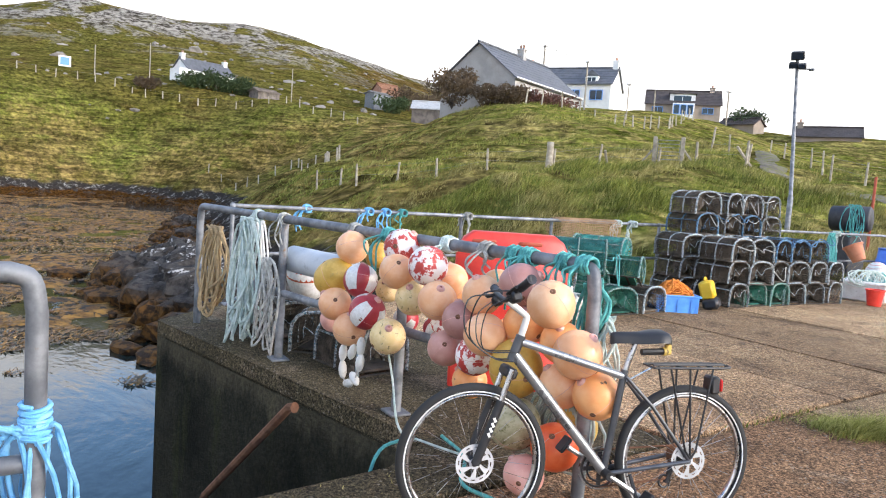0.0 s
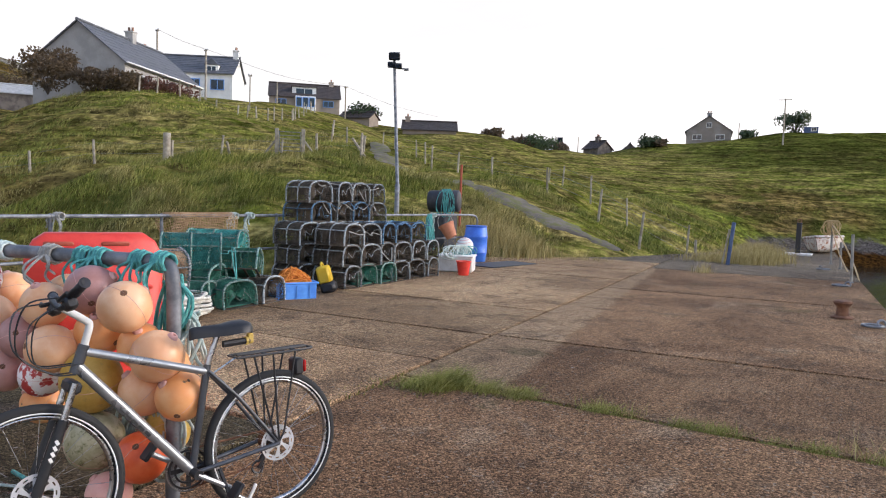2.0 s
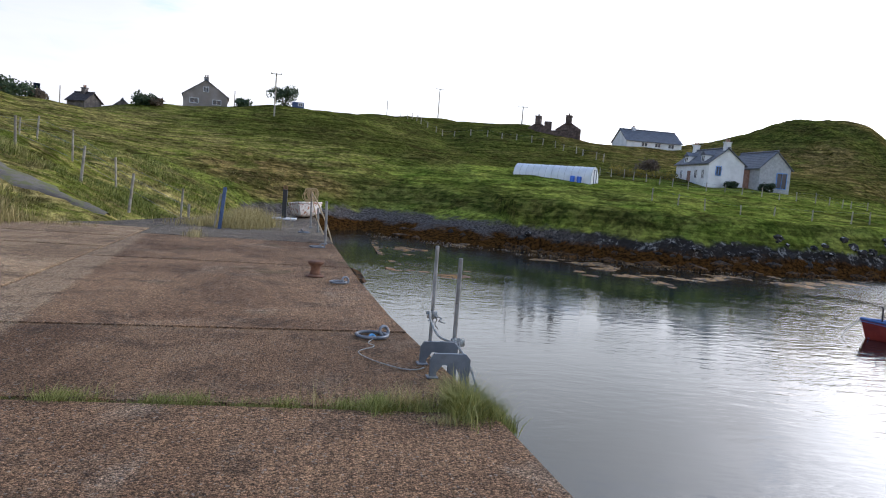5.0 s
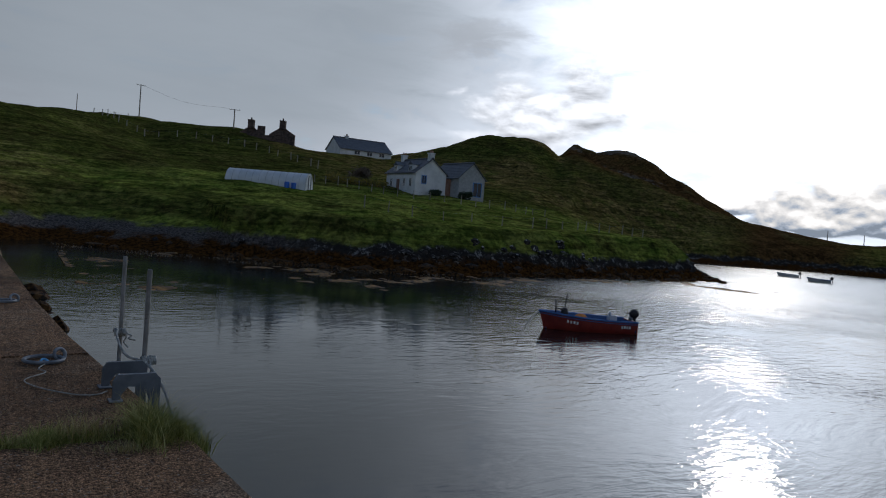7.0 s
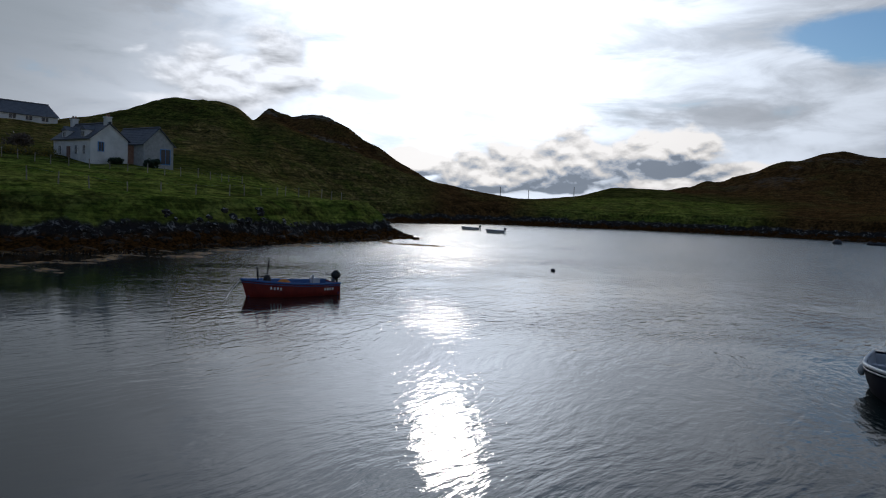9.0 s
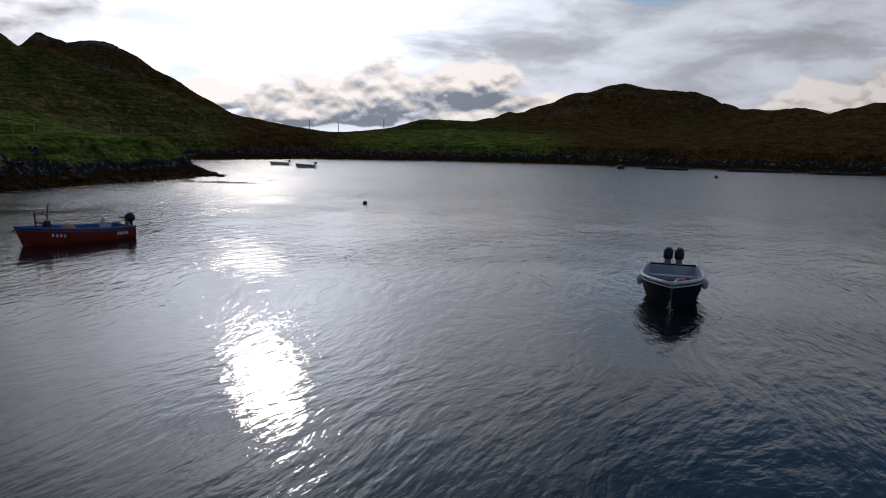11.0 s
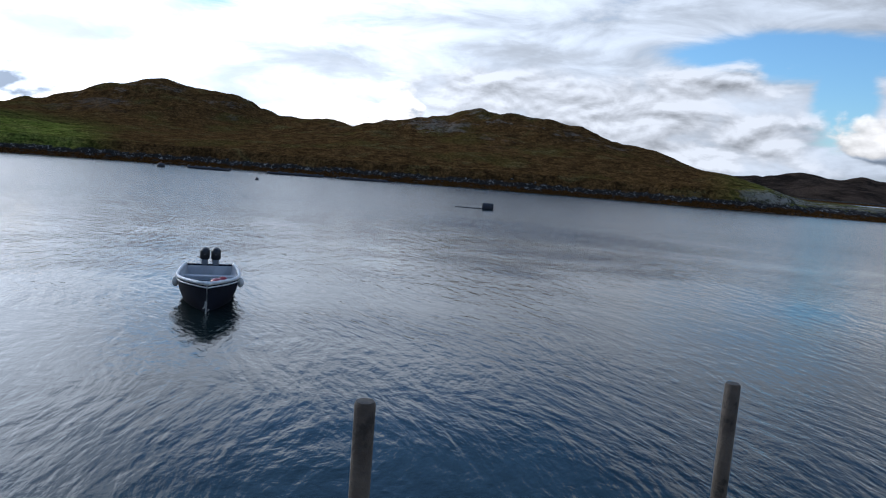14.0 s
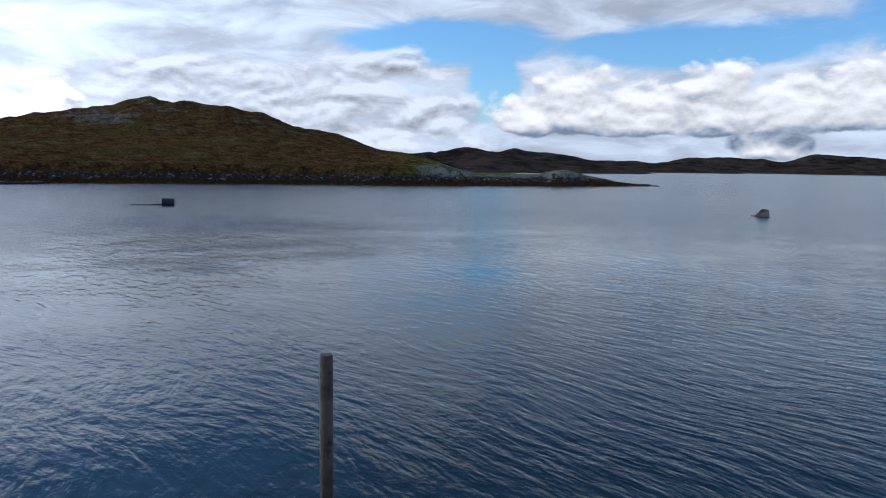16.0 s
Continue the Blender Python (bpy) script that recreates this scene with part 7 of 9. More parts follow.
hank("teal and grey rope draped over the drum", (-9.36, 15.84, 1.84), 0.85, 0.34, 5, 0.013, MAT["rope_teal"], (0.86, 0.5), 55)
tagged(part("board", Shape().box((0.85, 1.9, 0.02), (-7.55, 15.6, 0.012), Euler((0, 0, -0.15)), 0.005), MAT["dark_rubber"]), "flat dark rubber board on the quay", "board")
tagged(part("marker_pole", Shape().tube([(-10.3, 18.3, gz(-10.3, 18.3) - 0.3), (-10.28, 18.28, 2.62)], 0.035, 8), MAT["red_paint"]), "rusty red steel marker pole", "pole")

# ---- along the seaward edge ----
bl = thing("bollard", "rusty cast-iron mooring bollard on the quay", "bollard", pose(-0.12, 11.9, 0) @ Matrix.Scale(0.8, 4))
part("post", Shape().lathe([(0.19, 0), (0.19, 0.02), (0.12, 0.05), (0.10, 0.12), (0.10, 0.21), (0.15, 0.26), (0.165, 0.29), (0.15, 0.32), (0.06, 0.335)], 24), MAT["rust"], bl, smooth=50)


def mooring_ring(x, y, R, a):
    ob = thing("mooring_ring", "galvanised mooring ring lying on the quay", "ring", pose(x, y, 0), "mooring rings")
    part("ring", Shape().ring(R, 0.018, (0, 0, 0.022), n=32), MAT["galvanised"], ob)
    part("eye_bolt", Shape().ring(0.055, 0.016, (R * math.cos(a), R * math.sin(a), 0.045), Euler((radians(70), 0, a)), 18), MAT["galvanised"], ob)


mooring_ring(0.60, 7.42, 0.16, 0.6)
mooring_ring(0.26, 11.25, 0.125, 0.5)
mooring_ring(-0.25, 17.1, 0.15, 0.4)
mooring_ring(-0.75, 21.6, 0.16, 2.0)
cord("thin pale rope from the mooring ring to the fender bracket", [(0.62, 7.28, 0.02), (0.55, 7.1, 0.01), (0.60, 6.95, 0.01), (0.44, 6.7, 0.01), (0.56, 6.4, 0.01), (0.78, 6.15, 0.012), (0.92, 6.12, 0.012), (1.0, 6.2, 0.012)], 0.005, MAT["rope_grey"])
tagged(part("rope_knot", Shape().ring(0.026, 0.012, (0.60, 7.30, 0.03), Euler((0.6, 0.3, 0)), 14), MAT["rope_blue"]), "blue rope knot on the mooring ring", "rope")


MAT["wet_wood"] = surface("wet_wood", (0.075, 0.058, 0.042), (0.145, 0.115, 0.085), 7.0, 0.75, 0.5, 60.0, 0, (0.045, 0.035, 0.026), (0.55, 0.66))


MAT["pole_grey"] = surface("pole_grey", (0.20, 0.185, 0.16), (0.31, 0.29, 0.26), 6.0, 0.75, 0.3, 60.0, 0, (0.15, 0.12, 0.09), (0.6, 0.7))


def edge_posts(posts, top, label, mat, r=0.0255):
    for x, y in posts:
        p = thing("post", label, "post", pose(x, y, 0), "quay edge posts")
        part("shaft", Shape().lathe([(r, -3.6), (r, -0.5), (r, 0.4), (r, top - 0.008), (r * 0.86, top)], 14), mat, p, smooth=60)


edge_posts([(1.31, 8.05), (1.345, 6.72)], 0.945, "slim grey weathered ladder pole at the quay edge", MAT["pole_grey"], 0.021)
edge_posts([(2.05, -0.64)], 0.985, "slim weathered timber fender post at the quay edge", MAT["wet_wood"])
edge_posts([(2.37, -1.95)], 0.905, "slim weathered timber fender post at the quay edge", MAT["wet_wood"])
for x, y, t in ((1.03, 6.38, 4), (1.06, 5.93, 3)):
    br = thing("ladder_bracket", "grey steel ladder bracket arching over the quay edge", "bracket", pose(x + 0.11, y, 0, 0, 0, t) @ Matrix.Scale(0.82, 4), "ladder brackets")
    s = Shape()
    out = [(-0.20, 0.0), (-0.20, 0.19), (-0.16, 0.255), (0.17, 0.255), (0.22, 0.20), (0.22, -0.22), (0.13, -0.22), (0.12, 0.02), (0.07, 0.13), (-0.07, 0.14), (-0.13, 0.06), (-0.13, 0.0)]
    n = len(out)
    s.v += [(px_, -0.02, pz) for px_, pz in out] + [(px_, 0.02, pz) for px_, pz in out]
    s.f += [tuple(range(n)), tuple(range(2 * n - 1, n - 1, -1))] + [(i, n + i, n + (i + 1) % n, (i + 1) % n) for i in range(n)]
    part("arch_plate", s, MAT["plate_grey"], br, smooth=None)
    part("foot_plate", Shape().box((0.12, 0.13, 0.015), (-0.17, 0, 0.012), None, 0.004), MAT["galvanised"], br, smooth=None)
    part("bolt", Shape().lathe([(0.016, 0), (0.016, 0.03)], 6, (-0.17, 0.04, 0.015)), MAT["galvanised"], br, smooth=None)
knot((1.30, 8.0, 0.16), MAT["rope_grey"], 0.014, 0.038, 4, 61, 1, 0.16)
knot((1.38, 6.70, 0.14), MAT["rope_grey"], 0.014, 0.038, 4, 62, 1, 0.16)
cord("pale mooring rope between the edge posts", [(1.27, 7.95, 0.2), (1.2, 7.4, 0.22), (1.22, 6.9, 0.15), (1.38, 6.6, 0.1), (1.5, 6.2, -0.2), (1.55, 5.9, -0.9)], 0.012, MAT["rope_grey"])
for x, y, h_ in ((-0.06, 18.1, 1.09), (-0.65, 24.1, 1.25), (-0.36, 22.3, 0.75)):
    p = thing("stanchion", "leaning galvanised stanchion at the quay edge", "stanchion", pose(x, y, 0), "stanchions")
    part("shaft", Shape().tube([(0, 0, 0), (-0.03, 0.02, h_)], 0.030, 8), MAT["pole_grey"], p)
    part("foot", Shape().box((0.10, 0.10, 0.02), (0, 0, 0.012), None, 0.004), MAT["plate_grey"], p)
cord("tan rope from the stanchion down to the water", [(-0.68, 24.1, 1.2), (-0.4, 22.0, 0.9), (0.0, 20.0, 0.2), (0.25, 18.6, -0.6), (0.5, 17.0, -1.9)], 0.02, MAT["rope_tan"])
cord("second tan rope slung from the stanchion", [(-0.68, 24.1, 1.1), (-0.45, 22.6, 0.5), (-0.2, 21.5, 0.05), (0.1, 20.3, -0.5), (0.35, 19.0, -1.6)], 0.02, MAT["rope_tan"])
hank("tangle of orange-tan rope on the stanchion", (-0.7, 24.1, 1.32), 0.42, 0.34, 6, 0.018, MAT["rope_tan"], (1, 0.1), 65)
dp = thing("winch_post", "dark steel post with ring on a pale concrete base", "post", pose(-1.83, 28.2, 0))
part("shaft", Shape().box((0.17, 0.17, 1.12), (0, 0, 0.60), None, 0.015), MAT["black"], dp)
part("base_slab", Shape().box((0.95, 0.8, 0.06), (0, 0, 0.03), None, 0.01), MAT["float_white"], dp)
part("ring", Shape().ring(0.07, 0.018, (0, 0, 1.22), Euler((radians(90), 0, 0.4)), 16), MAT["rust"], dp)
bp_ = thing("painted_post", "leaning blue-painted timber post in long grass", "post", pose(-3.1, 20.9, -0.1, -3, 5, 10))
part("shaft", Shape().box((0.10, 0.10, 1.3), (0, 0, 0.65), None, 0.015), MAT["post_blue"], bp_)
part("stay", Shape().box((0.05, 0.04, 1.1), (-0.12, 0.02, 0.55), Euler((0, 0.06, 0)), 0.01), MAT["old_wood"], bp_)


# ---- boats and floats on the bay ----
MAT["hull_red"] = surface("hull_red", (0.22, 0.025, 0.02), (0.32, 0.045, 0.03), 2.0, 0.5, 0.1, 40.0)
MAT["hull_navy"] = surface("hull_navy", (0.006, 0.007, 0.014), (0.012, 0.014, 0.024), 2.0, 0.75, 0.1, 40.0, spec=0.15)
MAT["deck_blue"] = surface("deck_blue", (0.05, 0.12, 0.30), (0.08, 0.17, 0.38), 2.0, 0.6, 0.1, 40.0)
MAT["deck_grey"] = surface("deck_grey", (0.46, 0.47, 0.49), (0.60, 0.61, 0.63), 2.0, 0.6, 0.1, 40.0)
MAT["rusty_white"] = surface("rusty_white", (0.62, 0.55, 0.48), (0.72, 0.68, 0.62), 3.0, 0.7, 0.1, 40.0, 0, (0.38, 0.16, 0.09), (0.5, 0.6))


def hull_rows(L, B, fb, fs, keel=-0.22, rise=0.0):
    """Cross sections of an open boat, stern at x=0, bow at x=L."""
    rows = []
    for i in range(15):
        t = i / 14
        half = B / 2 * (0.86 + 0.14 * math.sin(math.pi * min(t * 1.2, 1))) if t < 0.5 else B / 2 * max(0.02, (1 - ((t - 0.5) / 0.5) ** 2.4))
        top = fs + (fb - fs) * t ** 2.2
        x = L * t
        rake = 0.28 * t ** 6
        rows.append([(x + rake * s, half * w, keel * (1 - s) + top * s + 0.12 * t ** 5 * (1 - s))
                     for s, w in ((0.0, 0.0), (0.05, 0.45), (0.25, 0.80), (0.55, 0.93), (0.85, 0.99), (1.0, 1.0))])
    return rows


def skin(rows, inset=0.0):
    s = Shape()
    n = len(rows[0])
    full = [[(x, -y, z) for x, y, z in r[::-1]] + list(r)[1:] for r in rows]
    m = len(full[0])
    if inset:
        full = [[(x, y * (1 - inset), z + 0.06 * (1 if i not in (0, m - 1) else 0)) for i, (x, y, z) in enumerate(r)] for r in full]
    for r in full:
        s.v += r
    s.f += [(i * m + j, i * m + j + 1, (i + 1) * m + j + 1, (i + 1) * m + j) for i in range(len(full) - 1) for j in range(m - 1)]
    s.f.append(tuple(range(m))[::-1])
    if inset:
        s.f = [q[::-1] for q in s.f]
    return s


def boat(label, at, L, B, fb, fs, hull, inside, trim, engines=(0.0,), marks=False, tilted=20, name="boat"):
    ob = thing(name, label, "boat", at)
    rows = hull_rows(L, B, fb, fs)
    part("hull", skin(rows), hull, ob, smooth=60)
    part("inner_hull", skin(rows, 0.07), inside, ob, smooth=60)
    gun = [(r[-1][0], -r[-1][1], r[-1][2]) for r in rows] + [(r[-1][0], r[-1][1], r[-1][2]) for r in rows[::-1]]
    part("gunwale", Shape().tube(gun, 0.05, 8), trim, ob, smooth=60)
    part("rubbing_strake", Shape().tube([(x, y * 1.01, z - 0.10) for x, y, z in gun], 0.02, 6), trim, ob, smooth=60)
    part("transom", Shape().box((0.06, B * 0.86, fs + 0.1), (0.02, 0, fs / 2 - 0.05), None, 0.01), hull, ob)
    part("transom_lining", Shape().box((0.03, B * 0.80, fs * 0.8), (0.075, 0, fs * 0.52), None, 0.008), inside, ob)
    for x in (0.22, 0.48, 0.70):
        part("thwart", Shape().box((0.26, B * 0.86 * (1 if x < 0.6 else 0.72), 0.04), (L * x, 0, fs * 0.62), None, 0.01), inside, ob)
    part("floor", Shape().box((L * 0.72, B * 0.55, 0.03), (L * 0.42, 0, 0.02)), inside, ob, smooth=None)
    part("foredeck", Shape().add([(L * 0.8, -B * 0.36, fb * 0.78), (L * 0.8, B * 0.36, fb * 0.78), (L * 0.99, 0, fb * 0.96), (L * 0.8, -B * 0.36, fb * 0.74), (L * 0.8, B * 0.36, fb * 0.74), (L * 0.99, 0, fb * 0.92)],
         [(0, 1, 2), (5, 4, 3), (0, 3, 4, 1), (1, 4, 5, 2), (2, 5, 3, 0)]), trim, ob, smooth=None)
    for y in engines:
        e = part("outboard_motor", Shape().box((0.40, 0.30, 0.40), (-0.12, y, fs + 0.30), Euler((0, radians(tilted), 0)), 0.09), MAT["black"], ob, smooth=50)
        part("leg", Shape().tube([(-0.14, y, fs + 0.2), (-0.34, y, -0.15)], 0.055, 8), MAT["black"], e)
        part("tiller", Shape().tube([(0.0, y, fs + 0.30), (0.42, y, fs + 0.34)], 0.02, 6), MAT["black"], e)
        part("clamp", Shape().box((0.12, 0.2, 0.18), (0.0, y, fs + 0.05), None, 0.02), MAT["plate_grey"], e)
    if marks:
        for x0, sgn in ((0.70, 1), (0.10, 1), (0.70, -1), (0.10, -1)):
            for j in range(4):
                x = L * x0 + 0.13 * j
                t = x / L
                k = min(int(t * 14), 13)
                y = rows[k][4][1] * 1.012 + (rows[k + 1][4][1] - rows[k][4][1]) * (t * 14 - k)
                z = rows[k][4][2] - 0.12
                part("mark", Shape().box((0.085, 0.012, 0.12), (x, sgn * (y + 0.006), z)), MAT["float_white"], ob, smooth=None)
    return ob


def heading(stern, bow, z, roll=0.0):
    a = math.atan2(bow[1] - stern[1], bow[0] - stern[0])
    return Matrix.Translation((stern[0], stern[1], z)) @ Matrix.Rotation(a, 4, "Z") @ Matrix.Rotation(radians(roll), 4, "X")


red = boat("red open fishing boat with blue inside moored on calm water", heading((24.62, 22.8), (20.6, 24.25), WATER), 4.15, 1.7, 0.78, 0.55, MAT["hull_red"], MAT["deck_blue"], MAT["deck_blue"], (0.0,), True, 38)
part("winch_post", Shape().tube([(3.70, 0.1, 0.5), (3.73, 0.1, 1.25), (3.80, 0.1, 1.32)], 0.035, 8).tube([(3.73, 0.1, 0.95), (3.35, 0.15, 0.88)], 0.03, 6), MAT["black"], red)
part("mast", Shape().tube([(3.22, -0.1, 0.5), (3.19, -0.1, 1.2), (3.13, -0.1, 1.62)], 0.03, 8), MAT["black"], red)
part("hauler", Shape().lathe([(0.16, 0.5), (0.18, 0.62), (0.12, 0.86), (0.06, 0.88)], 14, (3.27, 0.05, 0.1)), MAT["black"], red)
part("fuel_box", Shape().box((0.4, 0.3, 0.25), (0.95, 0.0, 0.62), None, 0.03).box((0.1, 0.1, 0.2), (1.1, 0.1, 0.8), None, 0.02), MAT["deck_grey"], red)
part("orange_net", Shape().ball(0.26, (2.5, 0.1, 0.55), (1.2, 1, 0.75), 12, 8), MAT["rope_orange"], red)
cord("mooring line from the red boat into the water", [(20.45, 24.3, WATER + 0.75), (20.1, 24.4, WATER + 0.4), (19.8, 24.5, WATER - 0.05)], 0.014, MAT["rope_grey"])

dark = boat("dark navy open boat with pale gunwale and twin outboard motors", heading((24.2, 0.28), (19.9, 0.22), WATER), 4.4, 1.72, 0.82, 0.62, MAT["hull_navy"], MAT["deck_grey"], MAT["white_paint"], (-0.17, 0.17), False, 8)
for y in (-0.9, 0.9):
    part("fender", Shape().ball(0.10, (2.5, y, 0.48), (1, 1, 1.5), 12, 8), MAT["float_white"], dark)
part("anchor_gear", Shape().ball(0.2, (3.3, 0.25, 0.62), (1.2, 1, 0.6), 10, 8).ball(0.14, (3.2, 0.4, 0.66), (1, 1, 0.8), 10, 8), MAT["maroon"], dark)
cord("mooring rope hanging from the dark boat's bow", [(19.75, 0.22, WATER + 0.68), (19.68, 0.22, WATER + 0.3), (19.6, 0.23, WATER - 0.05)], 0.022, MAT["rope_grey"])
cord("second mooring rope at the dark boat's bow", [(19.75, 0.22, WATER + 0.66), (19.7, 0.25, WATER + 0.22), (19.7, 0.3, WATER + 0.12)], 0.02, MAT["rope_grey"])

boat("small white dinghy with outboard far out in the glare", heading((106.4, 65.0), (104.7, 67.2), WATER), 2.9, 1.2, 0.6, 0.42, MAT["float_white"], MAT["deck_grey"], MAT["white_paint"], (0.0,), False, 30)
boat("small pale dinghy with outboard near the far shore", heading((100.2, 56.4), (98.6, 58.5), WATER), 2.8, 1.2, 0.6, 0.42, MAT["float_white"], MAT["deck_grey"], MAT["deck_blue"], (0.0,), False, 10)
boat("old white dinghy with rust-stained inside drawn up on the bank", heading((-1.0, 31.9), (-1.25, 29.25), 0.24, 6), 2.7, 1.25, 0.42, 0.34, MAT["rusty_white"], MAT["rust_boards"], MAT["rusty_white"], (), False)


def float_ball(label, x, y, r, mat, squash=0.8, name="mooring_buoy"):
    ob = thing(name, label, "buoy", (x, y, WATER))
    part("body", Shape().ball(r, (0, 0, r * 0.3), (1, 1, squash), 16, 12), mat, ob)
    part("ring", Shape().ring(r * 0.3, r * 0.08, (0, 0, r * (0.3 + squash)), Euler((radians(90), 0, 0.5)), 12, 5), MAT["rust"], ob)


float_ball("small dark mooring buoy on the bay", 45.2, 21.3, 0.17, MAT["dark_rubber"])
float_ball("tiny dark float on the far water", 112.6, -3.8, 0.3, MAT["dark_rubber"])
float_ball("dark rounded mooring buoy by the far shore", 143.4, 12.8, 0.75, MAT["dark_rubber"])
drum_ = thing("mooring_drum", "dark floating mooring drum trailing a line", "buoy", pose(73.5, -27.4, WATER, 0, 0, 160) @ Matrix.Scale(0.85, 4))
part("body", Shape().lathe([(0.45, -0.75), (0.6, -0.7), (0.6, 0.7), (0.45, 0.75)], 20, (0, 0, 0.22), Euler((radians(90), 0, 0))), MAT["dark_rubber"], drum_, smooth=50)
part("line", Shape().tube([(0, -0.7, 0.1), (0.1, -2.0, 0.03), (0.0, -4.2, 0.02)], 0.06, 6), MAT["dark_rubber"], drum_)
rk = thing("mooring_block", "grey faceted float with faded red base", "buoy", pose(31.2, -70.0, WATER, 0, 0, 200))
part("body", Shape().add([(-0.7, -0.6, -0.1), (0.8, -0.6, -0.1), (0.8, 0.6, -0.1), (-0.7, 0.6, -0.1), (0.0, -0.3, 0.75), (0.6, -0.2, 0.7), (0.5, 0.3, 0.65), (-0.1, 0.3, 0.7)],
     [(0, 1, 5, 4), (1, 2, 6, 5), (2, 3, 7, 6), (3, 0, 4, 7), (4, 5, 6, 7), (3, 2, 1, 0)]), MAT["stone"], rk, smooth=None)
part("red_base", Shape().ball(0.30, (-0.70, 0, 0.0), (1.1, 0.9, 0.5), 14, 8), MAT["terracotta"], rk)


def raft(x0, y0, x1, y1, seed):
    rr = random.Random(seed)
    ob = thing("mussel_raft", "low dark float line of a mussel raft", "raft", group="mussel rafts")
    d = Vector((x1 - x0, y1 - y0, 0))
    n = max(3, int(d.length / 0.9))
    for w in (-0.8, 0.0, 0.8):
        side = Vector((-d.y, d.x, 0)).normalized() * w
        part("beam", Shape().tube([Vector((x0, y0, WATER + 0.2)) + side, Vector((x1, y1, WATER + 0.2)) + side], 0.24, 6), MAT["dark_rubber"], ob)
    for i in range(n):
        p = Vector((x0, y0, WATER + 0.2)) + d * (i / (n - 1)) + Vector((rr.uniform(-0.5, 0.5), rr.uniform(-0.5, 0.5), 0))
        part("float", Shape().ball(rr.uniform(0.3, 0.55), p, (1, 1, 0.9), 10, 6), MAT["dark_rubber"] if rr.random() < 0.9 else MAT["stone"], ob)


raft(149.5, 7.8, 146.5, 0.6, 1)
raft(147.0, -21.6, 147.5, -31.5, 2)
raft(148.5, -7.2, 150.5, -18.2, 3)

# ---- lamp, poles and wires ----
lg = gz(-12.42, 18.05)
lp = thing("floodlight_mast", "tall galvanised mast with floodlights beside the track", "lamp", pose(-12.42, 18.05, lg))
part("mast", Shape().tube([(0, 0, -0.2), (0, 0, 1.0), (0, 0, 1.02), (-0.20, -0.08, 5.95 - lg)], [0.075, 0.075, 0.055, 0.042], 12), MAT["galvanised"], lp, smooth=60)
ht = 5.75 - lg
for x, z, w in ((-0.16, ht + 0.15, 0.34), (-0.25, ht - 0.10, 0.25), (0.0, ht - 0.15, 0.21)):
    hd_ = part("floodlight", Shape().box((w, 0.16, w * 0.68), (x, -0.12, z), Euler((0.35, 0, 0.5)), 0.02), MAT["black"], lp)
    part("glass", Shape().box((w * 0.82, 0.01, w * 0.5), (x + 0.045, -0.20, z - 0.03), Euler((0.35, 0, 0.5))), MAT["pane"], hd_, smooth=None)
part("camera_arm", Shape().tube([(-0.18, -0.06, ht - 0.2), (0.12, 0.06, ht - 0.22)], 0.02, 6).box((0.14, 0.07, 0.07), (0.16, 0.08, ht - 0.24), None, 0.01), MAT["galvanised"], lp)


def pole(x, y, top, base=None, arm=1.2, label="weathered timber power pole with crossarm", r=0.12, yaw=0.0):
    g = gz(x, y) if base is None else base
    ob = thing("power_pole", label, "pole", pose(x, y, g, 0, 0, yaw), "power poles")
    part("pole", Shape().tube([(0, 0, -1), (0, 0, top - g)], [r, r * 0.7], 8), MAT["old_wood"], ob)
    if arm:
        part("crossarm", Shape().box((arm, 0.1, 0.1), (0, 0, top - g - 0.15)), MAT["old_wood"], ob, smooth=None)
        for k in (-0.46, 0, 0.46):
            part("insulator", Shape().lathe([(0.05, 0), (0.07, 0.08), (0.03, 0.16)], 8, (arm * k, 0, top - g - 0.1)), MAT["float_white"], ob)
    return Vector((x, y, top))


tops = [pole(-11.0, 121.5, 18.9, arm=1.8, r=0.13), pole(26.8, 198.4, 30.2, arm=2.4, r=0.18, yaw=20), pole(40.0, 155.1, 21.9, arm=2.2, r=0.16, yaw=-20)]
near = [pole(-65.4, 49.5, 18.6, arm=0.5), pole(-63.8, 54.6, 17.4, arm=0.5), pole(-66.8, 68.9, 16.2, arm=0.0), pole(-65.1, 81.0, 17.4, arm=0.6)]
pole(-51.9, 49.8, 13.1, arm=0.35, r=0.07, label="slim street lamp pole on the hill", yaw=30)
pole(12.5, 199.8, 25.7, arm=0.0, r=0.12)
pole(-40.5, 111.0, 12.5, arm=0.0, r=0.09)
pole(-19.8, 137.5, 17.2, arm=0.0, r=0.10)
sp = thing("solar_panel", "small dark panel on a pole on the skyline", "panel", pose(-44.7, 113.7, gz(-44.7, 113.7)))
part("pole", Shape().tube([(0, 0, -0.5), (0, 0, 12.7 - gz(-44.7, 113.7))], 0.06, 6), MAT["plate_grey"], sp)
part("panel", Shape().box((0.9, 0.08, 0.8), (0, -0.05, 12.4 - gz(-44.7, 113.7)), Euler((0.3, 0, 0.4))), MAT["pane"], sp, smooth=None)
for k, (a, b) in enumerate(((near[0], near[1]), (near[1], near[3]), (near[2], near[3]), (near[3], Vector((-58, 96, 14.5))), (tops[1], tops[2]))):
    mid = (a + b) / 2 - Vector((0, 0, (a - b).length * 0.03))
    tagged(part("power_line", Shape().tube(smooth_line([a, mid, b], 8), 0.02, 4), MAT["black"]), "thin black overhead cable between poles", "cable", "overhead cables")
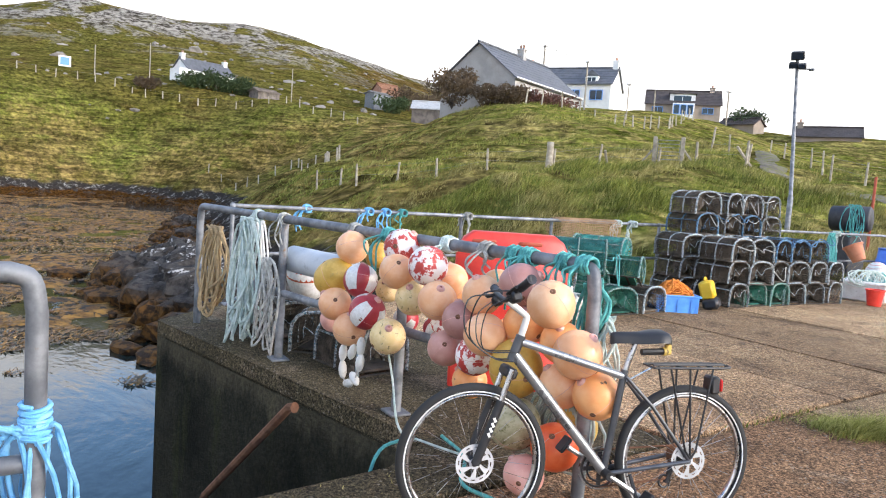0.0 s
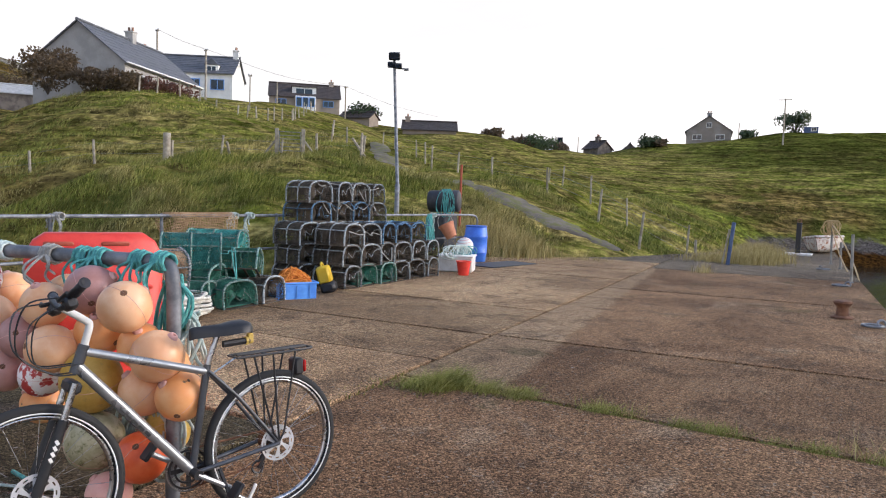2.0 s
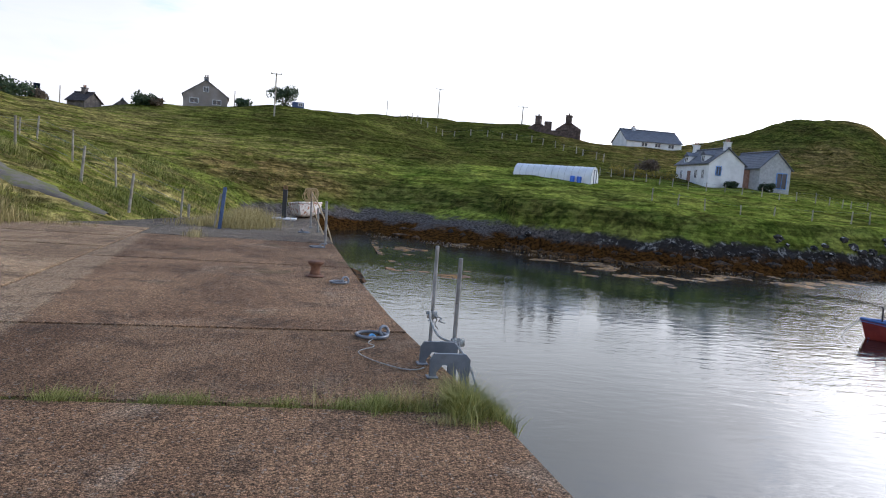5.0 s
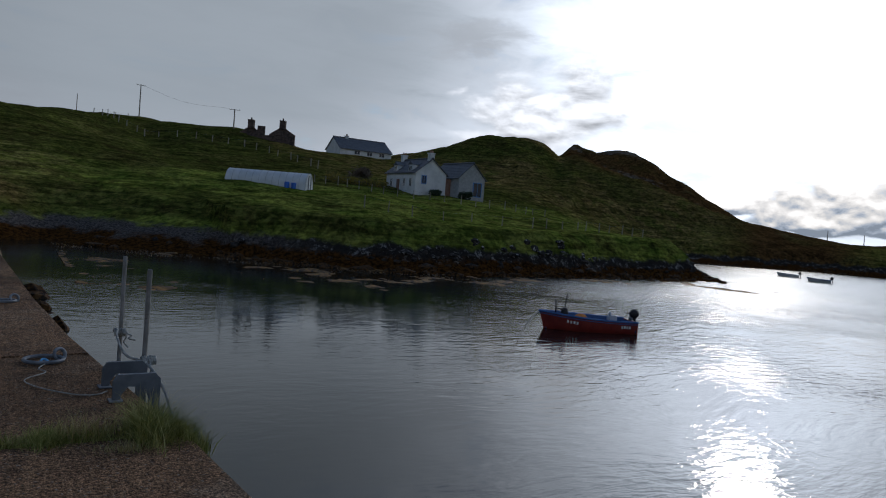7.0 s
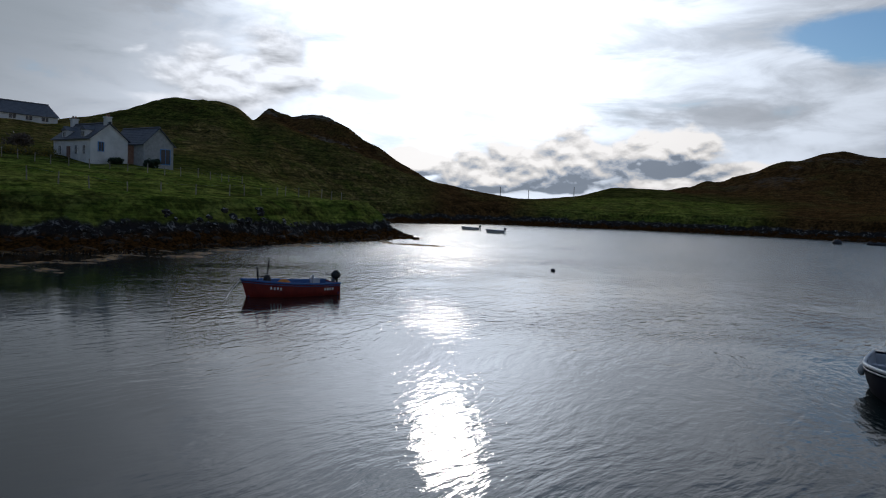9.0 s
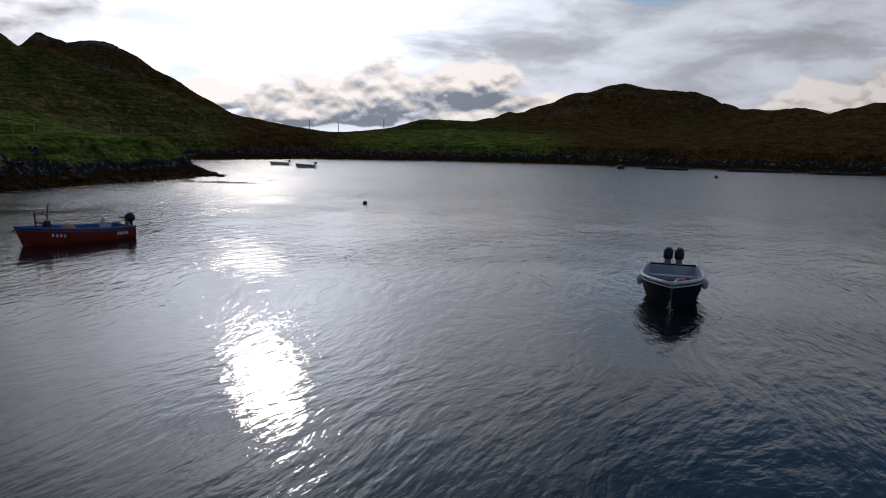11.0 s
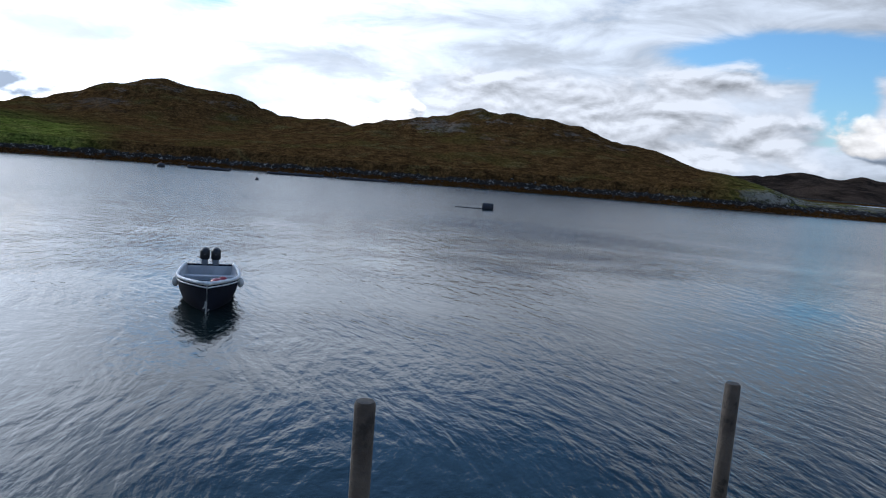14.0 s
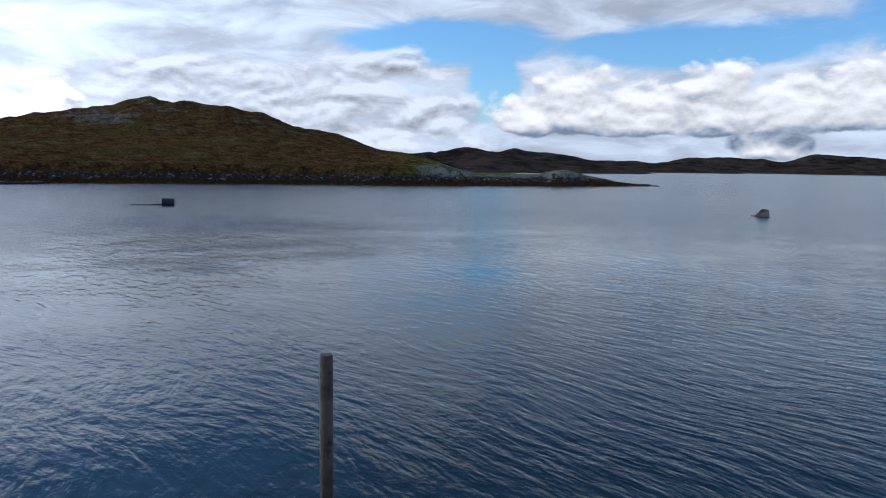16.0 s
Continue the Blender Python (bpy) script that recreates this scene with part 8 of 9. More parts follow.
for x, y, top in ((-133.0, 8.0, 21.5), (-129.0, 16.0, 22.5), (-118.0, 37.0, 20.0)):
    pole(x, y, top, arm=0.0, r=0.10)

for x, y, top in ((199.7, 114.7, 7.8), (204.1, 106.7, 7.2), (210.4, 93.7, 8.6)):
    pole(x, y, top, arm=0.9, r=0.13, label="far timber power pole on the low saddle", yaw=35)

# ---- fences and gate ----


def fence(label, line, gap, height, r=0.045, wires=2, seed=0, lean=4.0):
    rr = random.Random(seed)
    ob = thing("fence", label, "fence", group="field fences")
    tops_, pts = [], []
    for (ax, ay), (bx, by) in zip(line, line[1:]):
        n = max(1, round(math.hypot(bx - ax, by - ay) / gap))
        pts += [(ax + (bx - ax) * i / n, ay + (by - ay) * i / n) for i in range(n)]
    pts.append(line[-1])
    for x, y in pts:
        x, y = x + rr.uniform(-0.15, 0.15) * gap, y + rr.uniform(-0.1, 0.1) * gap
        g, hh = gz(x, y), height * rr.uniform(0.8, 1.15)
        dx, dy = math.tan(radians(rr.uniform(-lean, lean))) * hh, math.tan(radians(rr.uniform(-lean, lean))) * hh
        part("post", Shape().tube([(x, y, g - 0.3), (x + dx, y + dy, g + hh)], [r * rr.uniform(0.9, 1.2), r * 0.9], 7), MAT["old_wood"], ob, smooth=60)
        tops_.append(Vector((x + dx, y + dy, g + hh)))
    for k in range(wires):
        part("wire", Shape().tube([p - Vector((0, 0, height * (0.12 + 0.38 * k))) for p in tops_], 0.005 if height < 1.3 else 0.006, 3), MAT["galvanised"], ob)
    return ob


fence("row of leaning grey fence posts in long grass", [(-36.0, 12.6), (-31.5, 13.2), (-27.5, 15.3), (-23.8, 18.4), (-23.7, 21.4), (-23.0, 23.6)], 2.6, 1.05, 0.055, 2, 1, 7)
fence("row of fence posts above the track", [(-22.0, 24.5), (-20.1, 26.1), (-24.0, 31.8), (-27.4, 34.2), (-32.2, 38.0)], 3.2, 1.15, 0.06, 2, 2, 6)
fence("wire fence with pale posts beside the track", [(-30.0, 42.0), (-24.7, 37.6), (-18.2, 31.4), (-15.5, 30.2), (-12.1, 29.3), (-9.0, 26.8), (-7.1, 26.1), (-5.0, 25.4)], 3.0, 1.25, 0.05, 2, 3, 5)
fence("wire fence of slim posts across the pasture", [(-5.8, 29.6), (-8.8, 32.0), (-11.2, 33.3), (-16.0, 38.0)], 2.8, 1.2, 0.045, 2, 13, 5)
fence("pair of thin timber stakes by the beached dinghy", [(-2.65, 29.9), (-2.3, 29.95)], 0.4, 1.3, 0.04, 0, 4, 2)
fence("garden fence below the houses", [(-50.0, 36.0), (-46.0, 37.0), (-44.5, 41.0), (-45.5, 46.0), (-50.0, 54.0), (-58.0, 66.0)], 1.7, 1.2, 0.07, 2, 5, 5)
fence("distant pasture fence under the rocky hill", [(-131.0, -6.0), (-129.0, 8.0), (-122.0, 20.0), (-114.0, 35.0), (-100.0, 42.0)], 3.0, 1.2, 0.09, 1, 6, 3)
fence("distant field fence below the first one", [(-100.0, 20.5), (-82.0, 26.0), (-66.0, 24.0), (-52.0, 20.0)], 3.2, 1.2, 0.08, 1, 7, 3)
fence("fence along the ridge skyline", [(-3.0, 186.0), (5.0, 190.0), (13.0, 195.0), (24.0, 196.0)], 3.0, 1.3, 0.09, 1, 8, 4)
fence("fence running down the green hill", [(14.0, 170.0), (21.0, 149.0), (29.5, 142.0), (37.0, 135.0), (42.0, 128.5), (46.0, 118.0)], 3.2, 1.3, 0.09, 1, 9, 4)
fence("garden fence round the white cottage", [(37.5, 98.0), (41.0, 86.5), (44.0, 80.0), (50.0, 77.5), (57.0, 77.0), (66.0, 80.0)], 2.2, 1.1, 0.06, 2, 10, 3)
fence("thin wire fence across the shore pasture", [(31.0, 66.0), (38.0, 62.0), (48.0, 60.0), (62.0, 64.0), (74.0, 68.0)], 3.2, 1.1, 0.06, 1, 11, 3)
big = thing("gate_post", "thick weathered timber strainer post", "post", pose(-23.7, 18.35, gz(-23.7, 18.35)))
part("shaft", Shape().tube([(0, 0, -0.3), (0.02, 0, 1.35)], [0.16, 0.14], 10), MAT["old_wood"], big)
gt = thing("field_gate", "narrow galvanised field gate between timber posts", "gate", pose(-22.95, 23.65, gz(-22.7, 23.9) + 0.3, 0, 0, 42))
for x in (0, 1.18):
    part("gate_post", Shape().box((0.17, 0.15, 1.6), (x, 0, 0.35), None, 0.02), MAT["old_wood"], gt)
part("gate_frame", Shape().tube([(0.12, 0, 0.15), (0.12, 0, 1.0), (1.06, 0, 1.0), (1.06, 0, 0.15), (0.12, 0, 0.15)], 0.022, 6), MAT["galvanised"], gt)
for z in (0.33, 0.5, 0.68, 0.84):
    part("bar", Shape().tube([(0.12, 0, z), (1.06, 0, z)], 0.015, 6), MAT["galvanised"], gt)
for x, sgn in ((-0.05, -1), (1.25, 1)):
    part("brace", Shape().tube([(x, 0, 0.6), (x + sgn * 0.55, 0.1, -0.1)], 0.05, 6), MAT["old_wood"], gt)
for x, y, a in ((-20.4, 25.9, 40), (-23.9, 21.6, 120)):
    g = gz(x, y)
    br_ = thing("fence_brace", "leaning timber strut against a fence post", "post", pose(x, y, g, 0, 0, a))
    part("strut", Shape().tube([(0, 0, 0.85), (0.7, 0, -0.1)], 0.06, 6), MAT["old_wood"], br_)

# ---- ruin, tunnel, small sheds, walls ----
MAT["ruin_stone"] = surface("ruin_stone", (0.060, 0.042, 0.034), (0.150, 0.105, 0.085), 1.6, 0.95, 0.6, 14.0, 0.0, (0.20, 0.17, 0.14), (0.60, 0.70))
ru = thing("ruined_house", "roofless stone ruin with two dark chimneys", "ruin", pose(45.6, 148.6, 15.1, 0, 0, -16))
for x, top, w in ((-3.5, 3.2, 4.6), (3.0, 3.7, 5.4)):
    gbl = part("gable_wall", Shape().add([(x - 0.4, -w / 2, -2), (x + 0.4, -w / 2, -2), (x + 0.4, w / 2, -2), (x - 0.4, w / 2, -2), (x - 0.4, -w / 2, top * 0.55), (x + 0.4, -w / 2, top * 0.55), (x + 0.4, w / 2, top * 0.5), (x - 0.4, w / 2, top * 0.5),
                                               (x - 0.4, 0, top), (x + 0.4, 0, top)], [(0, 1, 5, 4), (2, 3, 7, 6), (0, 4, 8, 7, 3), (1, 2, 6, 9, 5), (4, 5, 9, 8), (6, 7, 8, 9)]), MAT["ruin_stone"], ru, smooth=None, at=Matrix.Translation((x, 0, 0)) @ Matrix.Rotation(radians(78), 4, "Z") @ Matrix.Translation((-x, 0, 0)))
    part("chimney", Shape().box((1.5, 1.2, 1.8), (x, 0, top + 0.2), None, 0.06).box((1.56, 1.26, 0.2), (x, 0, top + 1.1)), MAT["ruin_stone"], gbl, smooth=None)
    for k in (-0.22, 0.22):
        part("chimney_pot", Shape().lathe([(0.13, 0), (0.1, 0.5)], 8, (x + k, 0, top + 1.2)), MAT["ruin_stone"], gbl)
part("front_wall", Shape().box((7.4, 0.6, 2.6), (-0.5, -2.3, 0.0), None, 0.05).box((1.6, 0.6, 1.0), (2.2, -2.32, 1.9), None, 0.08), MAT["ruin_stone"], ru, smooth=None)
part("rear_wall", Shape().box((7.4, 0.6, 2.8), (-0.5, 2.3, 0.0), None, 0.05), MAT["ruin_stone"], ru, smooth=None)
part("broken_wall", Shape().box((1.6, 0.6, 2.2), (-1.4, -2.35, 2.0), None, 0.1), MAT["ruin_stone"], ru, smooth=None)
gable_house("dark old stone house with tall chimney on the skyline", (-39.5, 122.0, 10.2), 70.0, 4.0, 3.2, 1.3, 2.6, MAT["stone"], MAT["brown_roof"], ((1.6, 0.8, MAT["stone"]),), name="cottage")
gable_house("small grey stone gable on the skyline", (-35.9, 125.0, 10.6), 20.0, 2.4, 3.0, 1.0, 2.0, MAT["stone"], MAT["slate"], name="cottage")
gable_house("low shed with pale metal roof", (-99.5, 50.8, 12.9), -35.0, 3.6, 5.0, 0.9, 2.0, MAT["stone"], MAT["boards"], name="shed")
gable_house("small roofless grey stone byre", (-121.5, 31.5, 14.9), 20.0, 2.6, 4.4, 1.1, 1.5, MAT["stone"], MAT["stone"], name="shed")
gable_house("rust-red tin shed among trees", (-127.5, 57.0, 18.6), 10.0, 3.0, 4.5, 1.6, 2.6, MAT["rust_boards"], MAT["rust"], name="shed")
gable_house("flat grey shed by the rust-red one", (-123.0, 53.5, 17.0), 20.0, 2.5, 4.5, 1.5, 1.8, MAT["plate_grey"], MAT["slate"], name="shed")
gable_house("low dark shed roof behind the hill", (-62.5, 84.5, 12.0), 100.0, 3.0, 5.0, 1.2, 2.0, MAT["harling"], MAT["brown_roof"], name="shed")
cx_ = thing("container", "small blue and white cabin by a tree on the ridge", "cabin", pose(-8.2, 138.2, gz(-8.2, 138.2), 0, 0, 5))
part("body", Shape().box((2.2, 1.8, 1.1), (0, 0, 0.4), None, 0.05), MAT["post_blue"], cx_, smooth=None)
window(cx_, pose(0.4, -0.92, 0.5), 0.8, 0.5, MAT["white_paint"])
sg_ = thing("info_board", "pale blue square board on the hillside", "board", pose(-140.1, 3.8, gz(-140.1, 3.8), 0, 0, 90))
part("panel", Shape().box((1.9, 0.12, 1.8), (0, 0, 1.2), None, 0.03), MAT["white_paint"], sg_)
part("face", Shape().box((1.4, 0.02, 1.3), (0, -0.075, 1.2)), MAT["blue_paint"], sg_, smooth=None)

MAT["film"] = surface("film", (0.74, 0.77, 0.77), (0.86, 0.88, 0.88), 1.0, 0.35, 0.1, 20.0)
a_, b_ = Vector((22.4, 86.4, 0)), Vector((30.3, 80.6, 0))
d_ = (b_ - a_)
tn = thing("polytunnel", "long translucent plastic polytunnel in the field", "greenhouse", Matrix.Translation((22.4, 86.4, 4.15)) @ Matrix.Rotation(math.atan2(d_.y, d_.x), 4, "Z"))
s = Shape()
for i in range(13):
    x = d_.length * i / 12
    s.v += [(x, -1.6 * math.cos(math.pi * j / 14), 0.05 + 1.65 * math.sin(math.pi * j / 14) if 0 < j < 14 else -0.8) for j in range(15)]
s.f += [(i * 15 + j, i * 15 + j + 1, (i + 1) * 15 + j + 1, (i + 1) * 15 + j) for i in range(12) for j in range(14)] + [tuple(range(15)), tuple(range(194, 179, -1))]
part("cover", s, MAT["film"], tn, smooth=50)
for i in range(13):
    x = d_.length * i / 12
    part("hoop", Shape().tube([(x, -1.62 * math.cos(math.pi * j / 14), 0.06 + 1.66 * math.sin(math.pi * j / 14) if 0 < j < 14 else -0.8) for j in range(15)], 0.022, 5), MAT["boards"], tn)
part("door_frame", Shape().tube([(d_.length + 0.03, -0.5, -0.5), (d_.length + 0.03, -0.5, 1.35), (d_.length + 0.03, 0.5, 1.35), (d_.length + 0.03, 0.5, -0.5)], 0.05, 5), MAT["plate_grey"], tn)
bb_ = thing("barrel", "blue barrel beside the polytunnel", "barrel", (28.2, 80.1, gz(28.2, 80.1)))
part("body", Shape().lathe([(0.27, -0.2), (0.29, 0.2), (0.29, 0.6), (0.26, 0.68)], 16), MAT["blue_plastic"], bb_, smooth=50)
bb_ = thing("barrel", "second blue barrel beside the polytunnel", "barrel", (27.5, 80.5, gz(27.5, 80.5)))
part("body", Shape().lathe([(0.27, -0.2), (0.29, 0.2), (0.29, 0.6), (0.26, 0.68)], 16), MAT["blue_plastic"], bb_, smooth=50)


def rock_mesh(seed, sub=2):
    bm = bmesh.new()
    bmesh.ops.create_icosphere(bm, subdivisions=sub, radius=1.0)
    off = Vector((seed * 3.1, seed * 1.7, seed * 0.9))
    for v in bm.verts:
        q = noise.noise(v.co * 1.3 + off) * 0.45 + noise.noise(v.co * 3.1 + off) * 0.2
        v.co = v.co * (1 + q)
        v.co.z *= 0.7
    P = np.array([v.co[:] for v in bm.verts])
    F = np.array([[v.index for v in f.verts] for f in bm.faces])
    bm.free()
    return P, F


ROCKS = [rock_mesh(i, 1 + i % 2) for i in range(8)]


def rocks(name, label, spots, mat):
    """Many loose stones as one mesh; spots are x, y, z, size."""
    V, F, o = [], [], 0
    rr = np.random.RandomState(len(spots))
    for i, (x, y, z, s) in enumerate(spots):
        P, f = ROCKS[i % 8]
        a = rr.uniform(0, 6.28)
        R = np.array([[math.cos(a), -math.sin(a), 0], [math.sin(a), math.cos(a), 0], [0, 0, 1]]) @ np.diag(rr.uniform(0.55, 1.5, 3))
        V.append((P @ R.T) * s + (x, y, z))
        F.append(f + o)
        o += len(P)
    me = bpy.data.meshes.new(name)
    me.from_pydata(np.concatenate(V).tolist(), [], np.concatenate(F).tolist())
    me.materials.append(mat)
    me.shade_smooth()
    me.set_sharp_from_angle(angle=radians(20))
    tagged(new(name, me), label, "rocks", kind="stuff")


def shore_stone():
    m, k, bsdf = shader("shore_stone")
    pos = k.n("ShaderNodeNewGeometry").outputs["Position"]
    z = k.n("ShaderNodeSeparateXYZ", ins={0: pos}).outputs[2]
    isl = k.n("ShaderNodeNewGeometry").outputs["Random Per Island"]
    col = k.mix(k.ramp(k.noise(pos, 2.2, 6.0, 0.7), 0.35, 0.65), (0.012, 0.010, 0.009), (0.075, 0.064, 0.055))
    pale = k.ramp(k.math("ADD", k.noise(pos, 3.0, 5.0, 0.7), k.math("MULTIPLY", isl, 0.16)), 0.655, 0.72)
    lift = k.ramp(z, WATER + 1.0, WATER + 1.4)
    col = k.mix(k.math("MULTIPLY", pale, lift), col, (0.46, 0.44, 0.41))
    wet = k.mix(k.ramp(k.noise(pos, 5.0, 4.0), 0.4, 0.6), (0.020, 0.010, 0.004), (0.110, 0.050, 0.012))
    col = k.mix(k.math("SUBTRACT", 1.0, k.ramp(k.math("ADD", z, k.math("MULTIPLY", k.noise(pos, 1.5, 3.0), 0.5)), WATER + 0.7, WATER + 1.2)), col, wet)
    k.t.links.new(col, bsdf.inputs["Base Color"])
    bsdf.inputs["Roughness"].default_value = 0.85
    bsdf.inputs["Specular IOR Level"].default_value = 0.2
    bp = k.n("ShaderNodeBump", ins={"Strength": 0.8, "Distance": 0.05, "Height": k.noise(pos, 7.0, 5.0, 0.7)})
    k.t.links.new(bp.outputs[0], bsdf.inputs["Normal"])
    return m


MAT["shore_stone"] = shore_stone()


def shore_rocks():
    rr = np.random.RandomState(8)
    out = []
    for (ax, ay), (bx, by) in zip(BAY, BAY[1:]):
        L = math.hypot(bx - ax, by - ay)
        if max(abs(ax), abs(ay), abs(bx), abs(by)) > 240 or ay < -250 or (ax > -4 and ax < 3 and ay < 29):
            continue
        mid = math.hypot((ax + bx) / 2, (ay + by) / 2)
        n = int(L * (6.0 if mid < 60 else 4.5 if mid < 110 else 1.6) * (0.10 if -4 < ax < 20 and 40 < ay < 70 else 1.0))
        for _ in range(n):
            t, off = rr.rand(), rr.uniform(-1.2, 2.5)
            nx, ny = (by - ay) / L, -(bx - ax) / L
            x, y = ax + t * (bx - ax), ay + t * (by - ay)
            if float(shore_distance(np.array(x + nx), np.array(y + ny))) < 0:
                nx, ny = -nx, -ny
            x, y = x + nx * off, y + ny * off
            s = rr.gamma(2.0, 0.13) * (1.0 if mid < 110 else 1.5) + 0.10
            out.append((x, y, max(float(land(x, y)), WATER - 0.1) - s * 0.1, min(s, 0.7 if off < 1.2 else 0.36)))
    rocks("shore_rocks", "dark tide-line rocks flecked with pale lichen", out, MAT["shore_stone"])
    # the black outcrop west of the pier
    out = []
    for _ in range(520):
        t = rr.rand()
        x, y = -17.5 - 13 * t + rr.normal(0, 0.8), 4.6 + rr.normal(0, 1.0)
        s = rr.uniform(0.15, 0.75)
        out.append((x, y, WATER + 1.15 * max(0, 1 - abs(y - 4.8) / 2.6) + 0.1 * rr.rand(), s))
    rocks("rock_outcrop", "black weed-hung rock outcrop with white lichen on top", out, MAT["shore_stone"])
    out = []
    for _ in range(420):
        x, y = rr.uniform(-190, -60), rr.uniform(-30, 120)
        rr_ = math.hypot(x, y)
        if rr_ < 120 or float(land(x, y)) < 8:
            continue
        out.append((x, y, float(land(x, y)) - 0.1, rr.gamma(2.0, 0.17) + 0.15))
    rocks("hill_boulders", "pale grey boulders scattered on the rocky hillside", out, MAT["crag"])


MAT["crag"] = surface("crag", (0.13, 0.115, 0.10), (0.27, 0.245, 0.215), 0.6, 0.95, 0.8, 6.0, world_space=True)
shore_rocks()


# ---- bushes ----


def bush(label, x, y, w, h, mat, leaves=900, base=None, name="bush", leaf=0.16, seed=0):
    """Stems and a broken crown of small leaves."""
    rr = random.Random(seed + int(x * 7))
    g = gz(x, y) if base is None else base
    ob = thing(name, label, "bush", (x, y, g))
    stems = Shape()
    tips = []
    for k in range(9):
        a, l = rr.uniform(0, 6.28), rr.uniform(0.25, 0.5) * w
        tip = Vector((math.cos(a) * l, math.sin(a) * l, h * rr.uniform(0.45, 0.85)))
        stems.tube(smooth_line([(0, 0, -0.3), tip * 0.4 + Vector((0, 0, h * 0.08)), tip], 4), [0.03 * h / 2] * 4 + [0.02 * h / 2] * 4 + [0.008], 5)
        tips.append(tip)
    part("trunk", stems, MAT["bark"], ob)
    blobs = [(t, rr.uniform(0.22, 0.40) * w) for t in tips] + [(Vector((0, 0, h * 0.6)), 0.4 * w), (Vector((0.1 * w, 0, h * 0.3)), 0.42 * w), (Vector((-0.15 * w, 0.1 * w, h * 0.3)), 0.4 * w)]
    s = Shape()
    for i in range(leaves):
        c, r = blobs[i % len(blobs)]
        d = Vector((rr.gauss(0, 1), rr.gauss(0, 1), rr.gauss(0, 1))).normalized() * r * rr.uniform(0.55, 1.05)
        p = c + Vector((d.x, d.y, d.z * 0.75))
        p.z = max(p.z, 0.02)
        u = Vector((rr.gauss(0, 1), rr.gauss(0, 1), rr.gauss(0, 1))).normalized()
        v = u.orthogonal().normalized()
        k = leaf * rr.uniform(0.6, 1.3)
        s.add([p - u * k, p + v * k * 0.5, p + u * k, p - v * k * 0.5], [(0, 1, 2, 3)])
    part("crown", s, mat, ob, smooth=None)
    return ob


bush("brown-leaved bushy tree beside the grey house", -57.2, 33.0, 3.6, 3.5, MAT["leaf_brown"], 3600, 9.3, seed=1, leaf=0.13)
bush("rounded brown-green shrub before the grey house", -54.0, 35.0, 2.8, 2.0, MAT["leaf_brown"], 2200, 9.2, seed=2, leaf=0.13)
bush("rounded brown-green shrub beside another", -52.2, 36.6, 2.8, 2.0, MAT["leaf_brown"], 2200, 9.1, seed=3, leaf=0.13)
bush("reddish shrub by the garden fence", -51.3, 38.6, 2.6, 1.7, MAT["leaf_red"], 900, 9.0, seed=4)
bush("reddish low shrub by the garden wall", -51.2, 41.0, 2.6, 1.5, MAT["leaf_red"], 900, 8.9, seed=5)
bush("dark green conifer shrub on the hill", -65.4, 85.6, 4.0, 2.1, MAT["leaf_dark"], 1200, 13.0, seed=6, leaf=0.22)
for i, (x, y, w, h, m) in enumerate(((-126.0, 22.8, 4.5, 2.4, "leaf_dark"), (-125.5, 26.5, 5.0, 2.8, "leaf_dark"), (-124.7, 29.8, 4.5, 2.4, "leaf_dark"), (-127.3, 15.5, 3.0, 1.5, "leaf_brown"),
                                     (-125.6, 61.5, 6.0, 4.0, "leaf_brown"), (-124.0, 65.5, 6.0, 3.4, "leaf_brown"), (-118.0, 55.5, 5.0, 2.4, "leaf_dark"), (-122.0, 69.0, 6.0, 3.0, "leaf_brown"),
                                     (-47.5, 104.5, 4.2, 1.9, "leaf_brown"), (-45.0, 105.7, 4.0, 2.5, "leaf_dark"), (-50.2, 100.0, 3.0, 1.2, "leaf_brown"), (-46.6, 108.6, 3.0, 2.2, "leaf_dark"), (-42.5, 109.0, 2.6, 1.5, "leaf_brown"),
                                     (-10.8, 138.7, 4.2, 3.4, "leaf_dark"), (-32.6, 123.9, 3.2, 1.6, "leaf_dark"), (-17.8, 134.0, 2.6, 1.1, "leaf_dark"), (-30.6, 124.8, 2.4, 1.0, "leaf_brown"),
                                     (45.5, 99.8, 3.6, 2.0, "leaf_brown"), (56.5, 86.6, 1.6, 1.0, "leaf_dark"), (53.0, 89.6, 1.2, 0.7, "leaf_dark"))):
    bush(("dark green" if m == "leaf_dark" else "brown-green") + " shrub growing on the hillside", x, y, w, h, MAT[m], 1500 if w > 4 else 900, seed=10 + i, leaf=0.24)
MAT["gorse"] = surface("gorse", (0.10, 0.10, 0.02), (0.34, 0.24, 0.02), 2.0, 0.9, 0, 30.0)
for i, (x, y, w) in enumerate(((41.8, 101.5, 2.6), (44.0, 97.0, 2.6), (46.5, 95.6, 2.6), (41.0, 97.5, 2.2))):
    bush("low yellow-flecked gorse bush near the cottage", x, y, w, 0.9, MAT["gorse"], 600, seed=40 + i, name="gorse_bush")

# ---- track up the hill ----
TRACK = [(-6.4, 21.9), (-8.4, 22.4), (-11.2, 23.6), (-14.0, 24.7), (-17.0, 26.2), (-20.5, 29.2), (-24.5, 34.0), (-30.0, 41.0)]


def track_distance(x, y):
    best = np.full(np.shape(x), 1e9)
    for (ax, ay), (bx, by) in zip(TRACK, TRACK[1:]):
        dx, dy = bx - ax, by - ay
        t = np.clip(((x - ax) * dx + (y - ay) * dy) / (dx * dx + dy * dy), 0, 1)
        best = np.minimum(best, np.hypot(x - ax - t * dx, y - ay - t * dy))
    return best


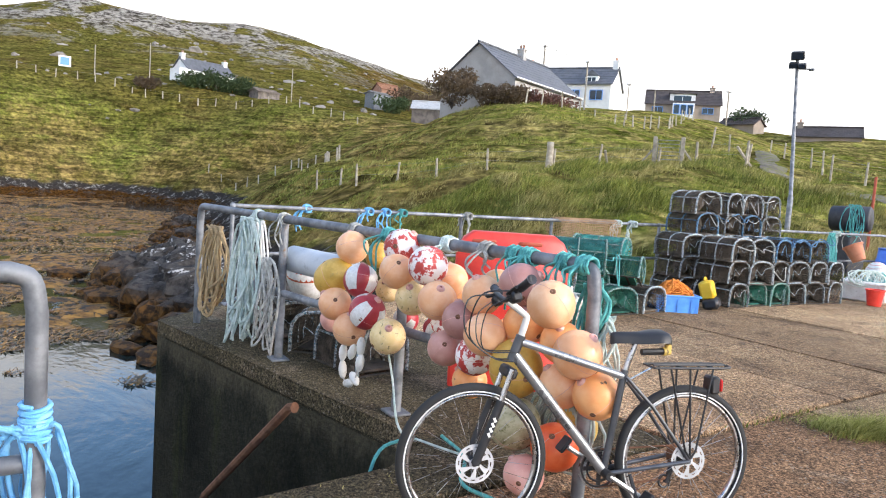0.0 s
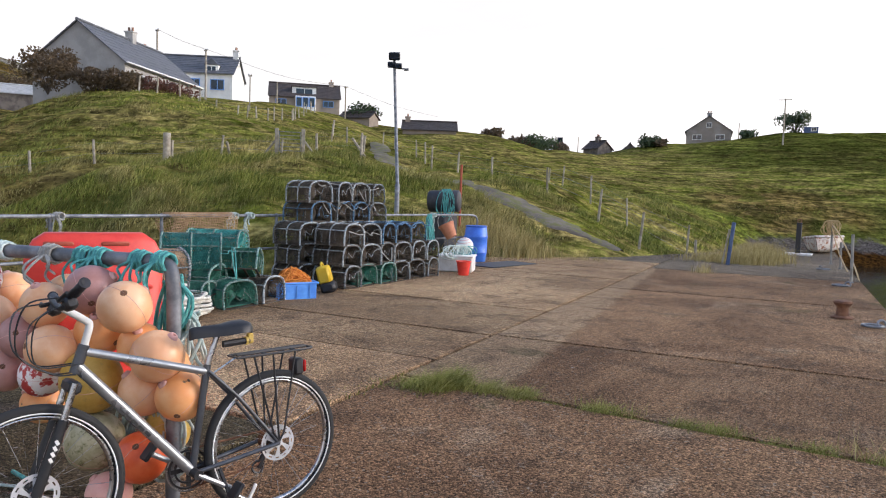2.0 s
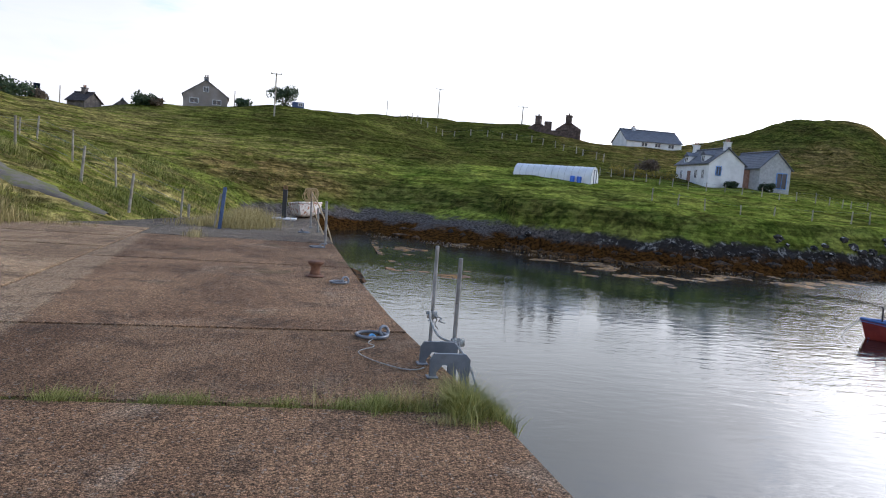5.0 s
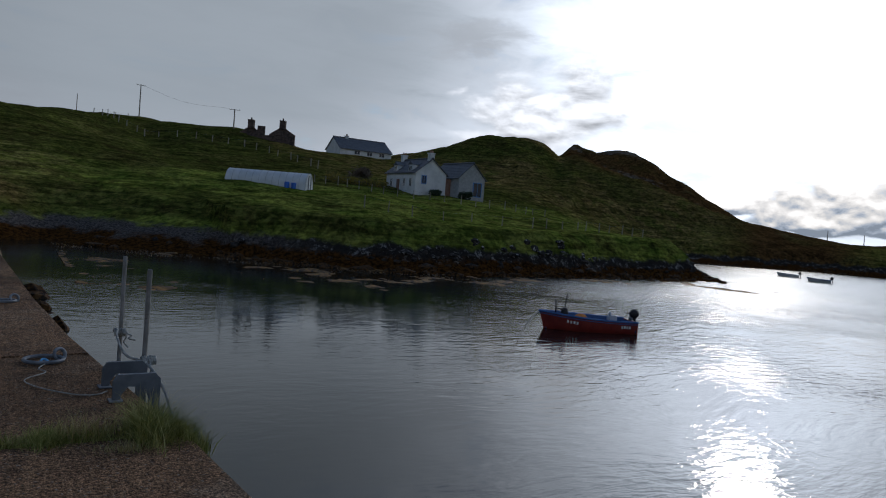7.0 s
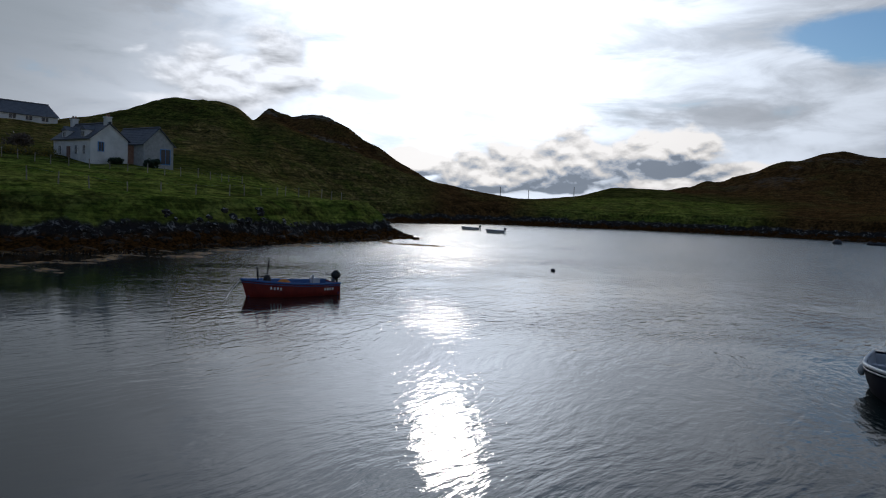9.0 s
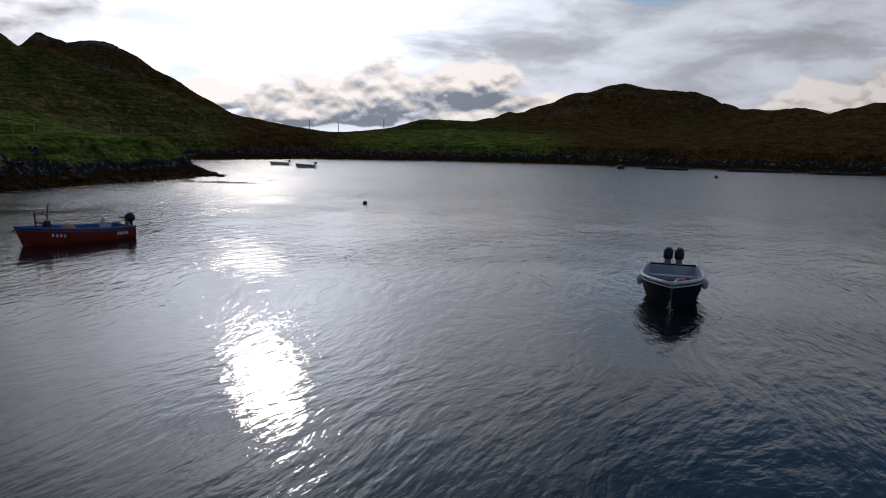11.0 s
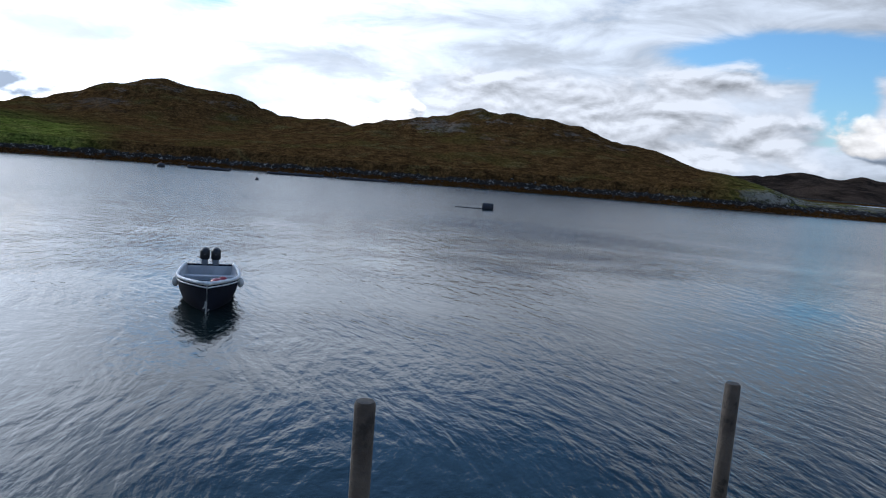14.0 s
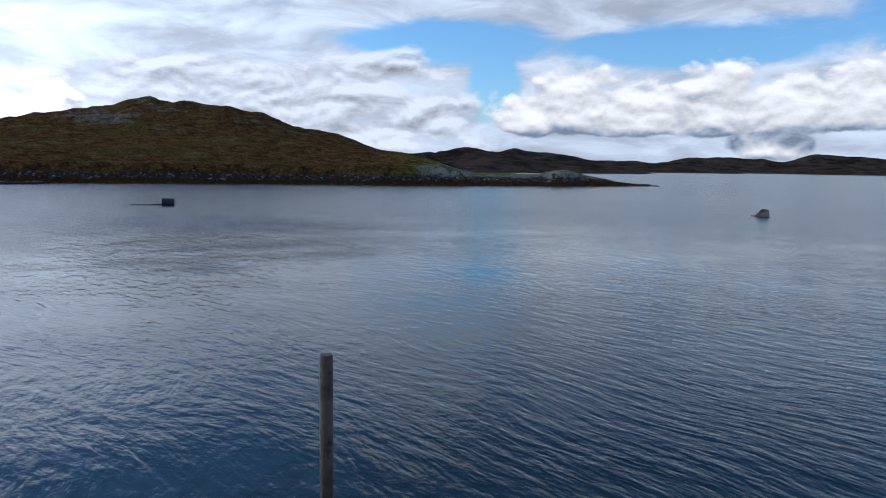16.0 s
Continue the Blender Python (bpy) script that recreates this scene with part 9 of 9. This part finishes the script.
def build_track():
    line = smooth_line([(x, y, 0) for x, y in TRACK], 10)
    rows = []
    for i, p in enumerate(line):
        q = (line[min(i + 1, len(line) - 1)] - line[max(i - 1, 0)]).normalized()
        sd = Vector((-q.y, q.x, 0))
        w = (0.80 - 0.30 * i / len(line)) * min(1.0, 0.2 + i / 18.0) + 0.15 * math.sin(i * 0.7) + 0.1 * math.sin(i * 1.9)
        for k in np.linspace(-1, 1, 9):
            r = p + sd * w * k
            rows.append((r.x, r.y, max(gz(r.x, r.y), 0.0) + 0.05 - 0.05 * abs(k) ** 4))
    me = grid_mesh("track", np.array(rows), (len(line), 9), False)
    me.materials.append(surface("gravel", (0.082, 0.066, 0.050), (0.160, 0.132, 0.102), 1.3, 0.95, 1.5, 14.0, 0, (0.12, 0.115, 0.036), (0.47, 0.57), world_space=True))
    tagged(new("track", me), "grey gravel track climbing from the pier", "track", kind="structure")


build_track()

# ---- grass ----


def grass_material(name, dry, deep=0.65):
    m, k, bsdf = shader(name)
    geo = k.n("ShaderNodeNewGeometry")
    pos, isl = geo.outputs["Position"], geo.outputs["Random Per Island"]
    patch = k.ramp(k.noise(pos, 0.16, 6.0, 0.66, 0.7), 0.47, 0.60)
    green = k.mix(isl, (0.095, 0.125, 0.018), (0.300, 0.330, 0.062))
    straw = k.mix(isl, (0.27, 0.20, 0.07), (0.55, 0.44, 0.20))
    mixed = k.math("ADD", k.math("MULTIPLY", patch, 0.65), k.math("MULTIPLY", k.math("POWER", isl, 2.0), 0.30))
    col = k.mix(k.math("ADD", mixed, dry, True), green, straw)
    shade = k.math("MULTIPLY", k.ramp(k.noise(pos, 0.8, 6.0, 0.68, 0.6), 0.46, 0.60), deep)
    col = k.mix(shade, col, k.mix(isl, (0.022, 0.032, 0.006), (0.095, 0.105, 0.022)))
    k.t.links.new(col, bsdf.inputs["Base Color"])
    bsdf.inputs["Roughness"].default_value = 0.75
    bsdf.inputs["Specular IOR Level"].default_value = 0.1
    return m


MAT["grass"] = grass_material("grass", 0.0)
MAT["joint_green"] = grass_material("joint_green", 0.22, 0.2)
MAT["dry_grass"] = grass_material("dry_grass", 1.0, 0.06)


def blades(name, label, x, y, z, h, w, mat, seed=0, lean=0.5):
    """Upright blades, one bent strip of two faces each, as one mesh."""
    rr = np.random.RandomState(seed)
    n = len(x)
    a = rr.uniform(0, 2 * np.pi, n)
    tilt = rr.uniform(0.1, lean, n)
    wind = 1.3
    dx, dy = np.cos(a), np.sin(a)
    lx, ly = np.cos(a + 1.57) * tilt + 0.06 * wind * lean, np.sin(a + 1.57) * tilt + 0.30 * wind * lean
    base = np.stack([x, y, z - 0.04], 1)
    side = np.stack([dx * w, dy * w, np.zeros(n)], 1)
    mid = base + np.stack([lx * h * 0.3, ly * h * 0.3, h * 0.6], 1)
    tip = base + np.stack([lx * h, ly * h, h], 1)
    V = np.stack([base - side, base + side, mid + side * 0.7, mid - side * 0.7, tip], 1).reshape(-1, 3).astype(np.float32)
    i0 = np.arange(n) * 5
    loops = np.stack([i0, i0 + 1, i0 + 2, i0 + 3, i0 + 3, i0 + 2, i0 + 4], 1).ravel().astype(np.int32)
    me = bpy.data.meshes.new(name)
    me.vertices.add(len(V))
    me.vertices.foreach_set("co", V.ravel())
    me.loops.add(len(loops))
    me.loops.foreach_set("vertex_index", loops)
    me.polygons.add(2 * n)
    st = np.stack([np.arange(n) * 7, np.arange(n) * 7 + 4], 1).ravel().astype(np.int32)
    me.polygons.foreach_set("loop_start", st)
    me.update(calc_edges=True)
    me.materials.append(mat)
    return tagged(new(name, me), label, "grass", kind="stuff")


def hillside_grass():
    rr = np.random.RandomState(3)
    for name, r0, r1, n, hs, ws, label in (("hillside_grass", 9.0, 34.0, 290000, 0.22, 0.0062, "long wind-blown green and straw grass on the bank"),
                                            ("far_grass", 30.0, 80.0, 200000, 0.20, 0.014, "rough tussock grass over the lower hill")):
        a = np.radians(rr.uniform(-4, 97, n))
        r = r0 * (r1 / r0) ** (rr.rand(n) ** 0.75)
        x, y = -r * np.sin(a), r * np.cos(a)
        z = ground(x, y)
        dens = fbm(x, y, 2.5, 3, 51)
        ok = (z > -0.55) & ~inside(x, y, PIER) & (track_distance(x, y) > 1.05 + 0.3 * rr.rand(n)) & (rr.rand(n) < 0.75 + 0.4 * dens)
        ok &= ~((x > -5.6) & (y < 33) & (y > 16) & ((y < 23) | (x > -3.0)))
        ok &= (x < -1) & ((r < 40) | (rr.rand(n) < (80 - r) / 40))
        x, y, z, r, d = x[ok], y[ok], z[ok], r[ok], dens[ok]
        h = hs * rr.uniform(0.5, 1.2, len(x)) * (1 + 0.9 * d)
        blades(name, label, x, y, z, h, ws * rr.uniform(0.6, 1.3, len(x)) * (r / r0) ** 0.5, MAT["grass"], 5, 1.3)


hillside_grass()


def patch_grass(name, label, spots, mat, seed, fine=1.0, lean=0.8):
    """Tufts: x, y, spread x, spread y, number, height."""
    rr = np.random.RandomState(seed)
    X, Y, H = [], [], []
    for x, y, sx, sy, n, h in spots:
        X.append(rr.normal(x, sx, n)), Y.append(rr.normal(y, sy, n)), H.append(h * rr.uniform(0.4, 1.2, n))
    x, y, h = (np.concatenate(v) for v in (X, Y, H))
    z = np.where(inside(x, y, PIER), 0.0, np.where(x > -2.0, -0.05, ground(x, y)))
    blades(name, label, x, y, z, h, fine * (0.0035 + 0.004 * rr.rand(len(x))), mat, seed, lean)


rr_ = random.Random(9)
joint = []
for i in range(150):
    t = i / 149
    x = -3.15 + 4.55 * t
    thick = 0.6 + 0.8 * max(0, math.sin(7 * t + 1.2)) + (1.2 if t > 0.88 else 0) + (0.9 if 0.02 < t < 0.14 else 0)
    thick *= 0.25 + 1.25 * max(0.0, math.sin(41 * t) * 0.5 + math.sin(93 * t + 2) * 0.35 + 0.45)
    joint.append((x, 5.06 + (0.0 if t > 0.1 else (0.1 - t) * -3.0), 0.03, 0.026 + 0.028 * thick, int(120 * thick), 0.034 + 0.034 * thick * rr_.uniform(0.6, 1.2)))
patch_grass("joint_grass", "green grass growing along the open slab joint", joint, MAT["joint_green"], 21, 0.5, 1.9)
patch_grass("edge_tufts", "tall dry grass tufts at the quay edge", [(0.72, 5.10, 0.08, 0.04, 110, 0.21), (0.86, 5.1, 0.06, 0.04, 60, 0.16), (0.1, 5.1, 0.1, 0.04, 26, 0.20), (0.92, 4.83, 0.08, 0.05, 300, 0.055), (-1.35, 5.15, 0.05, 0.05, 16, 0.15), (1.0, 4.80, 0.05, 0.035, 260, 0.075)], MAT["dry_grass"], 22, 0.5, 1.2)
patch_grass("edge_grass", "green grass tufts overhanging the quay edge", [(1.34, 5.0, 0.05, 0.05, 300, 0.13), (1.12, 5.06, 0.10, 0.05, 360, 0.09), (0.75, 5.06, 0.10, 0.04, 374, 0.11), (0.30, 5.06, 0.07, 0.04, 272, 0.09), (-2.75, 4.97, 0.16, 0.05, 1054, 0.095),
            (-3.15, 4.80, 0.10, 0.10, 340, 0.08), (-1.55, 5.08, 0.09, 0.04, 340, 0.09), (-0.75, 5.07, 0.10, 0.04, 340, 0.08), (1.42, 4.88, 0.04, 0.07, 300, 0.11)], MAT["joint_green"], 25, 0.5, 1.6)
patch_grass("post_grass", "tall straw-coloured grass round the blue post", [(-2.75, 22.0, 0.40, 0.4, 1500, 0.38), (-2.3, 23.4, 0.34, 0.6, 1300, 0.40), (-3.5, 22.2, 0.5, 0.5, 1300, 0.34), (-3.2, 17.8, 0.12, 0.15, 100, 0.3), (-2.9, 25.5, 0.4, 0.9, 1600, 0.52),
            (-8.6, 18.4, 0.6, 0.5, 2000, 0.55), (-9.6, 18.6, 0.7, 0.8, 2400, 0.55), (-6.6, 19.0, 0.5, 0.3, 300, 0.15), (-10.2, 17.2, 0.5, 0.8, 1800, 0.55)], MAT["dry_grass"], 23)
patch_grass("quay_weeds", "sparse weeds in the cracks by the creels", [(-6.9, 7.2, 0.12, 0.05, 60, 0.05), (-6.6, 8.3, 0.2, 0.05, 60, 0.05), (-3.4, 4.6, 0.06, 0.3, 120, 0.06), (-3.5, 1.0, 0.1, 0.5, 200, 0.05)], MAT["grass"], 24)

# ---- seaweed at low water ----


def weed_bed(name, label, x0, x1, y0, y1, step, keep):
    xs, ys = np.arange(x0, x1, step), np.arange(y0, y1, step)
    X, Y = np.meshgrid(xs, ys)
    cover = keep(X, Y) + 0.75 * fbm(X, Y, 6.0, 3, 61)
    Z = WATER - 0.15 + 0.16 * smooth(-0.4, 0.7, cover) + 0.10 * fbm(X, Y, 1.3, 4, 63) * smooth(-0.6, 0.2, cover)
    Z = np.where(cover < -0.6, WATER - 0.6, Z)
    me = grid_mesh(name, np.stack([X, Y, Z], -1), X.shape, False)
    me.materials.append(MAT["kelp"])
    tagged(new(name, me), label, "seaweed", kind="stuff")


weed_bed("seaweed_bed", "amber-brown wrack floating in the shallow inlet", -104, -13, -34, 20, 0.25,
         lambda X, Y: 0.9 * smooth(-15.5, -21.0, X + 0.35 * Y) - 0.25 - 0.9 * smooth(-24, -30, -np.abs(Y + 6) - 12))
weed_bed("beach_seaweed", "brown wrack fringe below the shingle beach", 3, 75, 34, 72, 0.30,
         lambda X, Y: 1.0 * smooth(-17.0, -2.0, shore_distance(X, Y)) - 0.60 - 0.5 * smooth(30, 50, X))


def weed_fronds():
    """Loose fronds lying on the wrack of the inlet."""
    m, k, bsdf = shader("fronds")
    isl = k.n("ShaderNodeNewGeometry").outputs["Random Per Island"]
    col = k.mix(k.math("POWER", isl, 1.6), (0.028, 0.013, 0.004), (0.440, 0.225, 0.046))
    k.t.links.new(col, bsdf.inputs["Base Color"])
    bsdf.inputs["Roughness"].default_value = 0.45
    for seed, lo, hi, r0, r1, n in ((17, 70, 108, 15.0, 80.0, 90000), (18, -34, -2, 27.0, 66.0, 22000)):
        rr = np.random.RandomState(seed)
        r = r0 * (r1 / r0) ** rr.rand(n)
        a = np.radians(rr.uniform(lo, hi, n))
        x, y = -r * np.sin(a), r * np.cos(a)
        sd = shore_distance(x, y)
        if seed == 17:
            keep = (sd < 0.5) & (x < -16 - 0.4 * y + 3 * fbm(x, y, 3.0, 3, 19)) & (fbm(x, y, 2.2, 3, 29) > -0.25 + 0.5 * smooth(-2, -14, y))
        else:
            keep = (sd < -0.2) & (~inside(x, y, PIER)) & (x > 3.0) & (y > 40.0) & (fbm(x, y, 1.6, 3, 29) > 0.02 + 0.9 * smooth(-1.5, -8, sd))
        x, y, r = x[keep], y[keep], r[keep]
        z = np.full(len(x), WATER + 0.015) + 0.05 * np.maximum(fbm(x, y, 1.3, 3, 63), 0) * (seed == 17)
        blades("wrack_fronds", "amber and dark brown wrack fronds floating in the " + ("inlet" if seed == 17 else "shallows by the beach"), x, y, z + 0.03, np.full(len(x), 0.045),
               (0.020 if seed == 17 else 0.014) * (r / r0) ** 0.8 * rr.uniform(0.5, 1.4, len(x)), m, seed, 6.0)


weed_fronds()
